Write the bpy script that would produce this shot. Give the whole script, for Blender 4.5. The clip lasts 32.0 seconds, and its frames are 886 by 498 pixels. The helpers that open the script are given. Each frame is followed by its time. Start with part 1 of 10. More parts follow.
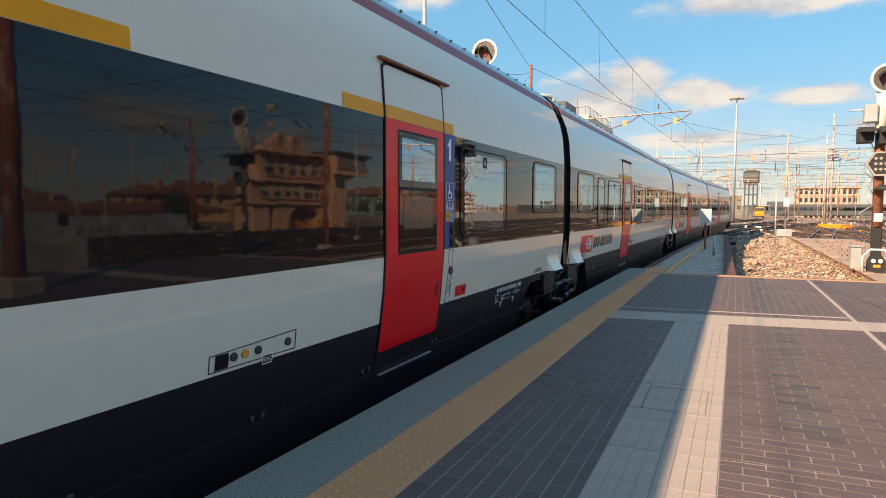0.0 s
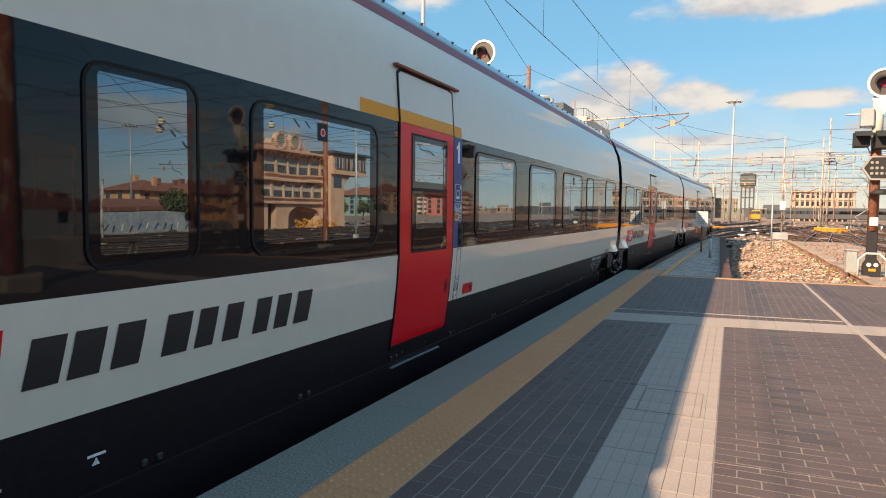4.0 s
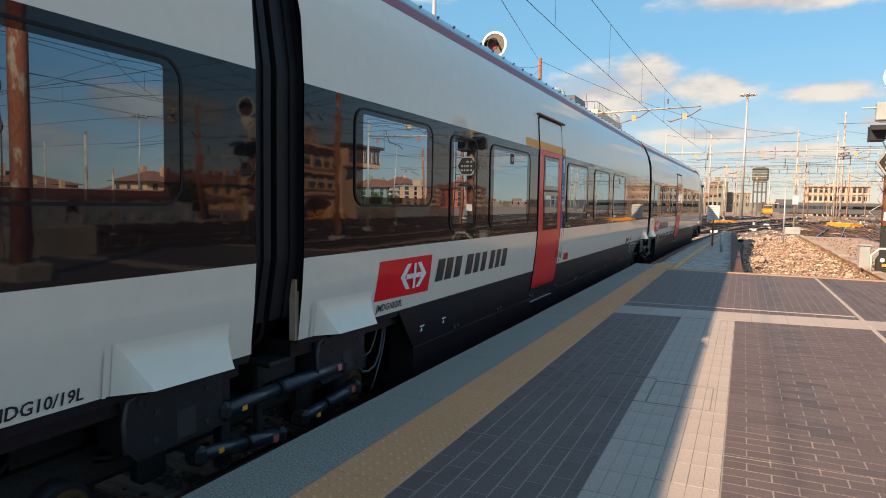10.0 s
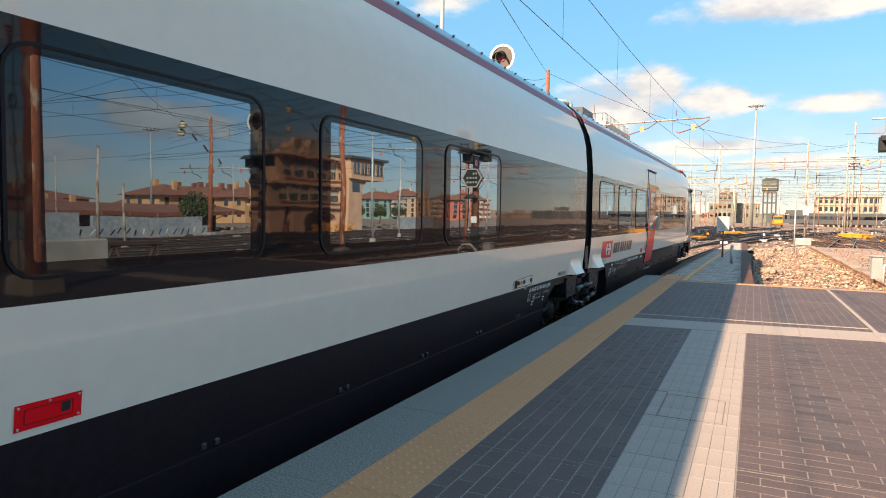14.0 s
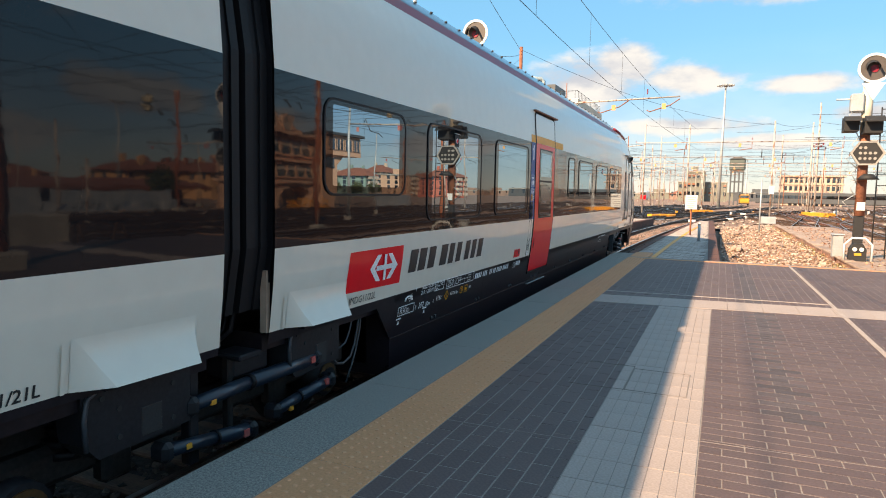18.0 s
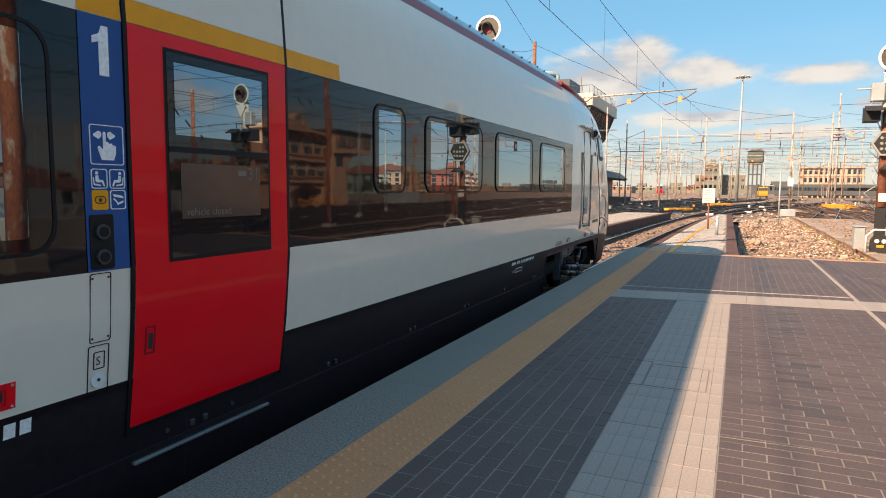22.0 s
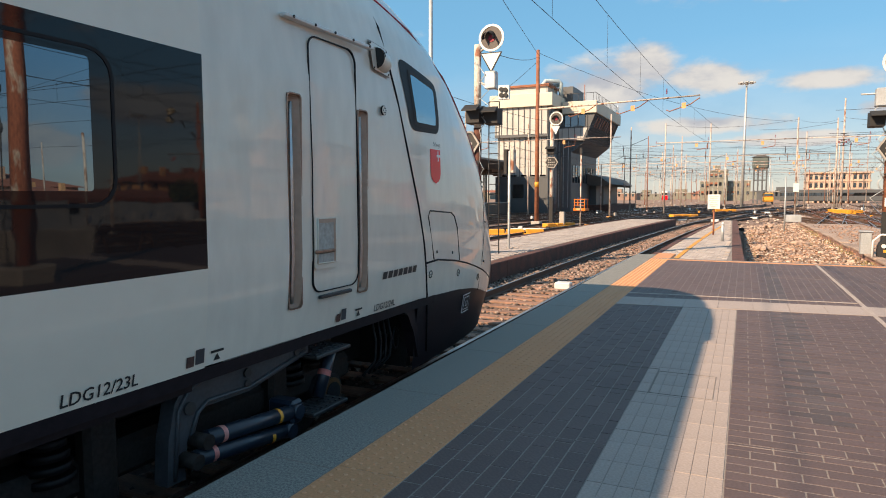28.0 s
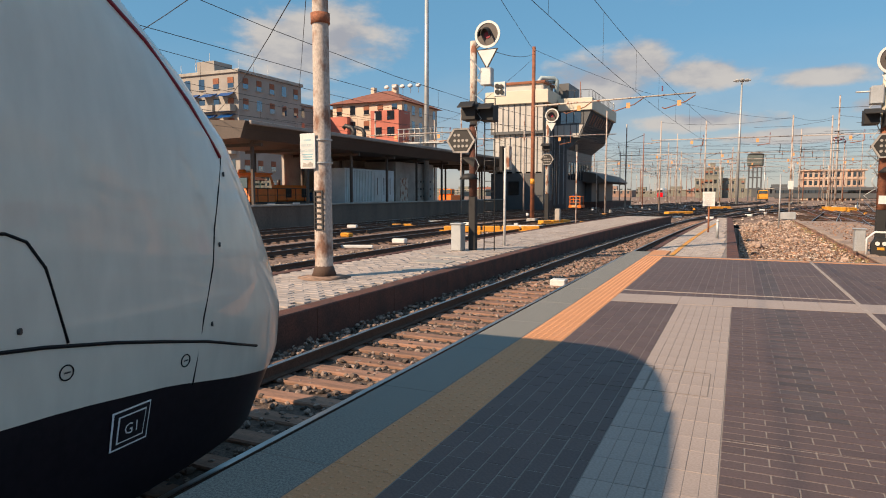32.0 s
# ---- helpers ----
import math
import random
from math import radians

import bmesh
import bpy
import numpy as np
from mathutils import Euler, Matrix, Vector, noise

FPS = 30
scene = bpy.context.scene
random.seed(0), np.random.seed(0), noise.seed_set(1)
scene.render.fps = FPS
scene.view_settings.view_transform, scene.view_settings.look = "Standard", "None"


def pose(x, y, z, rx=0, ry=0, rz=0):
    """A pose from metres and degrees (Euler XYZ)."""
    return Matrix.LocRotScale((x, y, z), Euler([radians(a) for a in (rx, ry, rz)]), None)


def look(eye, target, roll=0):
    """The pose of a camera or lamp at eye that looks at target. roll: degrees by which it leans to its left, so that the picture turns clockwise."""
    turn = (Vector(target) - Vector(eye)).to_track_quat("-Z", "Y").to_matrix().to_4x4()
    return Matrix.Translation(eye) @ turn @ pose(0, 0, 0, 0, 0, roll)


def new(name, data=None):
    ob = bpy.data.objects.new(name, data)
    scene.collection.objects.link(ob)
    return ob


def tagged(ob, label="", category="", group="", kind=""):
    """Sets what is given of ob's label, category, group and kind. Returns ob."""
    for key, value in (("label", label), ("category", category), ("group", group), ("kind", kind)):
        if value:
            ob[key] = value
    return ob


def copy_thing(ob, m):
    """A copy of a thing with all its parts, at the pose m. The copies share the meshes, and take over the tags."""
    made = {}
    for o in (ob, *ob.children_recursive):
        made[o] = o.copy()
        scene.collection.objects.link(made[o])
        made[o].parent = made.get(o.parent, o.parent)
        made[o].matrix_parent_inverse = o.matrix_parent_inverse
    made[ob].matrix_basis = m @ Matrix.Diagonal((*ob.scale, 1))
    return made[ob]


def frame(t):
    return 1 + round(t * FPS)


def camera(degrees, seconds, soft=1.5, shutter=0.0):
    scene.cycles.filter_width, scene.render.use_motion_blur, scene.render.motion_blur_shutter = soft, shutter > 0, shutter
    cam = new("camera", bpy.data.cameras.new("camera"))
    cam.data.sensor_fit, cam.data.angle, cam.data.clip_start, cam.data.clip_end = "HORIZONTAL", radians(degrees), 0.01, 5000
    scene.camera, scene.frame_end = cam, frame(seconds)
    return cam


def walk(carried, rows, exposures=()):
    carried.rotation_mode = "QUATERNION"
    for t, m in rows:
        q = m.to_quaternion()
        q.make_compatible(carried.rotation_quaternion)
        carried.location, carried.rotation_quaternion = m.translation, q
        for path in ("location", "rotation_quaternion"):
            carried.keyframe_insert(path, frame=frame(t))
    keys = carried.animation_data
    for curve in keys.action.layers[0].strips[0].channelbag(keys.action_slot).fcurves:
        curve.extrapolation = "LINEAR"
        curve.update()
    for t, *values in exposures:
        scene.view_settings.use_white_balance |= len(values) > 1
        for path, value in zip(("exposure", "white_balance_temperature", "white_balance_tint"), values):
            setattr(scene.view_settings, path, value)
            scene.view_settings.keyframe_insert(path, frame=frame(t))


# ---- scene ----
cam = camera(68.57, 32.0, soft=1.0)
PATH = [
    (0.0, (0.002, 0.001, 1.456), (-4.098, 9.101, 0.847), 0.14),
    (0.5, (-0.001, 0.002, 1.447), (-4.133, 9.089, 0.845), 0.09),
    (1.0, (0.009, -0.002, 1.457), (-4.106, 9.095, 0.916), 0.10),
    (1.5, (0.003, -0.010, 1.453), (-4.118, 9.085, 0.912), 0.27),
    (2.0, (0.003, 0.007, 1.450), (-4.089, 9.115, 0.904), 0.31),
    (2.5, (0.003, 0.003, 1.453), (-4.054, 9.122, 0.827), 0.42),
    (3.0, (0.006, 0.010, 1.450), (-4.048, 9.129, 0.808), 0.52),
    (3.5, (0.003, -0.001, 1.457), (-4.063, 9.114, 0.854), 0.40),
    (4.0, (0.003, 0.007, 1.456), (-4.052, 9.127, 0.853), 0.63),
    (4.5, (-0.002, 0.010, 1.450), (-4.115, 9.101, 0.782), 0.62),
    (6.5, (-0.003, 0.011, 1.443), (-4.219, 9.047, 0.683), 0.58),
    (7.0, (0.002, 0.003, 1.443), (-4.222, 9.035, 0.670), 0.62),
    (7.5, (-0.000, 0.009, 1.447), (-4.208, 9.052, 0.728), 0.67),
    (8.0, (0.004, 0.002, 1.447), (-4.200, 9.044, 0.706), 0.66),
    (8.5, (0.001, 0.004, 1.445), (-4.221, 9.039, 0.705), 0.79),
    (9.0, (-0.005, -0.004, 1.447), (-4.209, 9.036, 0.665), 0.71),
    (9.5, (-0.004, 0.004, 1.447), (-4.210, 9.049, 0.743), 0.81),
    (10.0, (-0.003, 0.003, 1.444), (-4.185, 9.058, 0.726), 0.98),
    (10.5, (-0.005, -0.007, 1.447), (-4.203, 9.037, 0.687), 0.97),
    (11.0, (-0.004, 0.012, 1.444), (-4.243, 9.038, 0.692), 0.86),
    (11.5, (-0.010, -0.005, 1.453), (-4.244, 9.028, 0.755), 0.78),
    (12.0, (-0.005, 0.005, 1.451), (-4.232, 9.044, 0.798), 0.83),
    (12.5, (-0.009, 0.002, 1.441), (-4.334, 9.000, 0.858), 0.82),
    (13.0, (-0.008, -0.010, 1.452), (-4.411, 8.957, 1.013), 0.71),
    (13.5, (-0.004, -0.008, 1.450), (-4.369, 8.976, 0.954), 0.96),
    (14.0, (-0.007, -0.002, 1.450), (-4.314, 9.007, 0.911), 0.80),
    (14.5, (-0.011, -0.010, 1.451), (-4.262, 9.023, 0.879), 1.04),
    (16.5, (-0.002, 0.005, 1.447), (-4.015, 9.121, 0.555), 1.07),
    (17.0, (0.001, 0.006, 1.456), (-3.982, 9.135, 0.571), 1.11),
    (17.5, (-0.002, 0.005, 1.444), (-3.959, 9.145, 0.559), 1.12),
    (18.0, (-0.002, -0.004, 1.448), (-3.906, 9.161, 0.566), 1.13),
    (18.5, (0.004, -0.003, 1.445), (-3.867, 9.176, 0.570), 0.97),
    (19.0, (-0.002, -0.005, 1.451), (-3.993, 9.121, 0.559), 0.76),
    (19.5, (-0.005, -0.005, 1.448), (-4.036, 9.097, 0.491), 0.58),
    (20.0, (-0.000, -0.005, 1.450), (-4.115, 9.063, 0.540), 0.29),
    (20.5, (0.004, -0.002, 1.447), (-4.136, 9.061, 0.602), 0.16),
    (21.0, (0.006, -0.019, 1.446), (-4.157, 9.038, 0.646), 0.14),
    (21.5, (0.004, -0.010, 1.451), (-4.145, 9.048, 0.585), 0.32),
    (22.0, (-0.002, -0.001, 1.447), (-4.122, 9.063, 0.513), 0.35),
    (22.5, (0.002, 0.011, 1.449), (-4.109, 9.082, 0.540), 0.21),
    (23.0, (0.005, -0.000, 1.450), (-4.051, 9.096, 0.550), 0.37),
    (23.5, (0.004, -0.005, 1.450), (-3.996, 9.117, 0.560), 0.42),
    (24.0, (0.002, 0.010, 1.448), (-3.978, 9.139, 0.534), 0.49),
    (24.5, (0.001, -0.001, 1.451), (-3.987, 9.121, 0.506), 0.39),
    (25.0, (0.001, 0.011, 1.443), (-3.979, 9.138, 0.521), 0.42),
    (25.5, (0.005, 0.001, 1.448), (-3.948, 9.139, 0.515), 0.38),
    (27.5, (-0.003, 0.018, 1.439), (-4.135, 9.085, 0.601), 0.10),
    (28.0, (0.003, -0.005, 1.449), (-4.192, 9.037, 0.641), -0.11),
    (28.5, (-0.006, 0.005, 1.448), (-4.243, 9.029, 0.665), -0.10),
    (29.0, (-0.007, 0.007, 1.453), (-4.239, 9.040, 0.740), 0.02),
    (29.5, (0.001, -0.008, 1.457), (-4.197, 9.038, 0.715), -0.09),
    (30.0, (0.002, -0.007, 1.459), (-4.155, 9.057, 0.707), -0.17),
    (30.5, (-0.001, 0.016, 1.452), (-4.127, 9.093, 0.682), -0.13),
    (31.0, (-0.002, 0.005, 1.454), (-4.158, 9.064, 0.634), -0.10),
    (31.5, (-0.003, 0.011, 1.445), (-4.155, 9.073, 0.642), -0.02),
    (32.0, (0.000, -0.000, 1.450), (-4.131, 9.066, 0.592), -0.00),
]
walk(cam, [(t, look(eye, target, roll)) for t, eye, target, roll in PATH],
     [(0.0, 1.03, 7500, 8), (9.0, 0.99, 7450, 8), (12.0, 1.01, 7400, 8), (13.0, 0.99, 7400, 8), (14.0, 1.31, 7400, 8), (18.0, 1.27, 7400, 8), (20.0, 1.15, 7400, 8), (22.0, 1.03, 7400, 8), (25.0, 1.05, 7350, 8), (28.0, 0.87, 7150, 8), (29.0, 0.65, 7100, 8), (30.0, 0.58, 7050, 9), (31.0, 0.54, 7050, 9), (32.0, 0.45, 7050, 9)])
# ---- world, sun ----
SUN_A, SUN_B = 0.81, 1.28          # shadow run to the right and ahead for each metre of height
sun_elev = math.atan2(1.0, math.hypot(SUN_A, SUN_B))
world = bpy.data.worlds.new("world")
scene.world = world
world.use_nodes = True


# cloud banks: azimuth to the right of the tracks, height, half width, half height (all in radians)
CLOUDS = [(-0.20, 0.155, 0.15, 0.055), (-0.135, 0.185, 0.075, 0.045), (-0.05, 0.165, 0.11, 0.036), (0.09, 0.15, 0.10, 0.022), (0.04, 0.275, 0.22, 0.035), (-0.06, 0.10, 0.14, 0.02), (0.05, 0.075, 0.12, 0.015), (-0.62, 0.22, 0.17, 0.09), (-0.45, 0.33, 0.10, 0.05), (0.16, 0.11, 0.06, 0.02),
          (0.84, 0.125, 0.14, 0.045), (0.66, 0.10, 0.12, 0.04), (0.98, 0.07, 0.12, 0.04), (0.42, 0.07, 0.14, 0.03), (1.2, 0.22, 0.3, 0.07), (-1.2, 0.2, 0.3, 0.08), (2.3, 0.25, 0.4, 0.1), (-2.3, 0.3, 0.4, 0.1)]


def build_sky():
    nt = world.node_tree
    nt.nodes.clear()
    N, L = nt.nodes.new, nt.links.new

    def calc(op, a, b=None, c=None):
        n = N("ShaderNodeMath")
        n.operation = op
        for k, v in enumerate((a, b, c)):
            if v is None:
                continue
            if isinstance(v, (int, float)):
                n.inputs[k].default_value = v
            else:
                L(v, n.inputs[k])
        return n.outputs["Value"]

    out, bg = N("ShaderNodeOutputWorld"), N("ShaderNodeBackground")
    sky = N("ShaderNodeTexSky")
    sky.sky_type, sky.sun_disc = "NISHITA", False
    sky.sun_elevation = sun_elev
    sky.sun_rotation = math.atan2(-SUN_A, -SUN_B)
    sky.air_density, sky.dust_density, sky.ozone_density = 1.0, 0.15, 2.5
    hs = N("ShaderNodeHueSaturation")
    hs.inputs["Saturation"].default_value = 1.15
    L(sky.outputs["Color"], hs.inputs["Color"])
    tc = N("ShaderNodeTexCoord")
    sep = N("ShaderNodeSeparateXYZ")
    L(tc.outputs["Generated"], sep.inputs["Vector"])
    az = calc("ARCTAN2", sep.outputs["X"], sep.outputs["Y"])
    el = sep.outputs["Z"]
    # bright spring haze evens out the blue
    tone = N("ShaderNodeMapRange")
    tone.interpolation_type = "SMOOTHSTEP"
    tone.inputs["From Max"].default_value = 0.19
    L(el, tone.inputs["Value"])
    haze = N("ShaderNodeMix")
    haze.data_type = "RGBA"
    haze.inputs["A"].default_value = (2.5, 2.85, 3.8, 1)
    haze.inputs["B"].default_value = (1.2, 3.45, 5.85, 1)
    L(tone.outputs["Result"], haze.inputs["Factor"])
    blue = N("ShaderNodeMix")
    blue.data_type = "RGBA"
    blue.inputs["Factor"].default_value = 0.65
    L(hs.outputs["Color"], blue.inputs["A"])
    L(haze.outputs["Result"], blue.inputs["B"])
    best = None
    for a0, e0, wa, we in CLOUDS:
        da = calc("DIVIDE", calc("SUBTRACT", az, a0), wa)
        de = calc("DIVIDE", calc("SUBTRACT", el, e0), we)
        d = calc("SUBTRACT", 1.0, calc("SQRT", calc("ADD", calc("MULTIPLY", da, da), calc("MULTIPLY", de, de))))
        best = d if best is None else calc("MAXIMUM", best, d)
    mp = N("ShaderNodeMapping")
    mp.inputs["Scale"].default_value = (1.0, 1.0, 2.2)
    L(tc.outputs["Generated"], mp.inputs["Vector"])
    n1 = N("ShaderNodeTexNoise")
    n1.inputs["Scale"].default_value, n1.inputs["Detail"].default_value, n1.inputs["Roughness"].default_value = 9.0, 9, 0.58
    L(mp.outputs["Vector"], n1.inputs["Vector"])
    m = calc("ADD", calc("MULTIPLY", best, 1.3), calc("MULTIPLY", calc("SUBTRACT", n1.outputs["Fac"], 0.5), 2.1))
    sm = N("ShaderNodeMapRange")
    sm.interpolation_type = "SMOOTHSTEP"
    sm.inputs["From Min"].default_value, sm.inputs["From Max"].default_value = 0.22, 0.85
    sm.inputs["To Max"].default_value = 0.95
    L(m, sm.inputs["Value"])
    # thin veil towards the horizon
    veil = N("ShaderNodeMapRange")
    veil.inputs["From Min"].default_value, veil.inputs["From Max"].default_value = 0.22, 0.0
    veil.inputs["To Max"].default_value = 0.6
    L(el, veil.inputs["Value"])
    n3 = N("ShaderNodeTexNoise")
    n3.inputs["Scale"].default_value, n3.inputs["Detail"].default_value = 4.0, 5
    L(mp.outputs["Vector"], n3.inputs["Vector"])
    cover = calc("MAXIMUM", sm.outputs["Result"], calc("MULTIPLY", veil.outputs["Result"], n3.outputs["Fac"]))
    # sunlit crowns and grey undersides: the cloud's thickness against that a little higher up
    above = N("ShaderNodeMapping")
    above.inputs["Scale"].default_value = (1.0, 1.0, 2.2)
    above.inputs["Location"].default_value = (-0.012, 0.0, 0.06)
    L(tc.outputs["Generated"], above.inputs["Vector"])
    n2 = N("ShaderNodeTexNoise")
    n2.inputs["Scale"].default_value, n2.inputs["Detail"].default_value, n2.inputs["Roughness"].default_value = 9.0, 6, 0.55
    L(above.outputs["Vector"], n2.inputs["Vector"])
    lit = N("ShaderNodeMapRange")
    lit.interpolation_type = "SMOOTHSTEP"
    lit.inputs["From Min"].default_value, lit.inputs["From Max"].default_value = -0.20, 0.16
    L(calc("SUBTRACT", n1.outputs["Fac"], n2.outputs["Fac"]), lit.inputs["Value"])
    shade = N("ShaderNodeMix")
    shade.data_type = "RGBA"
    shade.inputs["A"].default_value = (3.25, 3.4, 4.0, 1)
    shade.inputs["B"].default_value = (5.15, 5.0, 5.05, 1)
    L(lit.outputs["Result"], shade.inputs["Factor"])
    mix = N("ShaderNodeMix")
    mix.data_type = "RGBA"
    L(cover, mix.inputs["Factor"])
    L(blue.outputs["Result"], mix.inputs["A"])
    L(shade.outputs["Result"], mix.inputs["B"])
    # broken brighter blue added high overhead, out of view, to lift the shade
    high = N("ShaderNodeMapRange")
    high.interpolation_type = "SMOOTHSTEP"
    high.inputs["From Min"].default_value, high.inputs["From Max"].default_value = 0.38, 0.70
    L(el, high.inputs["Value"])
    flock = N("ShaderNodeMapRange")
    flock.interpolation_type = "SMOOTHSTEP"
    flock.inputs["From Min"].default_value, flock.inputs["From Max"].default_value = 0.38, 0.56
    L(n3.outputs["Fac"], flock.inputs["Value"])
    top = N("ShaderNodeMix")
    top.data_type = "RGBA"
    L(calc("MULTIPLY", high.outputs["Result"], flock.outputs["Result"]), top.inputs["Factor"])
    L(mix.outputs["Result"], top.inputs["A"])
    top.inputs["B"].default_value = (2.45, 3.7, 5.2, 1)
    L(top.outputs["Result"], bg.inputs["Color"])
    bg.inputs["Strength"].default_value = 0.083
    L(bg.outputs["Background"], out.inputs["Surface"])


build_sky()
sun = new("sun", bpy.data.lights.new("sun", "SUN"))
sun.data.energy, sun.data.angle, sun.data.color = 5.1, radians(0.6), (1.0, 0.755, 0.55)
sun.matrix_world = look((0, 0, 0), (SUN_A, SUN_B, -1.0))


# ---- mesh helpers ----
class MB:
    """Collects vertices and faces for one mesh."""

    def __init__(self):
        self.v, self.f, self.s = [], [], []

    def add(self, verts, faces, smooth=False):
        k = len(self.v)
        self.v += [tuple(p) for p in verts]
        self.f += [tuple(i + k for i in f) for f in faces]
        self.s += [smooth] * len(faces)
        return self

    def box(self, x0, x1, y0, y1, z0, z1, b=0.0):
        if b <= 0:
            v = [(x, y, z) for z in (z0, z1) for y in (y0, y1) for x in (x0, x1)]
            return self.add(v, [(0, 2, 3, 1), (4, 5, 7, 6), (0, 1, 5, 4), (2, 6, 7, 3), (0, 4, 6, 2), (1, 3, 7, 5)])
        c = ((x0 + x1) / 2, (y0 + y1) / 2, (z0 + z1) / 2)
        h = (abs(x1 - x0) / 2, abs(y1 - y0) / 2, abs(z1 - z0) / 2)
        bm = bmesh.new()
        bmesh.ops.create_cube(bm, size=2, matrix=Matrix.Translation(c) @ Matrix.Diagonal((*h, 1)))
        bmesh.ops.bevel(bm, geom=bm.edges[:], offset=min(b, min(h) * 0.9), segments=1, affect="EDGES")
        bm.verts.index_update()
        self.add([v.co[:] for v in bm.verts], [[v.index for v in f.verts] for f in bm.faces])
        bm.free()
        return self

    def tube(self, p0, p1, r0, r1=None, n=10, caps=True):
        r1 = r0 if r1 is None else r1
        p0, p1 = Vector(p0), Vector(p1)
        d = (p1 - p0).normalized()
        a = d.orthogonal().normalized()
        b = d.cross(a)
        ring = [(math.cos(2 * math.pi * i / n), math.sin(2 * math.pi * i / n)) for i in range(n)]
        v = [p0 + a * (c * r0) + b * (s * r0) for c, s in ring] + [p1 + a * (c * r1) + b * (s * r1) for c, s in ring]
        self.add(v, [(i, (i + 1) % n, n + (i + 1) % n, n + i) for i in range(n)], True)
        if caps:
            k = len(self.v) - 2 * n
            self.f += [tuple(k + i for i in reversed(range(n))), tuple(k + n + i for i in range(n))]
            self.s += [False, False]
        return self

    def path(self, pts, r, n=6):
        """A bent round bar, one connected piece."""
        P = [Vector(p) for p in pts]
        k, a = len(self.v), None
        for i, p in enumerate(P):
            d = (P[min(i + 1, len(P) - 1)] - P[max(i - 1, 0)]).normalized()
            a = (a - d * a.dot(d)).normalized() if a is not None and (a - d * a.dot(d)).length > 1e-4 else d.orthogonal().normalized()
            b = d.cross(a)
            self.v += [tuple(p + a * (r * math.cos(2 * math.pi * q / n)) + b * (r * math.sin(2 * math.pi * q / n))) for q in range(n)]
        for i in range(len(P) - 1):
            for q in range(n):
                self.f.append((k + i * n + q, k + i * n + (q + 1) % n, k + (i + 1) * n + (q + 1) % n, k + (i + 1) * n + q))
                self.s.append(True)
        self.f += [tuple(k + q for q in reversed(range(n))), tuple(k + (len(P) - 1) * n + q for q in range(n))]
        self.s += [False, False]
        return self

    def prism(self, poly, axis, a0, a1):
        """A polygon given in the two other axes, drawn out along axis (0 x, 1 y, 2 z)."""
        n = len(poly)

        def put(a, p):
            return {0: (a, p[0], p[1]), 1: (p[0], a, p[1]), 2: (p[0], p[1], a)}[axis]

        v = [put(a0, p) for p in poly] + [put(a1, p) for p in poly]
        f = [(i, (i + 1) % n, n + (i + 1) % n, n + i) for i in range(n)]
        return self.add(v, f + [tuple(reversed(range(n))), tuple(range(n, 2 * n))])

    def ring(self, outer, inner, axis, a0, a1):
        """The band between two outlines of equal length, drawn out along axis."""
        n = len(outer)

        def put(a, p):
            return {0: (a, p[0], p[1]), 1: (p[0], a, p[1]), 2: (p[0], p[1], a)}[axis]

        v = [put(a, p) for a in (a0, a1) for o in (outer, inner) for p in o]
        f = []
        for i in range(n):
            j = (i + 1) % n
            f += [(i, j, n + j, n + i), (2 * n + i, 3 * n + i, 3 * n + j, 2 * n + j), (i, 2 * n + i, 2 * n + j, j), (n + i, n + j, 3 * n + j, 3 * n + i)]
        return self.add(v, f)

    def grid(self, fn, nu, nv, smooth=True):
        """A sheet of points fn(i, j)."""
        v = [fn(i, j) for i in range(nu) for j in range(nv)]
        f = [(i * nv + j, (i + 1) * nv + j, (i + 1) * nv + j + 1, i * nv + j + 1) for i in range(nu - 1) for j in range(nv - 1)]
        return self.add(v, f, smooth)

    def mesh(self, name):
        me = bpy.data.meshes.new(name)
        me.from_pydata(self.v, [], self.f)
        me.polygons.foreach_set("use_smooth", self.s)
        bm = bmesh.new()
        bm.from_mesh(me)
        bmesh.ops.recalc_face_normals(bm, faces=bm.faces[:])
        bm.to_mesh(me)
        bm.free()
        me.update()
        return me


def rounded(cx, cy, w, h, r, n=4):
    """Outline of a rounded rectangle."""
    pts = []
    for sx, sy, a0 in ((1, 1, 0), (-1, 1, 90), (-1, -1, 180), (1, -1, 270)):
        for i in range(n + 1):
            a = radians(a0 + 90 * i / n)
            pts.append((cx + sx * (w / 2 - r) + r * math.cos(a), cy + sy * (h / 2 - r) + r * math.sin(a)))
    return pts


def part(name, mb, material, parent=None, label="", kind=""):
    me = mb.mesh(name) if isinstance(mb, MB) else mb
    ob = new(name, me)
    if material is not None and not me.materials:
        me.materials.append(material)
    ob.parent = parent
    return tagged(ob, label=label, kind=kind)


def thing(name, label, category, group="", kind="", m=None):
    ob = new(name)
    ob.empty_display_size = 0.2
    if m is not None:
        ob.matrix_world = m
    return tagged(ob, label, category, group, kind)


def solid(name, mb, material, label, category, group="", kind=""):
    """A thing of one mesh."""
    return tagged(part(name, mb, material), label, category, group, kind)


def lettering(text, size, shear=0.0, bold=0.0):
    """The mesh of a line of text, in its x-y plane, from its lower left corner."""
    cu = bpy.data.curves.new("text", "FONT")
    cu.body, cu.size, cu.shear, cu.extrude = text, size, shear, 0.0
    cu.resolution_u = 2
    cu.offset = bold
    ob = new("text", cu)
    me = bpy.data.meshes.new_from_object(ob.evaluated_get(bpy.context.evaluated_depsgraph_get()))
    bpy.data.objects.remove(ob)
    return me


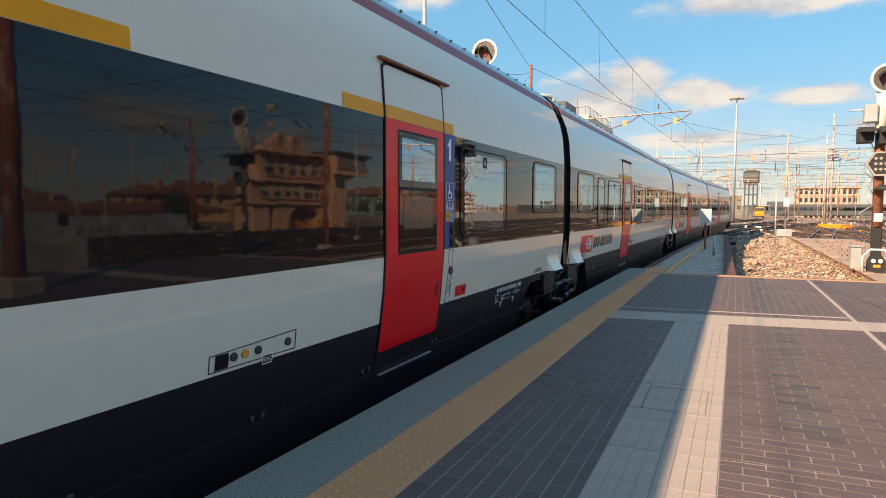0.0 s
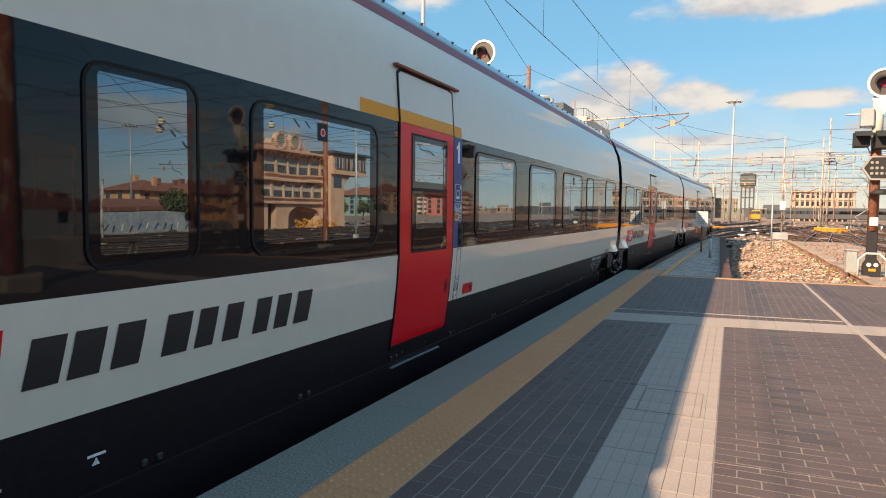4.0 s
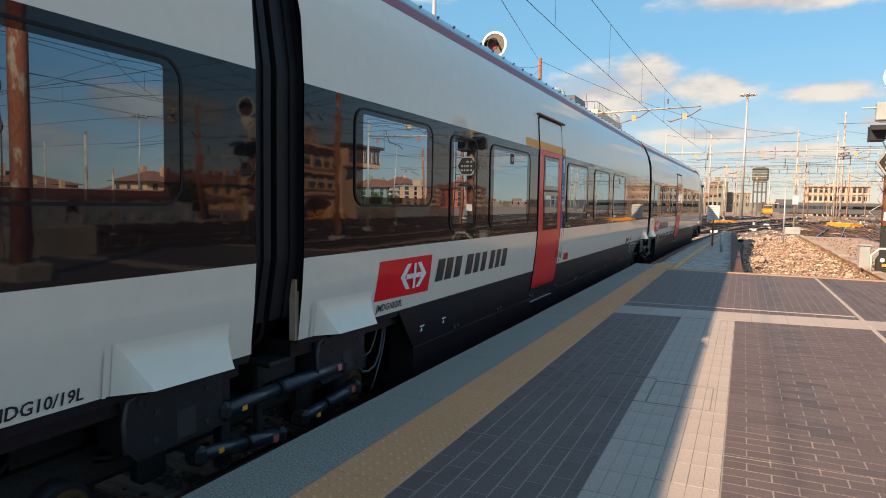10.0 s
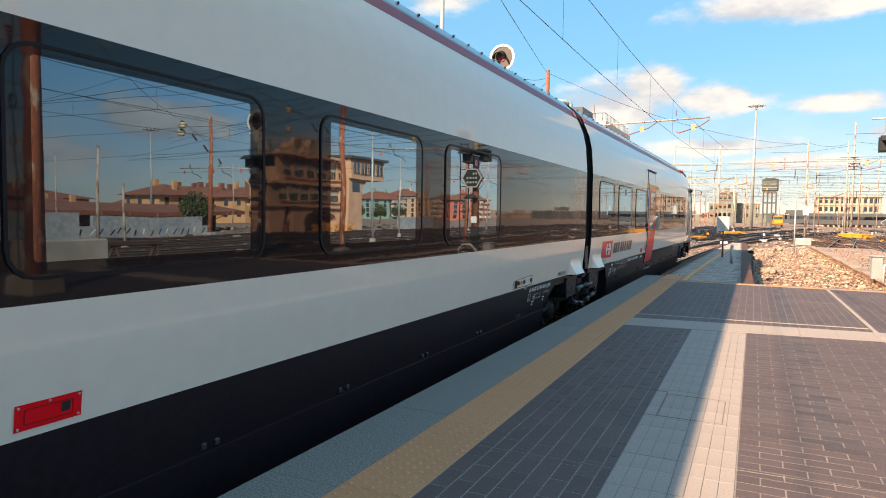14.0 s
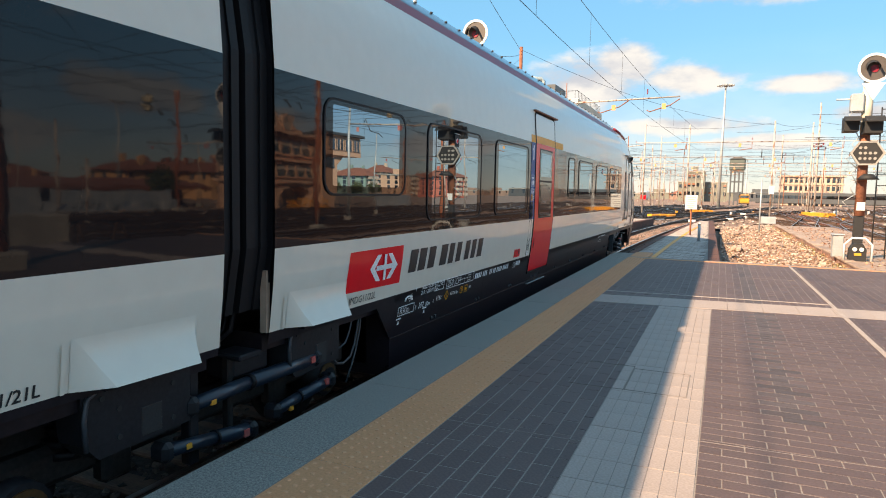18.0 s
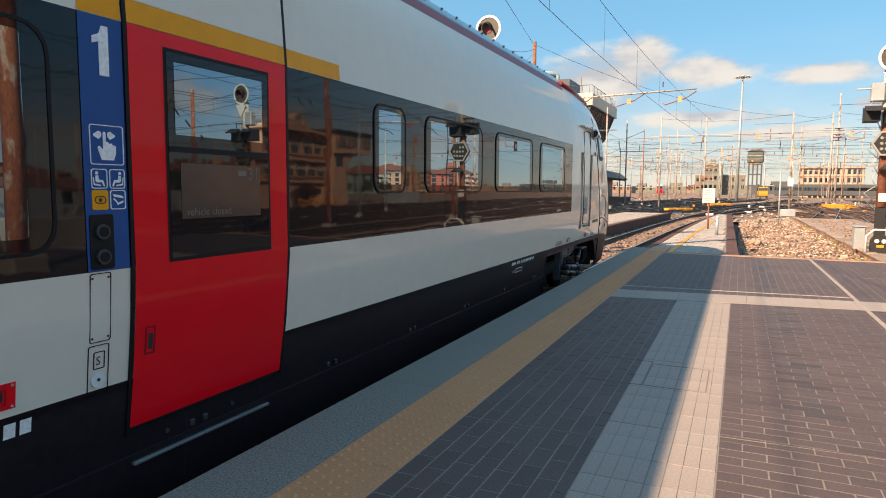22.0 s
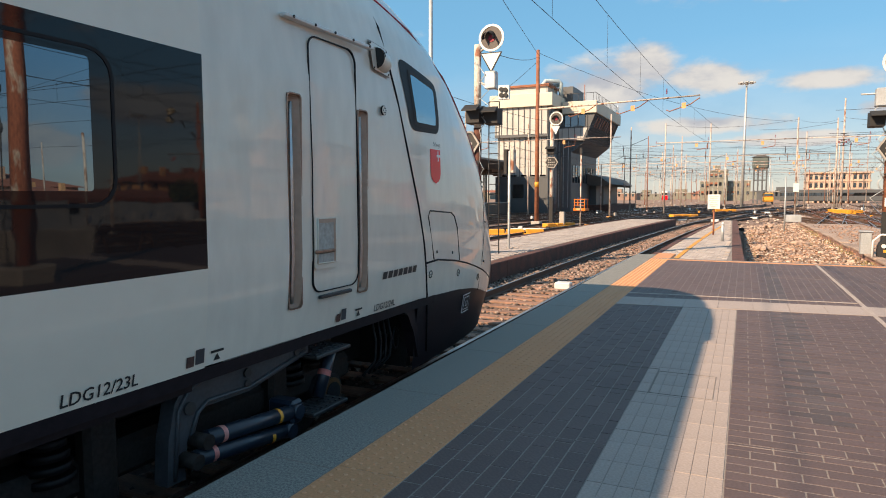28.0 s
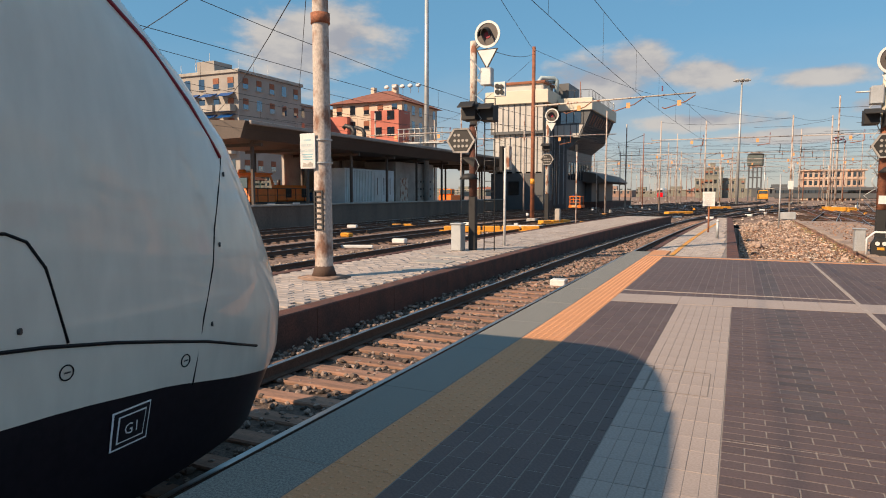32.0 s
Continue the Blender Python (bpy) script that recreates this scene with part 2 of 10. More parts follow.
# ---- the bend of the tracks ----
BEND_Y, BEND_R = 12.0, 600.0


def cx(y):
    """How far the tracks have swung to the right at y."""
    a = max(0.0, min(y, 95.0) - BEND_Y)
    return a * a / (2 * BEND_R) + max(0.0, y - 95.0) * (83.0 / BEND_R)


def sweep(mb, profile, y0, y1, step=4.0, closed=True, bend=True):
    """A cross-section (x, z) drawn along the tracks."""
    n = max(1, round((y1 - y0) / step))
    m = len(profile)
    v = []
    for i in range(n + 1):
        y = y0 + (y1 - y0) * i / n
        o = cx(y) if bend else 0
        v += [(x + o, y, z) for x, z in profile]
    f = []
    for i in range(n):
        for j in range(m if closed else m - 1):
            k = (j + 1) % m
            f.append((i * m + j, i * m + k, (i + 1) * m + k, (i + 1) * m + j))
    if closed:
        f += [tuple(range(m)), tuple(n * m + j for j in reversed(range(m)))]
    return mb.add(v, f)


# ---- materials ----
def mat(name, base, rough=0.6, metal=0.0, second=None, scale=2.0, amount=0.35, fine=60.0, grain=0.15, bump=0.15, dist=0.004,
        per_piece=0.0, coat=0.0, stretch=(1, 1, 1), contrast=(0.4, 0.65), spec=0.5, island=0.0):
    """A surface with broad patches, fine grain and relief."""
    m = bpy.data.materials.new(name)
    m.use_nodes = True
    nt = m.node_tree
    N, L = nt.nodes.new, nt.links.new
    b = nt.nodes["Principled BSDF"]
    b.inputs["Roughness"].default_value, b.inputs["Metallic"].default_value = rough, metal
    b.inputs["Coat Weight"].default_value, b.inputs["Coat Roughness"].default_value = coat, 0.04
    b.inputs["Specular IOR Level"].default_value = spec
    tc, mp = N("ShaderNodeTexCoord"), N("ShaderNodeMapping")
    mp.inputs["Scale"].default_value = stretch
    L(tc.outputs["Object"], mp.inputs["Vector"])
    big = N("ShaderNodeTexNoise")
    big.inputs["Scale"].default_value, big.inputs["Detail"].default_value = scale, 6
    L(mp.outputs["Vector"], big.inputs["Vector"])
    ramp = N("ShaderNodeMapRange")
    ramp.inputs["From Min"].default_value, ramp.inputs["From Max"].default_value = contrast
    ramp.inputs["To Max"].default_value = amount
    L(big.outputs["Fac"], ramp.inputs["Value"])
    mix = N("ShaderNodeMix")
    mix.data_type = "RGBA"
    mix.inputs["A"].default_value = (*base, 1)
    mix.inputs["B"].default_value = (*(second or [c * 0.6 for c in base]), 1)
    L(ramp.outputs["Result"], mix.inputs["Factor"])
    small = N("ShaderNodeTexNoise")
    small.inputs["Scale"].default_value, small.inputs["Detail"].default_value = fine, 4
    L(mp.outputs["Vector"], small.inputs["Vector"])
    val = N("ShaderNodeMapRange")
    val.inputs["From Min"].default_value, val.inputs["From Max"].default_value = 0.3, 0.7
    val.inputs["To Min"].default_value, val.inputs["To Max"].default_value = 1 - grain, 1 + grain
    L(small.outputs["Fac"], val.inputs["Value"])
    hsv = N("ShaderNodeHueSaturation")
    L(mix.outputs["Result"], hsv.inputs["Color"])
    last = val.outputs["Result"]
    if per_piece or island:
        info = N("ShaderNodeObjectInfo") if per_piece else N("ShaderNodeNewGeometry")
        pr = N("ShaderNodeMapRange")
        k = per_piece or island
        pr.inputs["To Min"].default_value, pr.inputs["To Max"].default_value = 1 - k, 1 + k
        L(info.outputs["Random" if per_piece else "Random Per Island"], pr.inputs["Value"])
        mu = N("ShaderNodeMath")
        mu.operation = "MULTIPLY"
        L(last, mu.inputs[0])
        L(pr.outputs["Result"], mu.inputs[1])
        last = mu.outputs["Value"]
    L(last, hsv.inputs["Value"])
    L(hsv.outputs["Color"], b.inputs["Base Color"])
    if bump:
        bp = N("ShaderNodeBump")
        bp.inputs["Strength"].default_value, bp.inputs["Distance"].default_value = bump, dist
        L(small.outputs["Fac"], bp.inputs["Height"])
        L(bp.outputs["Normal"], b.inputs["Normal"])
    return m


def glass_mat(name, tint, mirror, rough=0.01, ripple=0.0):
    """Coated pane: a mirror film before a dark inside; the gloss rises at a flat angle."""
    m = bpy.data.materials.new(name)
    m.use_nodes = True
    nt = m.node_tree
    N, L = nt.nodes.new, nt.links.new
    nt.nodes.remove(nt.nodes["Principled BSDF"])
    gl, df, mx, lw = N("ShaderNodeBsdfGlossy"), N("ShaderNodeBsdfDiffuse"), N("ShaderNodeMixShader"), N("ShaderNodeLayerWeight")
    gl.inputs["Color"].default_value, gl.inputs["Roughness"].default_value = (*tint, 1), rough
    df.inputs["Color"].default_value = (0.012, 0.013, 0.015, 1)
    lw.inputs["Blend"].default_value = 0.5
    mr = N("ShaderNodeMapRange")
    mr.inputs["To Min"].default_value, mr.inputs["To Max"].default_value = mirror, 0.62
    L(lw.outputs["Facing"], mr.inputs["Value"])
    L(mr.outputs["Result"], mx.inputs["Fac"])
    L(df.outputs["BSDF"], mx.inputs[1])
    L(gl.outputs["BSDF"], mx.inputs[2])
    if ripple:
        tc, nz, bp = N("ShaderNodeTexCoord"), N("ShaderNodeTexNoise"), N("ShaderNodeBump")
        nz.inputs["Scale"].default_value = 1.6
        nz.inputs["Detail"].default_value = 1
        bp.inputs["Strength"].default_value, bp.inputs["Distance"].default_value = ripple, 0.02
        L(tc.outputs["Object"], nz.inputs["Vector"])
        L(nz.outputs["Fac"], bp.inputs["Height"])
        L(bp.outputs["Normal"], gl.inputs["Normal"])
    L(mx.outputs["Shader"], nt.nodes["Material Output"].inputs["Surface"])
    return m


M = {
    "white_paint": mat("train_white", (0.69, 0.635, 0.545), 0.5, spec=0.3, coat=0.7, scale=0.8, amount=0.12, fine=7, grain=0.02, bump=0.02, dist=0.01, second=(0.64, 0.585, 0.50)),
    "nose_white": mat("nose_white", (0.675, 0.63, 0.55), 0.4, spec=0.3, coat=0.8, scale=1.8, amount=0.35, fine=9, grain=0.05, bump=0.02, dist=0.01, second=(0.535, 0.50, 0.44), stretch=(1, 1, 0.35)),
    "band": mat("train_dark_band", (0.006, 0.007, 0.009), 0.03, coat=0.0, spec=0.33, scale=1.0, amount=0.3, fine=1.3, grain=0.1, bump=0.08, dist=0.02, second=(0.02, 0.018, 0.018)),
    "skirt": mat("train_skirt", (0.016, 0.012, 0.016), 0.36, spec=0.2, scale=1.5, amount=0.6, fine=20, grain=0.2, bump=0.03, second=(0.02, 0.014, 0.016)),
    "red": mat("door_red", (0.82, 0.004, 0.014), 0.34, spec=0.12, coat=0.25, scale=1.2, amount=0.25, fine=6, grain=0.03, bump=0.015, second=(0.74, 0.005, 0.015)),
    "maroon": mat("roof_edge_maroon", (0.26, 0.02, 0.035), 0.4, spec=0.3, coat=0.08, scale=1.2, amount=0.3, fine=10, grain=0.05, bump=0.02),
    "roof": mat("train_roof", (0.055, 0.065, 0.08), 0.3, coat=0.7, scale=1.0, amount=0.4, fine=14, grain=0.1, bump=0.05),
    "yellow": mat("class_stripe", (0.82, 0.33, 0.004), 0.4, spec=0.25, coat=0.0, amount=0.15, fine=12, grain=0.04, bump=0.01),
    "blue": mat("info_blue", (0.006, 0.072, 0.26), 0.4, spec=0.25, coat=0.0, amount=0.2, fine=12, grain=0.05, bump=0.01),
    "letter_black": mat("letter_black", (0.016, 0.017, 0.02), 0.4, amount=0.2, bump=0.0),
    "letter_white": mat("letter_white", (0.78, 0.79, 0.8), 0.4, amount=0.1, bump=0.0),
    "rubber": mat("rubber", (0.007, 0.007, 0.009), 0.5, spec=0.2, amount=0.3, fine=30, grain=0.2, bump=0.1),
    "bogie": mat("bogie_steel", (0.02, 0.018, 0.018), 0.6, spec=0.2, scale=4, amount=0.7, fine=40, grain=0.3, bump=0.2, second=(0.02, 0.014, 0.011)),
    "damper": mat("damper_blue", (0.012, 0.022, 0.038), 0.38, coat=0.15, amount=0.4, fine=20, grain=0.1, bump=0.05),
    "undergear": mat("undergear_grey", (0.013, 0.014, 0.018), 0.5, spec=0.3, scale=5, amount=0.5, fine=40, grain=0.25, bump=0.15, second=(0.012, 0.012, 0.014)),
    "tag_red": mat("tag_red", (0.5, 0.06, 0.05), 0.5, amount=0.4, second=(0.6, 0.5, 0.45)),
    "bellows": mat("bellows_grey", (0.008, 0.008, 0.010), 0.6, spec=0.25, amount=0.3, fine=20, grain=0.1, bump=0.05),
    "latch": mat("latch_grey", (0.03, 0.03, 0.034), 0.5, amount=0.3),
    "bronze": mat("bronze_rail", (0.30, 0.20, 0.15), 0.35, metal=0.6, scale=5, amount=0.5, fine=30, grain=0.15, bump=0.05),
    "red_dark": mat("red_recess", (0.28, 0.006, 0.012), 0.4, spec=0.2, amount=0.2, bump=0.0),
    "display": mat("display_grey", (0.045, 0.04, 0.037), 0.16, spec=0.5, amount=0.3, fine=8, grain=0.1, bump=0.0),
    "display_text": mat("display_text", (0.14, 0.12, 0.11), 0.4, amount=0.2, bump=0.0),
    "step_edge": mat("step_edge", (0.16, 0.19, 0.21), 0.4, metal=0.3, amount=0.3),
    "arm": mat("arm_steel", (0.045, 0.052, 0.062), 0.45, scale=5, amount=0.5, fine=40, grain=0.2, bump=0.1, second=(0.025, 0.026, 0.03)),
    "chrome": mat("steel", (0.5, 0.5, 0.5), 0.3, metal=1.0, amount=0.3, fine=30, grain=0.1, bump=0.05),
    "window": glass_mat("train_window", (0.66, 0.84, 0.97), 0.12, ripple=0.055),
    "cab_window": glass_mat("cab_window", (0.7, 0.85, 0.92), 0.25),
    "granite": mat("granite", (0.228, 0.226, 0.208), 0.8, scale=75, amount=0.85, fine=190, grain=0.40, bump=0.15, dist=0.002, second=(0.095, 0.10, 0.097), contrast=(0.42, 0.64)),
    "tactile": mat("tactile_ochre", (0.53, 0.248, 0.118), 0.75, scale=1.2, amount=0.35, fine=70, grain=0.12, bump=0.2, second=(0.46, 0.21, 0.098)),
    "stud": mat("tactile_stud", (0.58, 0.285, 0.148), 0.7, scale=1.2, amount=0.3, fine=70, grain=0.1, bump=0.1),
    "paver": mat("paver_brown", (0.096, 0.066, 0.064), 0.62, scale=0.9, amount=0.5, fine=60, grain=0.18, bump=0.25, per_piece=0.09, second=(0.114, 0.083, 0.079), spec=0.35),
    "paver_far": mat("paver_brown_far", (0.096, 0.066, 0.064), 0.62, scale=0.9, amount=0.5, fine=60, grain=0.18, bump=0.25, island=0.09, second=(0.114, 0.083, 0.079), spec=0.35),
    "paver_darker": mat("paver_darker", (0.078, 0.060, 0.06), 0.62, spec=0.35, scale=0.9, amount=0.5, fine=60, grain=0.18, bump=0.25, island=0.2, second=(0.092, 0.074, 0.073)),
    "mortar": mat("mortar", (0.235, 0.205, 0.188), 0.9, scale=3, amount=0.6, fine=80, grain=0.25, bump=0.3, second=(0.18, 0.155, 0.14)),
    "beige": mat("slab_beige", (0.34, 0.282, 0.255), 0.75, scale=1.1, amount=0.5, fine=70, grain=0.14, bump=0.2, per_piece=0.025, second=(0.285, 0.237, 0.215)),
    "groove": mat("groove", (0.20, 0.17, 0.152), 0.9, amount=0.4),
    "white_line": mat("line_white", (0.36, 0.305, 0.27), 0.7, scale=4, amount=0.6, second=(0.3, 0.25, 0.225), fine=60, grain=0.2),
    "rail_red": mat("rail_red_rust", (0.19, 0.075, 0.045), 0.85, scale=4, amount=0.6, fine=50, grain=0.3, bump=0.3),
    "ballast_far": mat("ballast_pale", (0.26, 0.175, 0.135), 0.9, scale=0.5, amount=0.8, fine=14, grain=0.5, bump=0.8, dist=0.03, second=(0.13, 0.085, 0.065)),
    "tag": mat("tag_orange", (0.70, 0.36, 0.15), 0.6, amount=0.4, bump=0.05),
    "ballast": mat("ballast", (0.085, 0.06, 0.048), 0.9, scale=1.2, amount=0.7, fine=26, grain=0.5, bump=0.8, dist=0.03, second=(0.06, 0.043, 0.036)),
    "stone": mat("ballast_stone", (0.205, 0.155, 0.13), 0.85, scale=9, amount=0.6, fine=50, grain=0.25, bump=0.3, island=0.85, second=(0.07, 0.05, 0.042)),
    "sleeper": mat("sleeper", (0.28, 0.155, 0.108), 0.85, scale=3, amount=0.7, fine=30, grain=0.25, bump=0.4, per_piece=0.15, second=(0.15, 0.095, 0.07), stretch=(0.5, 3, 3)),
    "tie_dark": mat("tie_dark", (0.10, 0.062, 0.046), 0.85, scale=3, amount=0.6, fine=30, grain=0.3, bump=0.3, island=0.4, second=(0.05, 0.034, 0.027)),
    "rail_side": mat("rail_rust", (0.085, 0.05, 0.036), 0.8, scale=4, amount=0.6, fine=50, grain=0.3, bump=0.3),
    "rail_top": mat("rail_head", (0.42, 0.41, 0.40), 0.28, metal=1.0, scale=6, amount=0.4, fine=60, grain=0.15, bump=0.05, stretch=(1, 0.1, 1)),
    "old_paving": mat("old_paving", (0.38, 0.335, 0.31), 0.85, scale=1.4, amount=0.6, fine=40, grain=0.25, bump=0.35, per_piece=0.15, second=(0.3, 0.255, 0.23)),
    "old_paving_far": mat("old_paving_far", (0.38, 0.335, 0.31), 0.85, scale=1.4, amount=0.6, fine=40, grain=0.25, bump=0.35, island=0.15, second=(0.3, 0.255, 0.23)),
    "kerb_brown": mat("kerb_brown", (0.115, 0.045, 0.032), 0.85, scale=2.5, amount=0.8, fine=40, grain=0.35, bump=0.4, second=(0.055, 0.030, 0.025)),
    "concrete": mat("concrete", (0.38, 0.36, 0.33), 0.85, scale=1.0, amount=0.6, fine=30, grain=0.18, bump=0.3, second=(0.22, 0.205, 0.19)),
    "dirt": mat("yard_ground", (0.25, 0.17, 0.13), 0.95, scale=0.25, amount=0.7, fine=9, grain=0.4, bump=0.7, dist=0.04, second=(0.19, 0.125, 0.095)),
    "rust": mat("rusty_mast", (0.30, 0.115, 0.062), 0.85, scale=3, amount=0.7, fine=30, grain=0.3, bump=0.3, second=(0.15, 0.06, 0.04)),
    "peeling": mat("peeling_mast", (0.50, 0.46, 0.41), 0.8, scale=5, amount=0.95, fine=30, grain=0.25, bump=0.3, second=(0.23, 0.085, 0.045), contrast=(0.52, 0.6), stretch=(1, 1, 0.5)),
    "old_mast": mat("old_mast", (0.46, 0.40, 0.36), 0.8, scale=3, amount=0.9, fine=30, grain=0.25, bump=0.3, second=(0.19, 0.085, 0.05), contrast=(0.51, 0.64), stretch=(1, 1, 0.6)),
    "grey_steel": mat("galvanised", (0.46, 0.48, 0.49), 0.5, metal=0.4, scale=2, amount=0.4, fine=30, grain=0.12, bump=0.1),
    "dark_steel": mat("dark_steel", (0.03, 0.03, 0.032), 0.5, scale=2, amount=0.5, fine=30, grain=0.2, bump=0.1),
    "white_enamel": mat("white_enamel", (0.66, 0.67, 0.66), 0.35, scale=4, amount=0.25, fine=30, grain=0.05, bump=0.03),
    "amber": mat("amber_paint", (0.70, 0.30, 0.03), 0.55, scale=3, amount=0.5, fine=25, grain=0.15, bump=0.1, second=(0.55, 0.25, 0.03)),
    "orange": mat("loco_orange", (0.80, 0.17, 0.015), 0.45, scale=2, amount=0.4, fine=25, grain=0.1, bump=0.05, second=(0.55, 0.16, 0.02)),
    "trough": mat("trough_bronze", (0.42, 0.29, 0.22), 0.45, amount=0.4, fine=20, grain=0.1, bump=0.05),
    "tar": mat("tar_black", (0.02, 0.02, 0.021), 0.7, amount=0.4),
    "wire": mat("wire", (0.03, 0.03, 0.033), 0.6, amount=0.3, bump=0.0),
}

# ---- ground and platforms ----
RAIL_Z = -0.55
EDGE, COPE_IN, TACT_IN, BEIGE_L, BEIGE_R = -2.42, -1.95, -1.54, -0.69, -0.05
END_Y, BACK_Y, RIGHT_X = 15.80, -14.0, 9.5

gmb = MB()
gmb.grid(lambda i, j: (-1500 + 3000 * i / 40, -600 + 3100 * j / 40, -0.80), 41, 41)
solid("ground", gmb, M["dirt"], "brown gravelly railway yard ground with dust", "ground", kind="structure")

# main platform: a slab whose paved top is laid in pieces
platform = solid("platform", MB().box(EDGE + 0.03, RIGHT_X, BACK_Y, END_Y, -0.95, -0.0022), M["mortar"],
                 "station platform paved with brown clinker tiles and pale joints", "platform", kind="structure")


def stones_mesh(w, d, h, b=0.004):
    return MB().box(-w / 2, w / 2, -d / 2, d / 2, -h, 0, b).mesh("piece")


# granite coping
i, y = 0, BACK_Y
cope_mesh = stones_mesh(COPE_IN - EDGE - 0.006, 1.398, 0.30, 0.006)
cope_mesh.materials.append(M["granite"])
while y < END_Y - 0.2:
    ob = part("coping_stone", cope_mesh, None, platform)
    ob.location = ((EDGE + COPE_IN) / 2, y + 0.7, random.uniform(-0.001, 0.001))
    y += 1.4

part("coping_bed", MB().box(EDGE + 0.035, COPE_IN, BACK_Y, END_Y - 0.2, -0.10, -0.002), M["groove"], platform)
# tactile tiles and their studs
tile = stones_mesh(TACT_IN - COPE_IN - 0.004, 2.395, 0.05, 0.003)
tile.materials.append(M["tactile"])
y = BACK_Y
while y < END_Y - 0.3:
    part("tactile_tile", tile, None, platform).location = ((COPE_IN + TACT_IN) / 2, y + 1.25, 0.001)
    y += 2.4
studs = MB()
ring8 = [(math.cos(math.pi * k / 4), math.sin(math.pi * k / 4)) for k in range(8)]
for r in range(6):
    for c in range(int((END_Y - 1.0) / 0.075)):
        x0, y0 = COPE_IN + 0.035 + r * 0.068, 1.0 + c * 0.075 + (0.0375 if r % 2 else 0)
        studs.add([(x0 + a * 0.016, y0 + b * 0.016, 0.0) for a, b in ring8] + [(x0 + a * 0.010, y0 + b * 0.010, 0.0065) for a, b in ring8],
                  [(k, (k + 1) % 8, 8 + (k + 1) % 8, 8 + k) for k in range(8)] + [tuple(range(8, 16))])
part("tactile_stud", studs, M["stud"], platform, "rows of low round studs", kind="stuff")


def band_y(x):
    """Lower edge of the pale band across the platform."""
    return 9.02 + 0.117 * x


BAND_W = 0.70
# beige slabs along the platform
slab_w = (BEIGE_R - BEIGE_L) / 2
slab_mesh = {}
y = BACK_Y
row = 0
while y < 9.0:
    d = (0.30, 0.30, 0.22)[row % 3]
    top = min(y + d, 8.98)
    if top - y < 0.05:
        break
    key = round(top - y, 3)
    if key not in slab_mesh:
        mb = MB()
        n = 4
        w = slab_w - 0.004
        for k in range(n):      # ribs with dark grooves between them
            mb.box(-w / 2 + w * k / n + 0.0012, -w / 2 + w * (k + 1) / n - 0.0015, -key / 2 + 0.002, key / 2 - 0.002, -0.04, 0, 0.0015)
        slab_mesh[key] = mb.mesh("slab")
        slab_mesh[key].materials.append(M["beige"])
    for c in range(2):
        part("slab", slab_mesh[key], None, platform).location = (BEIGE_L + slab_w * (c + 0.5), (y + top) / 2, random.uniform(-0.0008, 0.0012))
    y = top
    row += 1
part("slab_bed", MB().box(BEIGE_L, BEIGE_R, BACK_Y, 9.0, -0.045, -0.0045), M["groove"], platform, "dark grooves between the beige slabs")

# pale band across, in slabs
for k in range(26):
    x0, x1 = TACT_IN + 0.003 + k * 0.42, TACT_IN + 0.003 + (k + 1) * 0.42 - 0.004
    mb = MB().prism([(x0, band_y(x0)), (x1, band_y(x1)), (x1, band_y(x1) + BAND_W), (x0, band_y(x0) + BAND_W)], 2, -0.03, 0.004)
    part("band_slab", mb, M["beige"], platform)
# thin pale line behind it, lines across the tiles
line = MB()
line.prism([(TACT_IN, 9.93), (1.42, 10.17), (1.42, 10.22), (TACT_IN, 9.98)], 2, -0.03, 0.0045)
part("pale_strip", line, M["white_line"], platform)
line = MB()
line.prism([(1.515, 2.0), (1.565, 2.0), (1.425, END_Y - 0.2), (1.375, END_Y - 0.2)], 2, -0.03, 0.0052)
part("white_line", line, M["white_line"], platform, "worn white line along the platform")
for yy, x0, x1, sl in ((4.05, BEIGE_R, 4.6, 0.03), (3.72, TACT_IN, BEIGE_L, 0.02), (12.9, 0.3, 1.3, 0.0), (12.6, 1.9, 4.5, 0.05)):
    mb = MB().prism([(x0, yy), (x1, yy + sl * (x1 - x0)), (x1, yy + sl * (x1 - x0) + 0.006), (x0, yy + 0.006)], 2, -0.02, 0.0012)
    part("joint_strip", mb, M["mortar"], platform)
# end strip: ochre studs line and pale kerb
part("end_strip", MB().box(COPE_IN, RIGHT_X, END_Y - 0.30, END_Y - 0.12, -0.04, 0.005, 0.003), M["tactile"], platform, "ochre strip along the platform end")
part("end_kerb", MB().box(COPE_IN, RIGHT_X, END_Y - 0.118, END_Y + 0.04, -0.60, 0.004, 0.01), M["granite"], platform, "pale stone kerb at the platform end")
# two sunken covers
for (x0, x1, y0, y1) in ((-1.02, -0.60, 4.9, 5.62), (-0.60, -0.16, 4.9, 5.55)):
    mb = MB().ring([(x0, y0), (x1, y0), (x1, y1), (x0, y1)], [(x0 + 0.006, y0 + 0.006), (x1 - 0.006, y0 + 0.006), (x1 - 0.006, y1 - 0.006), (x0 + 0.006, y1 - 0.006)], 2, -0.03, 0.0025)
    part("cover_frame", mb, M["groove"], platform, "thin dark steel frame of a sunken cover")

# clinker tiles
BW, BD = 0.245, 0.112
brick_x = stones_mesh(BW - 0.0075, BD - 0.0075, 0.03, 0.002)
brick_y = stones_mesh(BD - 0.0075, BW - 0.0075, 0.03, 0.002)
for me in (brick_x, brick_y):
    me.materials.append(M["paver"])
far_bricks, darker_bricks = MB(), MB()
near_count = 0


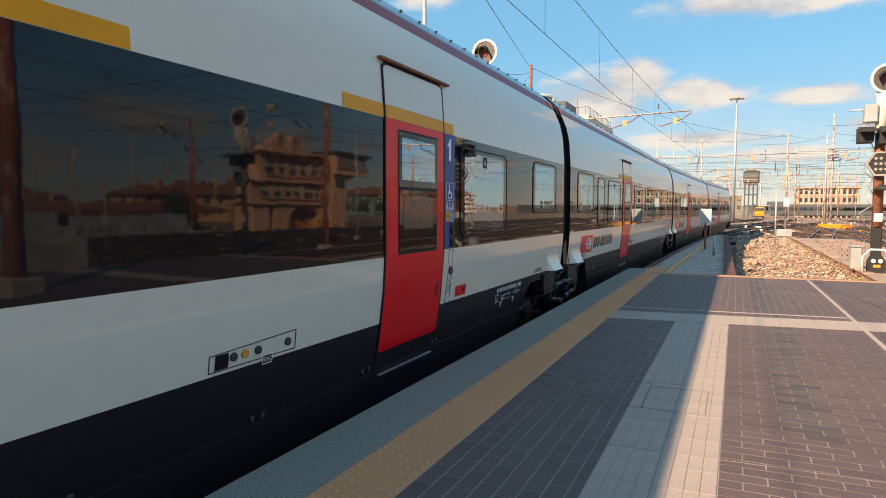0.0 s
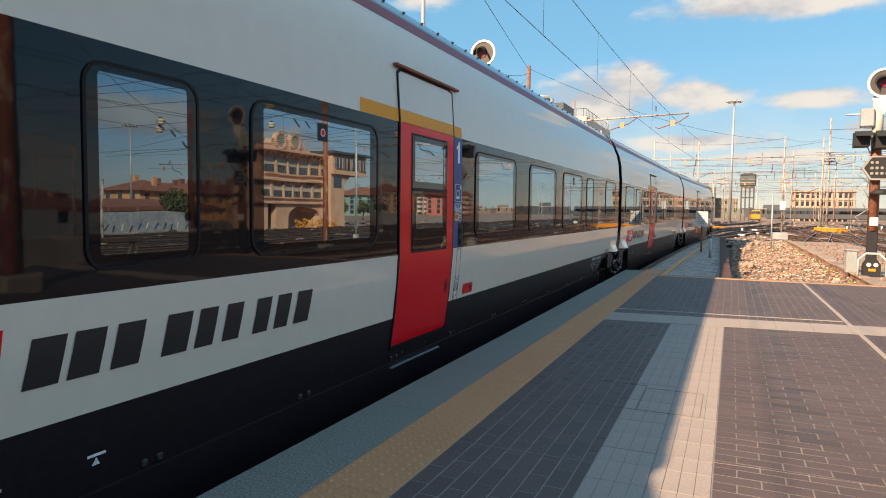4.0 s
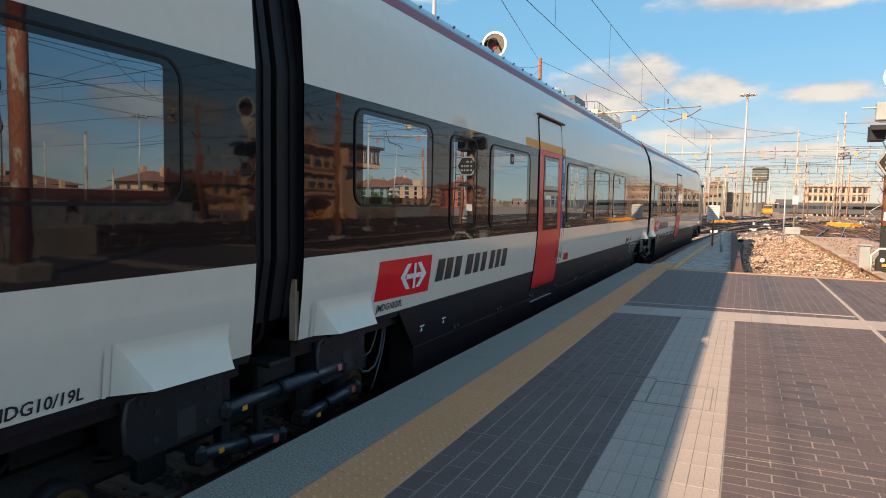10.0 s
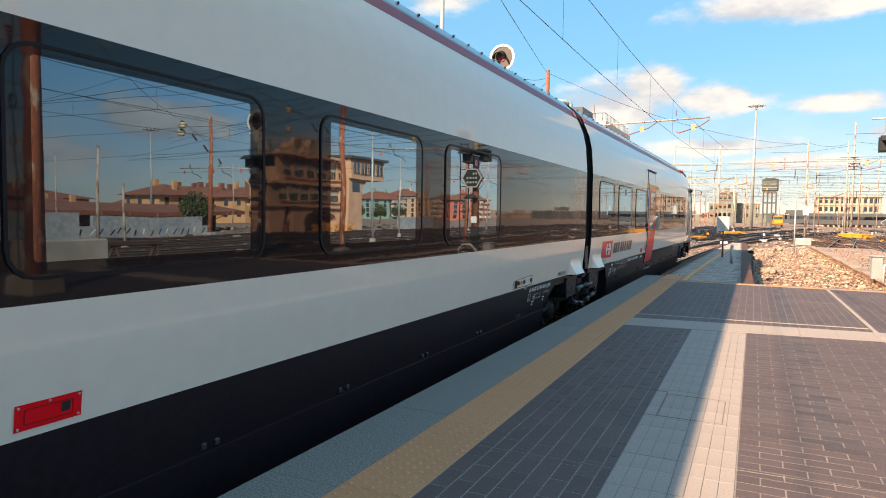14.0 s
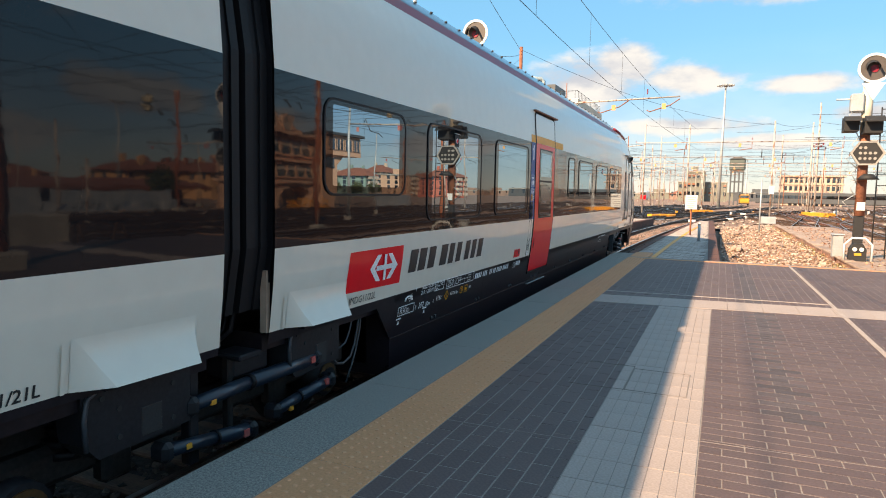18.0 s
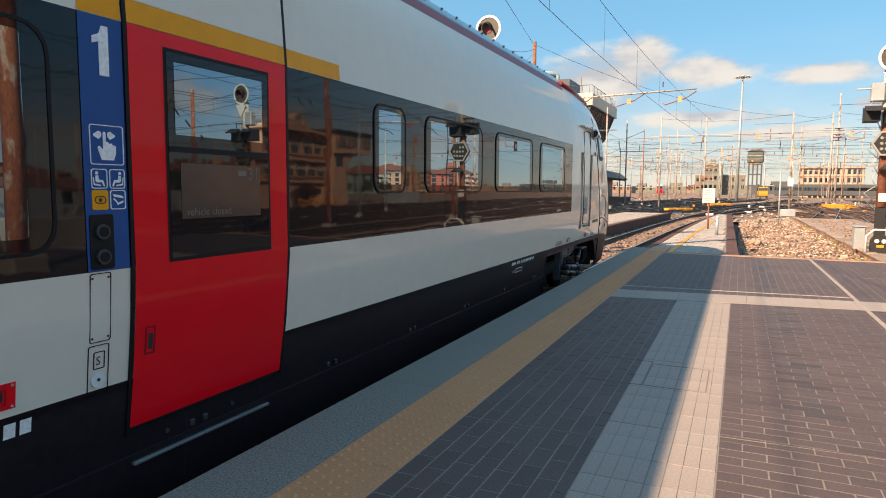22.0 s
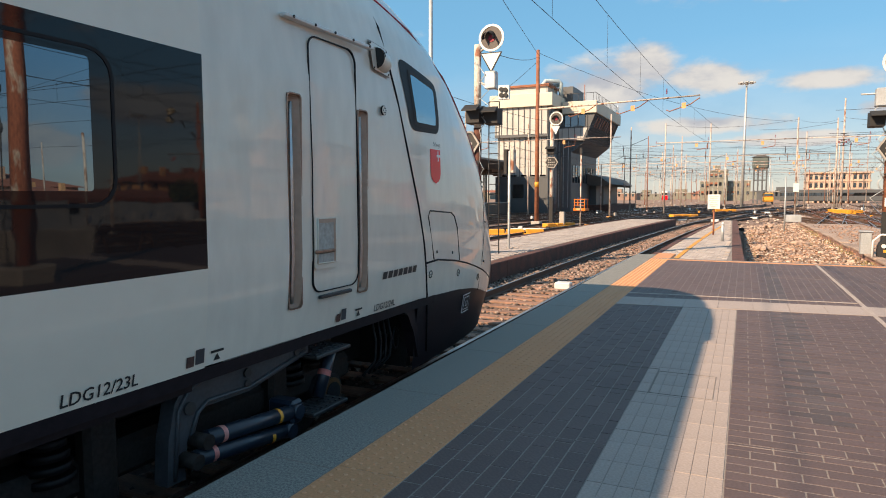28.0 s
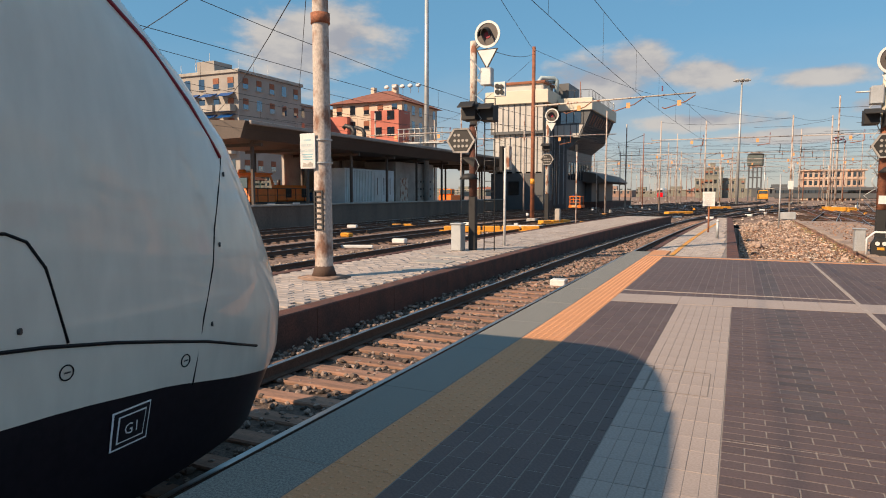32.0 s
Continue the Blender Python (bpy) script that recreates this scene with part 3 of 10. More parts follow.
def lay_brick(x0, x1, y0, y1, along_x, whole, near):
    global near_count
    x, y = (x0 + x1) / 2, (y0 + y1) / 2
    if near and whole and near_count < 330:
        near_count += 1
        part("paving_tile", brick_x if along_x else brick_y, None, platform).location = (x, y, random.uniform(-0.0012, 0.0006))
        return
    z = random.uniform(-0.0012, 0.0006)
    a, b = (x1 - x0) / 2 - 0.0038, (y1 - y0) / 2 - 0.0038
    field = darker_bricks if 0.36 < x + 0.03 * math.sin(y * 2.1) < 0.57 else far_bricks
    field.add([(x - a, y - b, z), (x + a, y - b, z), (x + a, y + b, z), (x - a, y + b, z), (x - a, y - b, z - 0.02), (x + a, y - b, z - 0.02), (x + a, y + b, z - 0.02), (x - a, y + b, z - 0.02)],
              [(0, 1, 2, 3), (0, 4, 5, 1), (1, 5, 6, 2), (2, 6, 7, 3), (3, 7, 4, 0)])


def lay_field(x0, x1, y0, y1, along_x, test):
    """Running bond; cut tiles fill the ends of the rows."""
    w, d = (BW, BD) if along_x else (BD, BW)
    ny, nx = int((y1 - y0) / d) + 1, int((x1 - x0) / w) + 2
    for r in range(ny):
        for c in range(nx):
            xa = x0 + c * w - (w / 2 if along_x and r % 2 else 0)
            ya = y0 + r * d - (d / 2 if not along_x and c % 2 else 0)
            qa, qb = max(xa, x0 + 0.001), min(xa + w, x1)
            if qb - qa > 0.025 and test(xa + w / 2, ya + d / 2, w, d):
                lay_brick(qa, qb, ya, ya + d, along_x, qb - qa > w - 0.002, 2.4 < ya < 4.6 and -1.6 < xa < 0.5)


below = lambda x, y, w, d: y - d / 2 < band_y(x)
beyond = lambda x, y, w, d: y + d / 2 > band_y(x) + BAND_W and y + d / 2 < END_Y - 0.06
lay_field(BEIGE_R, 5.5, -2.96, 10.2, True, below)
lay_field(TACT_IN, BEIGE_L, -2.81, 9.5, False, below)
lay_field(TACT_IN, 5.5, 9.5, END_Y - 0.3, False, beyond)
part("paving_tile_stain", darker_bricks, M["paver_darker"], platform, "darker run of clinker tiles", kind="stuff")
part("paving_tile_field", far_bricks, M["paver_far"], platform, "brown clinker tiles with pale joints", kind="stuff")
part("paving_near_edge", MB().box(TACT_IN, RIGHT_X, BACK_Y, -3.1, -0.03, -0.001), M["paver_far"], platform)
part("paving_side", MB().box(5.55, RIGHT_X, -3.09, END_Y - 0.3, -0.03, -0.001), M["paver_far"], platform)

# ---- tracks ----
TRACK = -4.15
RAIL = [(-0.07, -0.155), (0.07, -0.155), (0.07, -0.14), (0.012, -0.125), (0.012, -0.04), (0.033, -0.032), (0.033, -0.003), (-0.033, -0.003), (-0.033, -0.032), (-0.012, -0.04), (-0.012, -0.125), (-0.07, -0.14)]
rock = bmesh.new()
bmesh.ops.create_icosphere(rock, subdivisions=1, radius=1.0)
ROCK_V, ROCK_F = [v.co.copy() for v in rock.verts], [[v.index for v in f.verts] for f in rock.faces]
rock.free()


def scatter(mb, n, place, size, flat=0.75):
    """Loose stones: place() gives a point of the bed for each."""
    for _ in range(n):
        x, y, z = place()
        s = random.uniform(*size)
        rot = Euler((random.uniform(0, 6), random.uniform(0, 6), random.uniform(0, 6))).to_matrix()
        k = [random.uniform(0.65, 1.2) for _ in ROCK_V]
        mb.add([Vector((x, y, z)) + Vector(((rot @ v).x, (rot @ v).y, (rot @ v).z * flat)) * s * q for v, q in zip(ROCK_V, k)], ROCK_F)


def railway(x, y0, y1, sleepers, bend=True, name="track", z=RAIL_Z, bed_mat="ballast_far", far_ties=True):
    t = thing(name, "railway track with rusty rails, worn sleepers and ballast", "railway track", "tracks of the yard")
    bed = MB()
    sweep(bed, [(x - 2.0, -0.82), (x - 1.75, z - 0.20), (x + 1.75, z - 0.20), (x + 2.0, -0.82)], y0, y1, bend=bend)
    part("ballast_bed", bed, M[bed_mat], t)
    for sx in (-0.75, 0.75):
        mb = MB()
        sweep(mb, [(x + sx + a, z + b) for a, b in RAIL], y0, y1, 3.0, bend=bend)
        r = part("rail", mb, M["rail_side"], t)
        mb = MB()
        sweep(mb, [(x + sx - 0.031, z - 0.003), (x + sx + 0.031, z - 0.003), (x + sx + 0.024, z + 0.001), (x + sx - 0.024, z + 0.001)], y0, y1, 3.0, bend=bend)
        part("rail_head", mb, M["rail_top"], r, "worn bright running surface")
    if sleepers:
        me = MB().box(-1.28, 1.28, -0.12, 0.12, -0.15, 0, 0.015).mesh("sleeper")
        me.materials.append(M["sleeper"])
        y = max(y0, sleepers[0])
        while y < min(y1, sleepers[1]):
            s = part("sleeper", me, None, t)
            s.location = (x + (cx(y) if bend else 0) + random.uniform(-0.02, 0.02), y, z - 0.165 + random.uniform(-0.008, 0.008))
            s.rotation_euler = (0, 0, random.uniform(-0.012, 0.012))
            y += 0.545
    elif far_ties:
        ties = MB()
        y = max(y0, 6.0)
        while y < min(y1, 130.0):
            o = x + (cx(y) if bend else 0)
            ties.box(o - 1.25, o + 1.25, y - 0.11, y + 0.11, z - 0.24, z - 0.17)
            y += 0.62
        part("sleeper", ties, M["tie_dark"], t, "dark tarred sleepers", kind="stuff")
    return t


main_track = railway(TRACK, -70.0, 175.0, (0.6, 60.0), bed_mat="ballast")
pebbles = MB()
scatter(pebbles, 6500, lambda: (TRACK + random.uniform(-1.65, 1.75), random.uniform(1.5, 26.0), RAIL_Z - 0.205 + random.uniform(0, 0.035)), (0.022, 0.05))
scatter(pebbles, 3800, lambda: (lambda y: (TRACK + cx(y) + random.uniform(-1.6, 1.7), y, RAIL_Z - 0.19 + random.uniform(0, 0.035)))(random.uniform(14.0, 48.0)), (0.03, 0.065))
scatter(pebbles, 900, lambda: (TRACK - random.uniform(0.85, 1.55), random.uniform(1.5, 30.0), RAIL_Z - 0.17 + random.uniform(0, 0.03)), (0.025, 0.055))
part("ballast_stone", pebbles, M["stone"], main_track, "loose brown and grey ballast stones", kind="stuff")
# white marker block between the rails
beacon = thing("track_beacon", "small off-white block fixed between the rails", "track beacon")
part("body", MB().box(-3.98, -3.62, 14.75, 15.05, -0.72, -0.56, 0.02), M["white_enamel"], beacon)
part("base_plate", MB().box(-4.05, -3.55, 14.68, 15.12, -0.74, -0.715, 0.005), M["rail_side"], beacon)

# low old platform beyond the end kerb
OLD_Z = -0.13
old = thing("old_platform", "low narrow platform of worn grey stone setts", "platform", kind="structure")


def old_left(y):
    return -2.30 + cx(y)


def old_right(y):
    return -0.16 - 0.016 * (y - 16)


n = 26
core = MB()
core.grid(lambda i, j: ((old_left(15.85 + 30 * i / n) + 0.16, -0.22 - 0.016 * (30 * i / n))[j % 2], 15.85 + 30 * i / n, OLD_Z - 0.02), n + 1, 2, False)
part("bed", core, M["mortar"], old)
for nm, side in (("kerb", 0), ("kerb", 1)):
    mb = MB()
    for i in range(n):
        ya, yb = 15.86 + 30 * i / n, 15.86 + 30 * (i + 1) / n - 0.015
        xs = [(old_left(q), old_left(q) + 0.17) if side == 0 else (old_right(q) - 0.06, old_right(q) + 0.22) for q in (ya, yb)]
        mb.add([(xs[0][0], ya, -0.85), (xs[0][1], ya, -0.85), (xs[1][1], yb, -0.85), (xs[1][0], yb, -0.85), (xs[0][0], ya, OLD_Z), (xs[0][1], ya, OLD_Z), (xs[1][1], yb, OLD_Z), (xs[1][0], yb, OLD_Z)],
               [(0, 3, 2, 1), (4, 5, 6, 7), (0, 1, 5, 4), (1, 2, 6, 5), (2, 3, 7, 6), (3, 0, 4, 7)])
    part(nm, mb, M["kerb_brown"], old, "brown stained kerb stones")
sett = stones_mesh(0.235, 0.235, 0.05, 0.012)
sett.materials.append(M["old_paving"])
far_setts, cnt = MB(), 0
y = 15.98
row = 0
while y < 45.5:
    x = old_left(y) + 0.30 + (0.12 if row % 2 else 0)
    while x < old_right(y) - 0.19:
        z = OLD_Z + random.uniform(-0.006, 0.006)
        if cnt < 300:
            part("sett", sett, None, old).location = (x, y, z)
            cnt += 1
        else:
            far_setts.box(x - 0.117, x + 0.117, y - 0.117, y + 0.117, z - 0.03, z)
        x += 0.25
    y += 0.25
    row += 1
part("sett_field", far_setts, M["old_paving_far"], old, kind="stuff")
mb = MB()
sweep(mb, [(-1.62, OLD_Z + 0.006), (-1.50, OLD_Z + 0.006), (-1.50, OLD_Z + 0.010), (-1.62, OLD_Z + 0.010)], 15.9, 38.0, 2.0)
part("yellow_line", mb, M["amber"], old, "faded yellow safety line")

# ---- the train ----
# The side of the body: how far it stands in from the widest line at each height.
PROFILE = [(-0.25, 0.13), (0.20, 0.09), (0.48, 0.05), (0.80, 0.015), (1.05, 0.0), (2.22, 0.0), (2.66, 0.03), (2.90, 0.085), (3.10, 0.17), (3.30, 0.28), (3.46, 0.45), (3.58, 0.70), (3.66, 1.05), (3.68, 1.45)]
HALF = 1.45


def side_x(z):
    for (z0, d0), (z1, d1) in zip(PROFILE, PROFILE[1:]):
        if z <= z1:
            return HALF - (d0 + (d1 - d0) * max(0, (z - z0)) / (z1 - z0))
    return 0.0


def skin(y0, y1, z0, z1, out=0.0, sides=(1,), mb=None, steps=3):
    """A sheet that follows the side of the body."""
    mb = mb or MB()
    zs = sorted({z0, z1, *[z for z, _ in PROFILE if z0 < z < z1]})
    fine = []
    for a, b in zip(zs, zs[1:]):
        fine += [a + (b - a) * k / steps for k in range(steps)]
    fine.append(zs[-1])
    for s in sides:
        mb.grid(lambda i, j: (s * (side_x(fine[j]) + out), (y0, y1)[i], fine[j]), 2, len(fine), True)
    return mb


def plate(outline, out, thick, mb=None):
    """A flat outline (y, z) laid on the side, out metres proud, with real edges."""
    mb = mb or MB()
    n = len(outline)
    if n == 4:      # follow the bend of the side
        (a0, b0), (a1, b1), (a2, b2), (a3, b3) = outline
        k = 7

        def fn(i, j):
            v, u = j / k, i
            y, z = (a0 + (a3 - a0) * v) * (1 - u) + (a1 + (a2 - a1) * v) * u, (b0 + (b3 - b0) * v) * (1 - u) + (b1 + (b2 - b1) * v) * u
            return side_x(z) + out, y, z
        return mb.grid(fn, 2, k + 1, True)
    v = [(side_x(z) + out, y, z) for y, z in outline] + [(side_x(z) + out - thick, y, z) for y, z in outline]
    return mb.add(v, [tuple(range(n))] + [(i, n + i, n + (i + 1) % n, (i + 1) % n) for i in range(n)])


def dense(outline, k=6):
    if len(outline) > 8:
        return outline
    return [(p[0] + (q[0] - p[0]) * i / k, p[1] + (q[1] - p[1]) * i / k) for p, q in zip(outline, outline[1:] + outline[:1]) for i in range(k)]


def band_ring(outer, inner, out, thick):
    mb = MB()
    outer, inner = dense(outer), dense(inner)
    n = len(outer)
    v = []
    for o in (out, out - thick):
        for pts in (outer, inner):
            v += [(side_x(z) + o, y, z) for y, z in pts]
    f = []
    for i in range(n):
        j = (i + 1) % n
        f += [(i, j, n + j, n + i), (i, 2 * n + i, 2 * n + j, j), (n + i, n + j, 3 * n + j, 3 * n + i)]
    return mb.add(v, f)


def side_text(text, size, y, z, material, parent, name="marking", shear=0.0, out=0.004, bold=0.0):
    me = lettering(text, size, shear, bold)
    for v in me.vertices:
        a, b = v.co.x, v.co.y
        v.co = (side_x(z + b) + out, y + a, z + b)
    me.materials.clear()
    me.materials.append(material)
    ob = new(name, me)
    ob.parent = parent
    return ob


def bars(y, z, widths, h, material, parent, name="marking", gap=0.02, slant=0.0, out=0.004):
    for w in widths:
        if w > 0:
            part(name, plate([(y, z), (y + w, z), (y + w + slant, z + h), (y + slant, z + h)], out, 0.003), material, parent)
        y += abs(w) + gap


def window(car, y0, y1, z0=1.15, z1=2.13):
    c, d, w, h = (y0 + y1) / 2, (z0 + z1) / 2, y1 - y0, z1 - z0
    r = 0.13 if w > 0.9 else 0.11
    o, i = rounded(c, d, w, h, r), rounded(c, d, w - 0.034, h - 0.034, r - 0.014)
    ob = part("window", band_ring(o, i, 0.009, 0.02), M["rubber"], car)
    i2 = rounded(c, d, w - 0.03, h - 0.03, r - 0.013)
    rim = rounded(c, d + 0.012, w - 0.24 if w > 0.9 else w - 0.16, h - 0.125, 0.02)
    part("tinted_border", band_ring(i2, rim, 0.005, 0.004), M["band"], ob, "dark printed border of the pane")
    part("pane", plate(rim, 0.0035, 0.003), M["window"], ob, "mirroring tinted glass")


def door(car, y0, y1, number="", hinge_left=False):
    """Red sliding plug door with a tall glazed leaf and a white head."""
    t = part("door", band_ring([(y0 - 0.02, 0.18), (y1 + 0.02, 0.18), (y1 + 0.02, 2.66), (y1 - 0.06, 2.70), (y0 + 0.06, 2.70), (y0 - 0.02, 2.66)],
                               [(y0, 0.20), (y1, 0.20), (y1, 2.64), (y1 - 0.06, 2.68), (y0 + 0.06, 2.68), (y0, 2.64)], 0.012, 0.03), M["rubber"], car)
    mb = MB()
    zs = [0.22, 0.48, 0.8, 1.05, 2.22]
    mb.grid(lambda i, j: (side_x(zs[j]) + 0.010, (y0 + 0.003, y1 - 0.003)[i], zs[j]), 2, 5, True)
    part("door_leaf", mb, M["red"], t, "bright red lacquered door leaf")
    part("stripe", skin(y0 + 0.003, y1 - 0.003, 2.225, 2.335, 0.010), M["yellow"], t)
    part("door_head", skin(y0 + 0.003, y1 - 0.003, 2.337, 2.665, 0.010), M["white_paint"], t)
    g0, g1 = y0 + 0.21, y0 + 1.02
    part("glass_frame", plate([(g0, 1.055), (g1, 1.055), (g1, 2.15), (g0, 2.15)], 0.0125, 0.004), M["rubber"], t)
    part("dark_glass", plate([(g0 + 0.018, 1.075), (g1 - 0.018, 1.075), (g1 - 0.018, 2.13), (g0 + 0.018, 2.13)], 0.0145, 0.004), M["band"], t)
    part("upper_pane", plate([(g0 + 0.062, 1.715), (g1 - 0.07, 1.715), (g1 - 0.07, 2.084), (g0 + 0.062, 2.084)], 0.017, 0.002), M["window"], t)
    part("glazing_bar", plate([(g0 + 0.018, 1.625), (g1 - 0.018, 1.625), (g1 - 0.018, 1.655), (g0 + 0.018, 1.655)], 0.017, 0.002), M["rubber"], t)
    scr = part("display", plate([(g0 + 0.09, 1.275), (g1 - 0.10, 1.275), (g1 - 0.10, 1.57), (g0 + 0.09, 1.57)], 0.0165, 0.002), M["display" if number else "window"], t, "switched-off information display behind the glass")
    if number:
        side_text("vehicle closed", 0.06, g0 + 0.12, 1.292, M["display_text"], scr, "display_text", out=0.018)
        side_text(number, 0.10, g1 - 0.21, 1.49, M["display_text"], scr, "display_text", out=0.018)
        part("display_icon", plate([(g1 - 0.29, 1.51), (g1 - 0.22, 1.51), (g1 - 0.22, 1.54), (g1 - 0.29, 1.54)], 0.018, 0.001), M["display_text"], scr)
    hy = y0 + 0.065 if hinge_left else y1 - 0.135
    pull = part("pull", band_ring([(hy, 0.59), (hy + 0.065, 0.59), (hy + 0.065, 0.738), (hy, 0.738)], [(hy + 0.01, 0.60), (hy + 0.055, 0.60), (hy + 0.055, 0.728), (hy + 0.01, 0.728)], 0.012, 0.002), M["red_dark"], t)
    part("pull_slot", plate([(hy + 0.02, 0.615), (hy + 0.048, 0.615), (hy + 0.048, 0.70), (hy + 0.02, 0.70)], 0.0125, 0.002), M["tar"], pull)
    part("step", MB().box(side_x(0.0) - 0.05, side_x(0.0) + 0.025, y0 + 0.03, y1 - 0.10, 0.006, 0.024, 0.004), M["step_edge"], t, "pale folding step edge")
    for q in (y0 + 0.25, y0 + 0.75):
        part("step_bolt", MB().tube((side_x(0.12), q, 0.12), (side_x(0.12) + 0.01, q, 0.12), 0.014, n=8), M["latch"], t)
    mb = MB()
    zz = 2.70
    mb.box(side_x(zz) - 0.02, side_x(zz) + 0.045, y0 - 0.06, y1 + 0.15, zz, zz + 0.025, 0.004)
    part("drip_rail", mb, M["rust"], t, "brown-grey drip rail")
    return t


def logo(car, y0, y1, letters_y):
    y1 -= 0.07
    plate_ob = part("logo_plate", plate([(y0, 0.615), (y1, 0.595), (y1 + 0.03, 0.945), (y0 + 0.05, 0.945)], 0.003, 0.003), M["red"], car, "red plate with white arrow shapes")
    c, d = y1 - 0.33, 0.775
    mb = MB()
    for s in (-1, 1):
        plate([(c + s * 0.25, d), (c + s * 0.13, d + 0.115), (c + s * 0.06, d + 0.115), (c + s * 0.17, d), (c + s * 0.06, d - 0.115), (c + s * 0.13, d - 0.115)], 0.006, 0.002, mb)
    plate([(c - 0.15, d - 0.022), (c + 0.15, d - 0.022), (c + 0.15, d + 0.022), (c - 0.15, d + 0.022)], 0.010, 0.006, mb)
    plate([(c - 0.022, d - 0.115), (c + 0.022, d - 0.115), (c + 0.022, d + 0.115), (c - 0.022, d + 0.115)], 0.014, 0.010, mb)
    part("logo_shape", mb, M["letter_white"], plate_ob, "white double arrow")
    for w, d in ((0.0, 0.165), (0.205, 0.165), (0.43, 0.165), (0.735, 0.175), (0.965, 0.14), (1.18, 0.14), (1.445, 0.14), (1.65, 0.14), (1.86, 0.165)):
        bars(letters_y - 0.03 + w, 0.665, [d], 0.22, M["letter_black"], car, "brand_bar", 0, 0.04)


def yellow_run(car, y0, y1):
    part("class_stripe", skin(y0, y1, 2.223, 2.335, 0.003), M["yellow"], car, "amber class stripe")


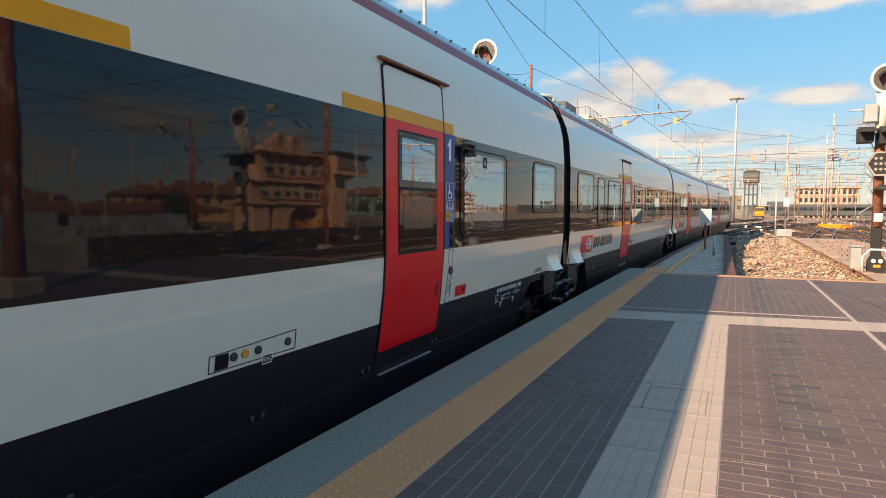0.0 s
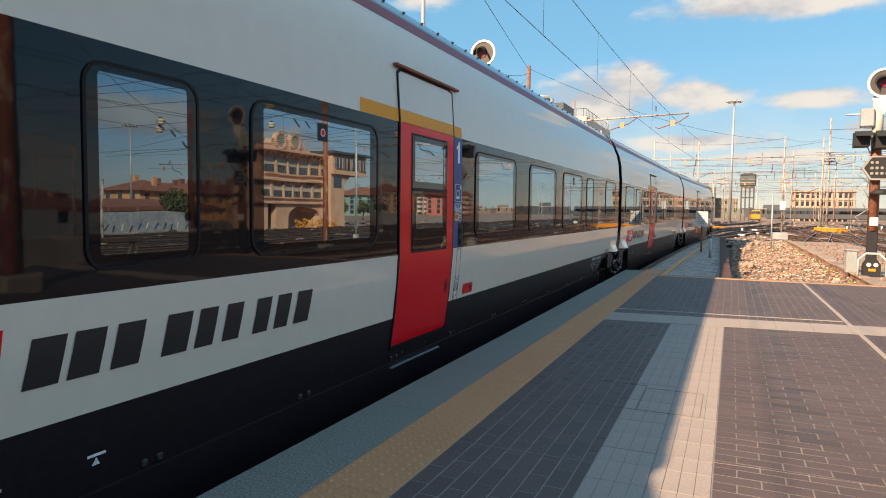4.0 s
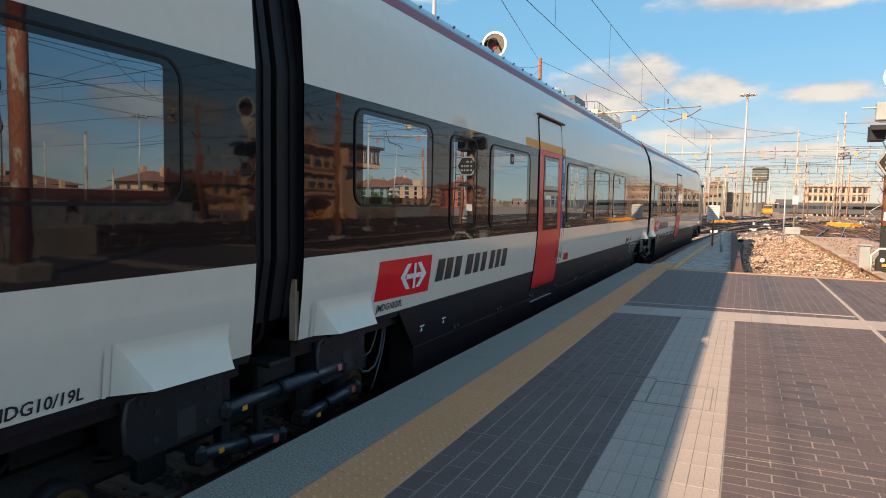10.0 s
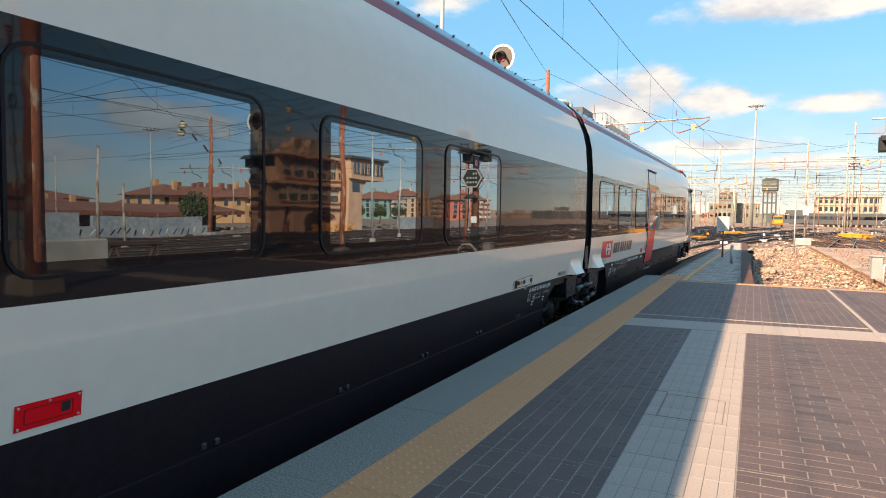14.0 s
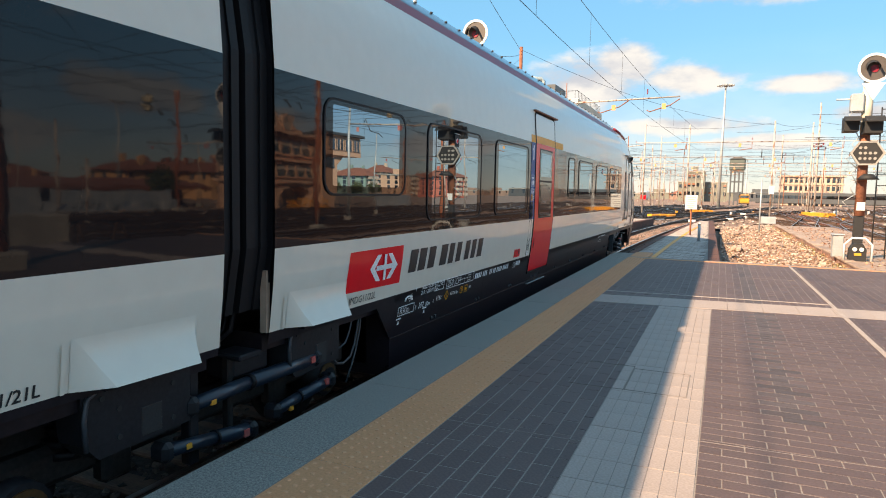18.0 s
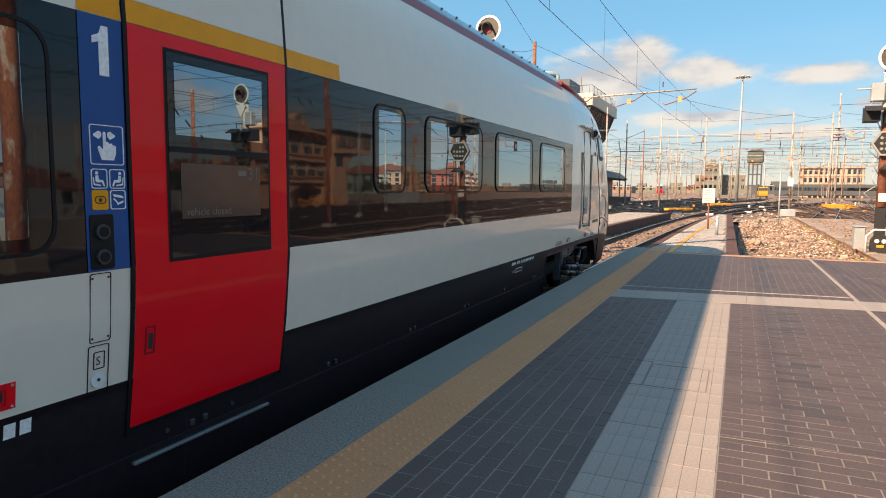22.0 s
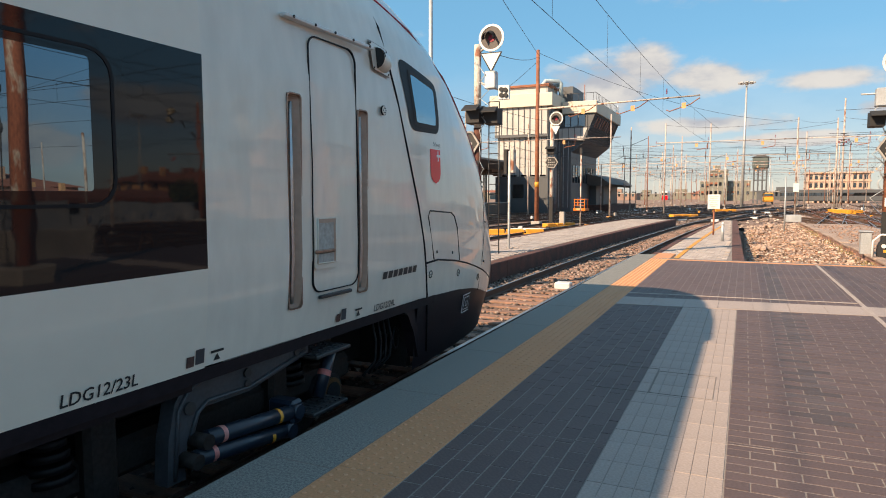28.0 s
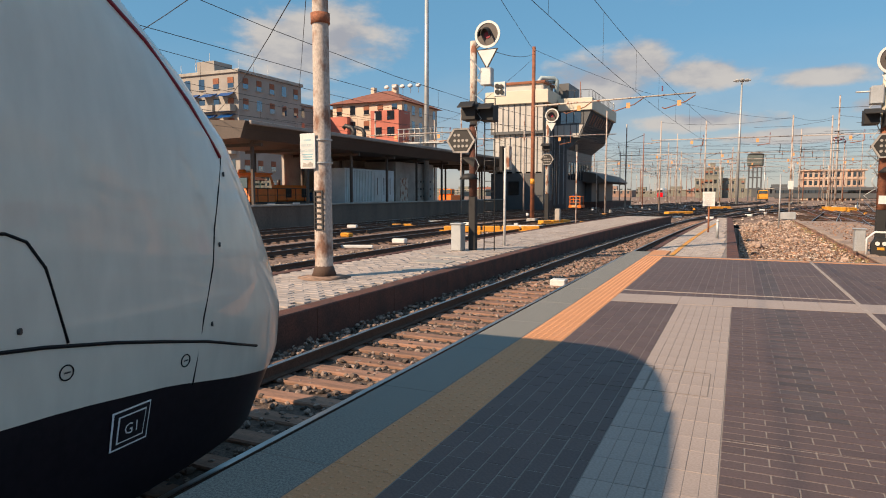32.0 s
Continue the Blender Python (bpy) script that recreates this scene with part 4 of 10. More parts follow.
def info_strip(car, y0, y1, sign="laptop", flip=False):
    """Blue strip beside a door: class number, pictograms, buttons and service flaps."""
    p = part("info_strip", skin(y0, y1, 1.052, 2.218, 0.004), M["blue"], car, "dark blue information strip")
    W = M["letter_white"]
    one = [(0.085, 0.0), (0.135, 0.0), (0.135, 0.225), (0.102, 0.225), (0.088, 0.188), (0.052, 0.172), (0.052, 0.140), (0.085, 0.152)]
    part("class_number", plate([(y0 + 0.015 + q, 1.952 + h) for q, h in one], 0.007, 0.003), W, p)

    def frame_(a, b, z0, z1, name="pictogram"):
        return part(name, band_ring(rounded((a + b) / 2, (z0 + z1) / 2, b - a, z1 - z0, 0.012), rounded((a + b) / 2, (z0 + z1) / 2, b - a - 0.008, z1 - z0 - 0.008, 0.009), 0.007, 0.003), W, p)

    def bit(cy, cz, w, h, parent, r=None, m=None, out=0.007):
        return part("figure", plate(rounded(cy, cz, w, h, r if r else min(w, h) * 0.4, 3), out, 0.002), m or W, parent)

    big = frame_(y0 + 0.034, y0 + 0.212, 1.545, 1.728)
    c = y0 + 0.123
    if sign == "finger":
        hand = [(-0.030, 1.567), (0.034, 1.567), (0.046, 1.600), (0.046, 1.632), (0.037, 1.638), (0.031, 1.630), (0.026, 1.645), (0.016, 1.645), (0.011, 1.638), (0.006, 1.652), (-0.003, 1.650),
                (-0.006, 1.640), (-0.006, 1.690), (-0.013, 1.698), (-0.021, 1.690), (-0.021, 1.615), (-0.040, 1.632), (-0.050, 1.625), (-0.046, 1.610)]
        part("figure", plate([(c + q, h) for q, h in hand], 0.007, 0.002), W, big)
        for s in (-1, 1):
            part("figure", plate([(c - 0.013 + s * q, h) for q, h in ((0.016, 1.676), (0.030, 1.662), (0.056, 1.676), (0.056, 1.684), (0.030, 1.700), (0.016, 1.692))][::s], 0.007, 0.002), W, big)
    elif sign == "wheelchair":
        part("figure", band_ring(rounded(c, 1.605, 0.09, 0.09, 0.044), rounded(c, 1.605, 0.07, 0.07, 0.034), 0.007, 0.003), W, big)
        bit(c - 0.012, 1.70, 0.024, 0.024, big)
        bit(c - 0.012, 1.652, 0.02, 0.07, big)
        bit(c + 0.018, 1.625, 0.06, 0.016, big)
        bit(c + 0.046, 1.60, 0.014, 0.055, big)
    else:
        part("figure", band_ring(rounded(c - 0.01, 1.63, 0.075, 0.07, 0.005), rounded(c - 0.01, 1.63, 0.063, 0.058, 0.003), 0.007, 0.003), W, big)
        bit(c - 0.01, 1.583, 0.10, 0.018, big)
        bit(c + 0.055, 1.695, 0.02, 0.04, big)
    for r_, (z0, z1) in enumerate(((1.435, 1.526), (1.337, 1.428))):
        for q, (a, b) in enumerate(((y0 + 0.034, y0 + 0.118), (y0 + 0.129, y0 + 0.213))):
            cy, cz = (a + b) / 2, (z0 + z1) / 2
            if r_ == 1 and q == 0:
                f = part("pictogram", plate(rounded(cy, cz, b - a, z1 - z0, 0.01), 0.007, 0.003), M["yellow"], p)
                part("figure", band_ring(rounded(cy, cz, 0.06, 0.036, 0.017), rounded(cy, cz, 0.05, 0.026, 0.012), 0.009, 0.002), M["letter_black"], f)
                bit(cy, cz, 0.018, 0.018, f, 0.008, M["letter_black"], 0.009)
                continue
            f = frame_(a, b, z0, z1)
            s = 1 if q == 0 else -1
            fig = lambda pts: part("figure", plate([(cy + s * u, cz + v) for u, v in pts][::s], 0.007, 0.002), W, f)
            if r_ == 0:
                bit(cy - s * 0.014, cz + 0.026, 0.015, 0.015, f, 0.007)
                fig(((-0.020, -0.012), (-0.008, -0.018), (0.012, -0.016), (0.022, -0.036), (0.028, -0.032), (0.018, -0.006), (-0.004, -0.004), (-0.006, 0.016), (-0.020, 0.014)))
                fig(((-0.030, -0.030), (0.006, -0.034), (0.006, -0.028), (-0.026, -0.022), (-0.030, 0.008), (-0.034, 0.008)))
            else:
                fig(((-0.030, -0.012), (0.004, -0.026), (0.008, -0.018), (-0.026, -0.004)))
                fig(((-0.030, 0.006), (0.022, 0.014), (0.030, 0.028), (-0.026, 0.018)))
                fig(((0.004, -0.020), (0.028, 0.004), (0.022, 0.008), (0.000, -0.012)))
    b0 = y0 + 0.015 if flip else y0 + 0.128
    bc = b0 + 0.062
    panel = part("button_panel", plate(rounded(bc, 1.188, 0.125, 0.255, 0.012), 0.008, 0.004), M["rubber"], p)
    for zc in (1.235, 1.118):
        k = part("door_button", MB().tube((side_x(zc) + 0.004, bc, zc), (side_x(zc) + 0.022, bc, zc), 0.038, 0.035, n=18), M["latch"], panel)
        part("button_cap", MB().tube((side_x(zc) + 0.02, bc, zc), (side_x(zc) + 0.026, bc, zc), 0.024, n=16), M["rubber"], k)
    flap = part("service_flap", band_ring(rounded(bc - 0.012, 0.878, 0.112, 0.33, 0.012), rounded(bc - 0.012, 0.878, 0.104, 0.322, 0.010), 0.003, 0.003), M["rubber"], p)
    for yy in (bc - 0.055, bc + 0.03):
        for zz in (0.735, 1.02):
            part("screw", MB().tube((side_x(zz), yy, zz), (side_x(zz) + 0.004, yy, zz), 0.006, n=6), M["latch"], flap)
    if sign == "wheelchair":
        part("call_button", MB().tube((side_x(0.82), bc - 0.01, 0.82), (side_x(0.82) + 0.018, bc - 0.01, 0.82), 0.042, n=18), M["damper"], flap)
    lock = part("lock_panel", band_ring(rounded(bc - 0.018, 0.583, 0.112, 0.235, 0.012), rounded(bc - 0.018, 0.583, 0.104, 0.227, 0.010), 0.003, 0.003), M["rubber"], p)
    part("lock_plate", band_ring(rounded(bc - 0.015, 0.625, 0.06, 0.085, 0.006), rounded(bc - 0.015, 0.625, 0.052, 0.077, 0.004), 0.004, 0.003), M["rubber"], lock)
    side_text("S", 0.06, bc - 0.034, 0.603, M["letter_black"], lock, "lock_letter")
    part("lock_disc", MB().tube((side_x(0.53), bc - 0.018, 0.53), (side_x(0.53) + 0.008, bc - 0.018, 0.53), 0.038, n=18), M["white_enamel"], lock)
    part("key_hole", MB().tube((side_x(0.53) + 0.006, bc - 0.018, 0.53), (side_x(0.53) + 0.010, bc - 0.018, 0.53), 0.009, n=8), M["tar"], lock)


def red_label(car, y0):
    p = part("warning_label", plate([(y0, 0.515), (y0 + 0.30, 0.515), (y0 + 0.30, 0.63), (y0, 0.63)], 0.004, 0.002), M["red"], car, "small red emergency handle plate")
    part("label_panel", band_ring(rounded(y0 + 0.15, 0.572, 0.22, 0.07, 0.01), rounded(y0 + 0.15, 0.572, 0.212, 0.062, 0.008), 0.006, 0.002), M["red_dark"], p)
    part("label_mark", plate([(y0 + 0.205, 0.555), (y0 + 0.245, 0.555), (y0 + 0.245, 0.60), (y0 + 0.205, 0.60)], 0.007, 0.001), M["letter_black"], p)
    for a, b in ((0.015, 0.527), (0.285, 0.527), (0.015, 0.618), (0.285, 0.618), (0.15, 0.622)):
        part("screw", MB().tube((side_x(b), y0 + a, b), (side_x(b) + 0.008, y0 + a, b), 0.006, n=6), M["concrete"], p)


def wc_panel(car, y0, y1):
    o = [(y0, 0.50), (y1, 0.50), (y1, 0.635), (y0, 0.605)]
    i = [(y0 + 0.006, 0.506), (y1 - 0.006, 0.506), (y1 - 0.006, 0.629), (y0 + 0.006, 0.60)]
    p = part("service_panel", band_ring(o, i, 0.003, 0.003), M["rubber"], car)
    part("socket", plate([(y0 + 0.05, 0.51), (y0 + 0.16, 0.51), (y0 + 0.16, 0.60), (y0 + 0.05, 0.60)], 0.004, 0.003), M["rubber"], p)
    for k, m in ((0.2, "dark_steel"), (0.30, "amber"), (0.42, "dark_steel"), (0.72, "dark_steel")):
        part("knob", MB().tube((side_x(0.56), y0 + k, 0.565), (side_x(0.56) + 0.015, y0 + k, 0.565), 0.028, n=12), M[m], p)
    part("sign_plate", plate([(y0 + 0.47, 0.455), (y0 + 0.57, 0.455), (y0 + 0.57, 0.52), (y0 + 0.47, 0.52)], 0.004, 0.002), M["letter_white"], p)
    part("sign_field", plate([(y0 + 0.477, 0.461), (y0 + 0.563, 0.461), (y0 + 0.563, 0.514), (y0 + 0.477, 0.514)], 0.0055, 0.001), M["letter_black"], p)
    side_text("WC", 0.05, y0 + 0.482, 0.469, M["letter_white"], p, "sign_text", out=0.0075)


def wheel_triangle(parent, y, z):
    mb = MB()
    plate([(y - 0.05, z + 0.06), (y + 0.05, z + 0.06), (y + 0.05, z + 0.045), (y - 0.05, z + 0.045)], 0.004, 0.002, mb)
    plate([(y - 0.022, z), (y + 0.022, z), (y, z + 0.038)], 0.004, 0.002, mb)
    part("jacking_mark", mb, M["letter_white"], parent)


def gangway_end(car, y, sgn):
    """Dark bulkhead and half of the bellows at a car's end."""
    mb = MB()
    out = [(-1.36, 0.62), (1.36, 0.62), (1.43, 1.05), (1.43, 2.3), (1.34, 2.9), (1.16, 3.3), (0.9, 3.5), (-0.9, 3.5), (-1.16, 3.3), (-1.34, 2.9), (-1.43, 2.3), (-1.43, 1.05)]
    mb.prism(out, 1, y - sgn * 0.06, y)
    part("end_wall", mb, M["rubber"], car)
    for k in range(3):
        f_ = 0.972 - 0.012 * (k % 2)
        ring_o = [(x * f_, 0.64 + (z - 0.62) * (0.985 - 0.004 * k)) for x, z in out]
        ring_i = [(x * 0.8, 0.9 + (z - 0.62) * 0.86) for x, z in out]
        part("bellows", MB().ring(ring_o, ring_i, 1, y + sgn * (0.001 + 0.0695 * k), y + sgn * (0.069 + 0.0695 * k)), M["bellows"], car, "dark grey rubber bellows")
    mb = MB()
    zs = [0.50, 0.6, 1.05, 1.6, 2.22, 2.66, 2.9, 3.1, 3.3]
    mb.grid(lambda i, j: (side_x(zs[j]) - 0.004, (y - sgn * 0.10, y)[i], zs[j]), 2, len(zs), True)
    part("edge_strip", mb, M["rubber"], car)
    part("end_post", MB().box(side_x(0.5) - 0.06, side_x(0.5) - 0.01, y - 0.02, y + 0.02, 0.48, 0.9), M["trough"], car)
    part("end_beam", MB().box(-1.2, 0.95, min(y - sgn * 1.2, y + sgn * 0.1), max(y - sgn * 1.2, y + sgn * 0.1), 0.0, 0.6), M["bogie"], car)
    for q in range(3):
        part("jumper_hose", MB().path([(1.15 - 0.05 * q, y, 1.1), (1.2 - 0.05 * q, y + sgn * 0.08, 0.75), (1.18 - 0.06 * q, y + sgn * 0.13, 0.50), (1.1, y + sgn * 0.22, 0.40)], 0.022), M["rubber"], car)
    part("roof_marker", skin(min(y, y - sgn * 0.2), max(y, y - sgn * 0.2), 3.18, 3.30, 0.012), M["red"], car, "small bright red reflector")


def fairing(car, y0, y1):
    """Flared white joint cover over a dark equipment box with openings; creased pockets close its two ends."""
    n = 12

    def low(v):
        return 0.735 - 0.255 * v

    def left(v):
        return y0 + 0.05 + 0.16 * v ** 0.75

    def right(v):
        return y1 - 0.012 - 0.05 * v

    def sheet(ya, yb, da, db):
        def fn(i, j):
            v, u = j / n, i / n
            y, q = ya(v) + (yb(v) - ya(v)) * u, da + (db - da) * u
            z = low(v) - 0.02 * (y - y0)
            return side_x(z) + 0.003 + 0.115 * q * v ** 1.7, y, z
        return MB().grid(fn, n + 1, n + 1, True)

    face = part("fairing", sheet(left, right, 1.0, 1.0), M["white_paint"], car, "flared white joint cover")
    part("pocket", sheet(lambda v: y0 + 0.04, left, 0.0, 1.0), M["white_paint"], face)
    part("pocket", sheet(right, lambda v: y1, 1.0, 0.0), M["white_paint"], face)
    part("fairing_rib", plate([(y0 - 0.01, 0.48), (y0 + 0.012, 0.48), (y0 + 0.012, 0.72), (y0 - 0.01, 0.72)], 0.012, 0.01), M["white_paint"], car)
    part("fairing_lip", MB().box(side_x(0.47) - 0.08, side_x(0.47) + 0.05, y0 + 0.2, y1 - 0.02, 0.445, 0.468, 0.004), M["rubber"], car)
    x0 = side_x(0.3)
    box = part("joint_box", MB().prism([(y0 + 0.14, 0.445), (y1 + 0.02, 0.445), (y1 + 0.02, 0.08), (y0 + 0.24, 0.07), (y0 + 0.16, 0.16)], 0, x0 - 0.22, x0 - 0.03), M["undergear"], car, "dark grey joint equipment box")
    part("opening", MB().box(x0 - 0.05, x0 - 0.026, y0 + 0.50, y0 + 0.64, 0.10, 0.26, 0.004), M["tar"], box)
    for yy, zz in ((y0 + 0.36, 0.30), (y0 + 0.36, 0.15), (y0 + 0.72, 0.34), (y0 + 0.72, 0.14), (y0 + 0.26, 0.38)):
        part("bolt", MB().tube((x0 - 0.05, yy, zz), (x0 - 0.022, yy, zz), 0.016, n=8), M["tar"], box)
    part("strap", MB().path([(x0 - 0.02, y0 + 0.16, 0.14), (x0 - 0.02, y0 + 0.15, 0.30), (x0 - 0.02, y0 + 0.17, 0.40), (x0 - 0.02, y0 + 0.24, 0.44)], 0.014), M["arm"], box)


M["hub_ochre"] = mat("hub_ochre", (0.10, 0.045, 0.012), 0.5, scale=8, amount=0.7, fine=40, grain=0.3, bump=0.1)


def bogie(car, yc, dampers=True):
    """Two axles, frame, springs and hoses; only the near side shows."""
    t = part("bogie", MB().box(0.75, 1.05, yc - 1.75, yc + 1.75, -0.12, 0.10, 0.04), M["bogie"], car, "dark dirty bogie frame")
    for s in (-1, 1):
        mb = MB()
        mb.tube((0.68, yc + s * 1.3, -0.13), (0.82, yc + s * 1.3, -0.13), 0.42, n=28)
        part("wheel", mb, M["bogie"], t)
        part("axle", MB().tube((-0.8, yc + s * 1.3, -0.13), (0.8, yc + s * 1.3, -0.13), 0.09, n=12), M["bogie"], t)
        part("axle_box", MB().tube((0.9, yc + s * 1.3, -0.13), (1.16, yc + s * 1.3, -0.13), 0.17, 0.15, n=16), M["undergear"], t)
        part("hub_ring", MB().tube((1.155, yc + s * 1.3, -0.13), (1.175, yc + s * 1.3, -0.13), 0.12, n=18), M["hub_ochre"], t, "ochre greased ring on the axle end")
        part("hub_cap", MB().tube((1.17, yc + s * 1.3, -0.13), (1.19, yc + s * 1.3, -0.13), 0.085, n=16), M["undergear"], t)
        mb = MB()
        for k in range(4):
            mb.tube((1.0, yc + s * 0.95, 0.02 + 0.06 * k), (1.0, yc + s * 0.95, 0.06 + 0.06 * k), 0.13 - 0.012 * k, n=14)
        part("spring", mb, M["rubber"], t, "stacked rubber spring")
        for k in range(3 if s < 0 else 0):
            pts = [(1.14, yc + s * (1.55 + 0.07 * k) + s * 0.28 * math.sin(u * math.pi / 6), 0.24 - 0.30 * u / 6 - 0.16 * math.sin(u * math.pi / 6)) for u in range(7)]
            part("hose", MB().path(pts, 0.016), M["rubber"], t)
        part("bracket", MB().box(1.0, 1.12, yc + s * 0.72 - 0.1, yc + s * 0.72 + 0.1, -0.2, 0.3, 0.03), M["bogie"], t)
    mb = MB()
    for s in (-1, 1):
        mb.box(-0.7, 0.7, yc + s * 1.3 - 0.3, yc + s * 1.3 + 0.3, -0.3, 0.2, 0.05)
    part("drive", mb, M["bogie"], t)
    if dampers:
        for (ya, za, yj, zj, yb, zb, r) in ((-0.40, 0.155, 0.12, 0.16, 0.88, 0.15, 0.052), (0.39, -0.125, 0.67, -0.10, 1.08, -0.075, 0.046), (-0.60, -0.05, -0.2, -0.11, 0.13, -0.165, 0.048)):
            pa, pj, pb = Vector((1.32, yc + ya, za)), Vector((1.32, yc + yj, zj)), Vector((1.32, yc + yb, zb))
            d = part("damper", MB().tube(pj, pb, r, n=18), M["damper"], t, "blue-black tubular yaw damper")
            part("piston_sleeve", MB().tube(pa, pj, r * 0.86, n=18), M["damper"], d)
            part("end_ring", MB().tube(pj.lerp(pa, 0.02), pj.lerp(pb, 0.03), r * 1.05, n=18), M["rubber"], d)
            part("damper_label", MB().box(1.32 + r * 0.75, 1.32 + r + 0.003, yc + yb - 0.11, yc + yb - 0.06, zb - 0.012, zb + 0.035), M["tag_red"], d)
            part("damper_label", MB().box(1.32 + r * 0.6, 1.32 + r * 0.86 + 0.004, yc + ya + 0.13, yc + ya + 0.17, za - 0.03, za + 0.0), M["amber"], d)
            for e in (pa, pb):
                part("rod_end", MB().box(1.24, 1.38, e.y - 0.045, e.y + 0.045, e.z - 0.06, e.z + 0.06, 0.03), M["undergear"], d)
        part("hanger", MB().box(1.18, 1.26, yc - 0.34, yc - 0.26, -0.25, 0.42, 0.01), M["undergear"], t)
        part("hanger", MB().box(1.18, 1.24, yc + 0.02, yc + 0.07, -0.2, 0.34, 0.01), M["bogie"], t)
        part("coupler_lug", MB().box(1.1, 1.34, yc + 0.02, yc + 0.24, 0.32, 0.36, 0.01), M["undergear"], t)
        part("valve_box", MB().box(1.02, 1.25, yc + 0.05, yc + 0.42, 0.18, 0.33, 0.02), M["undergear"], t)
    return t


def hanging_cables(car, a):
    """Thin looped cables, a rusty bracket and coil springs in the open bay beside a joint."""
    x = side_x(0.2) - 0.10
    for pts, r in (([(0.92, 0.34), (0.93, 0.24), (0.98, 0.16), (1.08, 0.125), (1.18, 0.15), (1.25, 0.24), (1.29, 0.34), (1.31, 0.45)], 0.009),
                   ([(0.98, 0.07), (1.05, 0.0), (1.15, -0.02), (1.26, 0.01), (1.33, 0.10), (1.38, 0.24), (1.41, 0.45)], 0.011),
                   ([(1.20, -0.20), (1.28, -0.08), (1.36, 0.06), (1.42, 0.22), (1.45, 0.45)], 0.009)):
        part("cable", MB().path([(x, a + y, z) for y, z in pts], r), M["arm"], car)
    part("cable_bracket", MB().box(x - 0.05, x + 0.01, a + 0.89, a + 0.94, 0.33, 0.45, 0.008), M["rail_red"], car, "rusty cable bracket")
    for k in range(4):
        part("spring_coil", MB().tube((x - 0.16, a + 0.80, 0.10 + 0.055 * k), (x - 0.16, a + 0.80, 0.135 + 0.055 * k), 0.10, n=14), M["undergear"], car)
    part("guard", MB().path([(x - 0.03, a + 0.62, 0.05), (x - 0.03, a + 0.68, 0.11), (x - 0.03, a + 0.92, 0.13), (x - 0.03, a + 0.96, 0.10)], 0.007), M["grey_steel"], car)


def skirts(car, runs):
    mb = MB()
    for a, b in runs:
        skin(a, b, -0.25, 0.48, 0.0, (1, -1), mb)
        mb.box(-1.3, 1.3, a, b, -0.30, -0.20)
        for q in (a, b):
            mb.box(1.1, side_x(0.1), q - 0.01, q + 0.01, -0.2, 0.47)
    part("skirt", mb, M["skirt"], car, "black underframe skirt")
    mb = MB()
    for a, b in runs:
        part("skirt_ledge", MB().box(side_x(0.06) - 0.02, side_x(0.06) + 0.005, a, b, 0.056, 0.066), M["undergear"], car)
        y = a + 0.9
        while y < b - 0.3:
            for q in (0, 0.10):
                mb.box(side_x(0.10) - 0.01, side_x(0.10) + 0.018, y + q, y + q + 0.036, 0.088, 0.126, 0.006)
            y += 1.35
    part("skirt_latch", mb, M["latch"], car, kind="stuff")
    for a, b in runs:
        n = max(2, round((b - a) / 2.6))
        for k in range(1, n):
            y = a + (b - a) * k / n
            part("skirt_seam", plate([(y, -0.2), (y + 0.008, -0.2), (y + 0.008, 0.40), (y, 0.40)], 0.002, 0.002), M["tar"], car)


def shell(car, y0, y1, band_end=None, roof_kit=()):
    band_end = band_end or y1
    part("lower_panel", skin(y0, y1, 0.48, 1.05, 0, (1, -1)), M["white_paint"], car, "pale grey-white lower side panel")
    part("window_band", skin(y0, band_end, 1.05, 2.22, 0, (1, -1)), M["band"], car, "glossy black window band")
    part("upper_panel", skin(y0, y1, 2.22, 3.15, 0, (1, -1)), M["white_paint"], car, "pale grey-white upper side panel")
    part("roof_edge", skin(y0, y1, 3.15, 3.28, 0, (1, -1)), M["maroon"], car, "maroon line along the roof edge")
    part("roof", skin(y0, y1, 3.28, 3.68, 0, (1, -1)), M["roof"], car)
    part("floor", MB().box(-1.32, 1.32, y0 + 0.02, y1 - 0.02, 0.34, 0.46), M["skirt"], car)
    mb = MB()
    y = y0 + 0.4
    while y < y1 - 0.3:
        mb.tube((side_x(3.44), y, 3.44), (side_x(3.44) + 0.008, y, 3.455), 0.015, n=6)
        y += 0.42
    part("roof_rivet", mb, M["dark_steel"], car, kind="stuff")
    for k, (ya, yb, h, wdt) in enumerate(roof_kit):
        mb = MB().box(-wdt, wdt, ya, yb, 3.5, 3.6 + h, 0.05)
        for g in range(int((yb - ya) / 0.25)):
            mb.box(wdt, wdt + 0.02, ya + 0.08 + 0.25 * g, ya + 0.18 + 0.25 * g, 3.5, 3.56 + h)
        part("roof_box", mb, M["roof"], car, "grey roof equipment housing")


TRAIN = "cars of one articulated train"


def car_at(y0, label):
    c = thing("train_car", label, "train car", TRAIN)
    return c


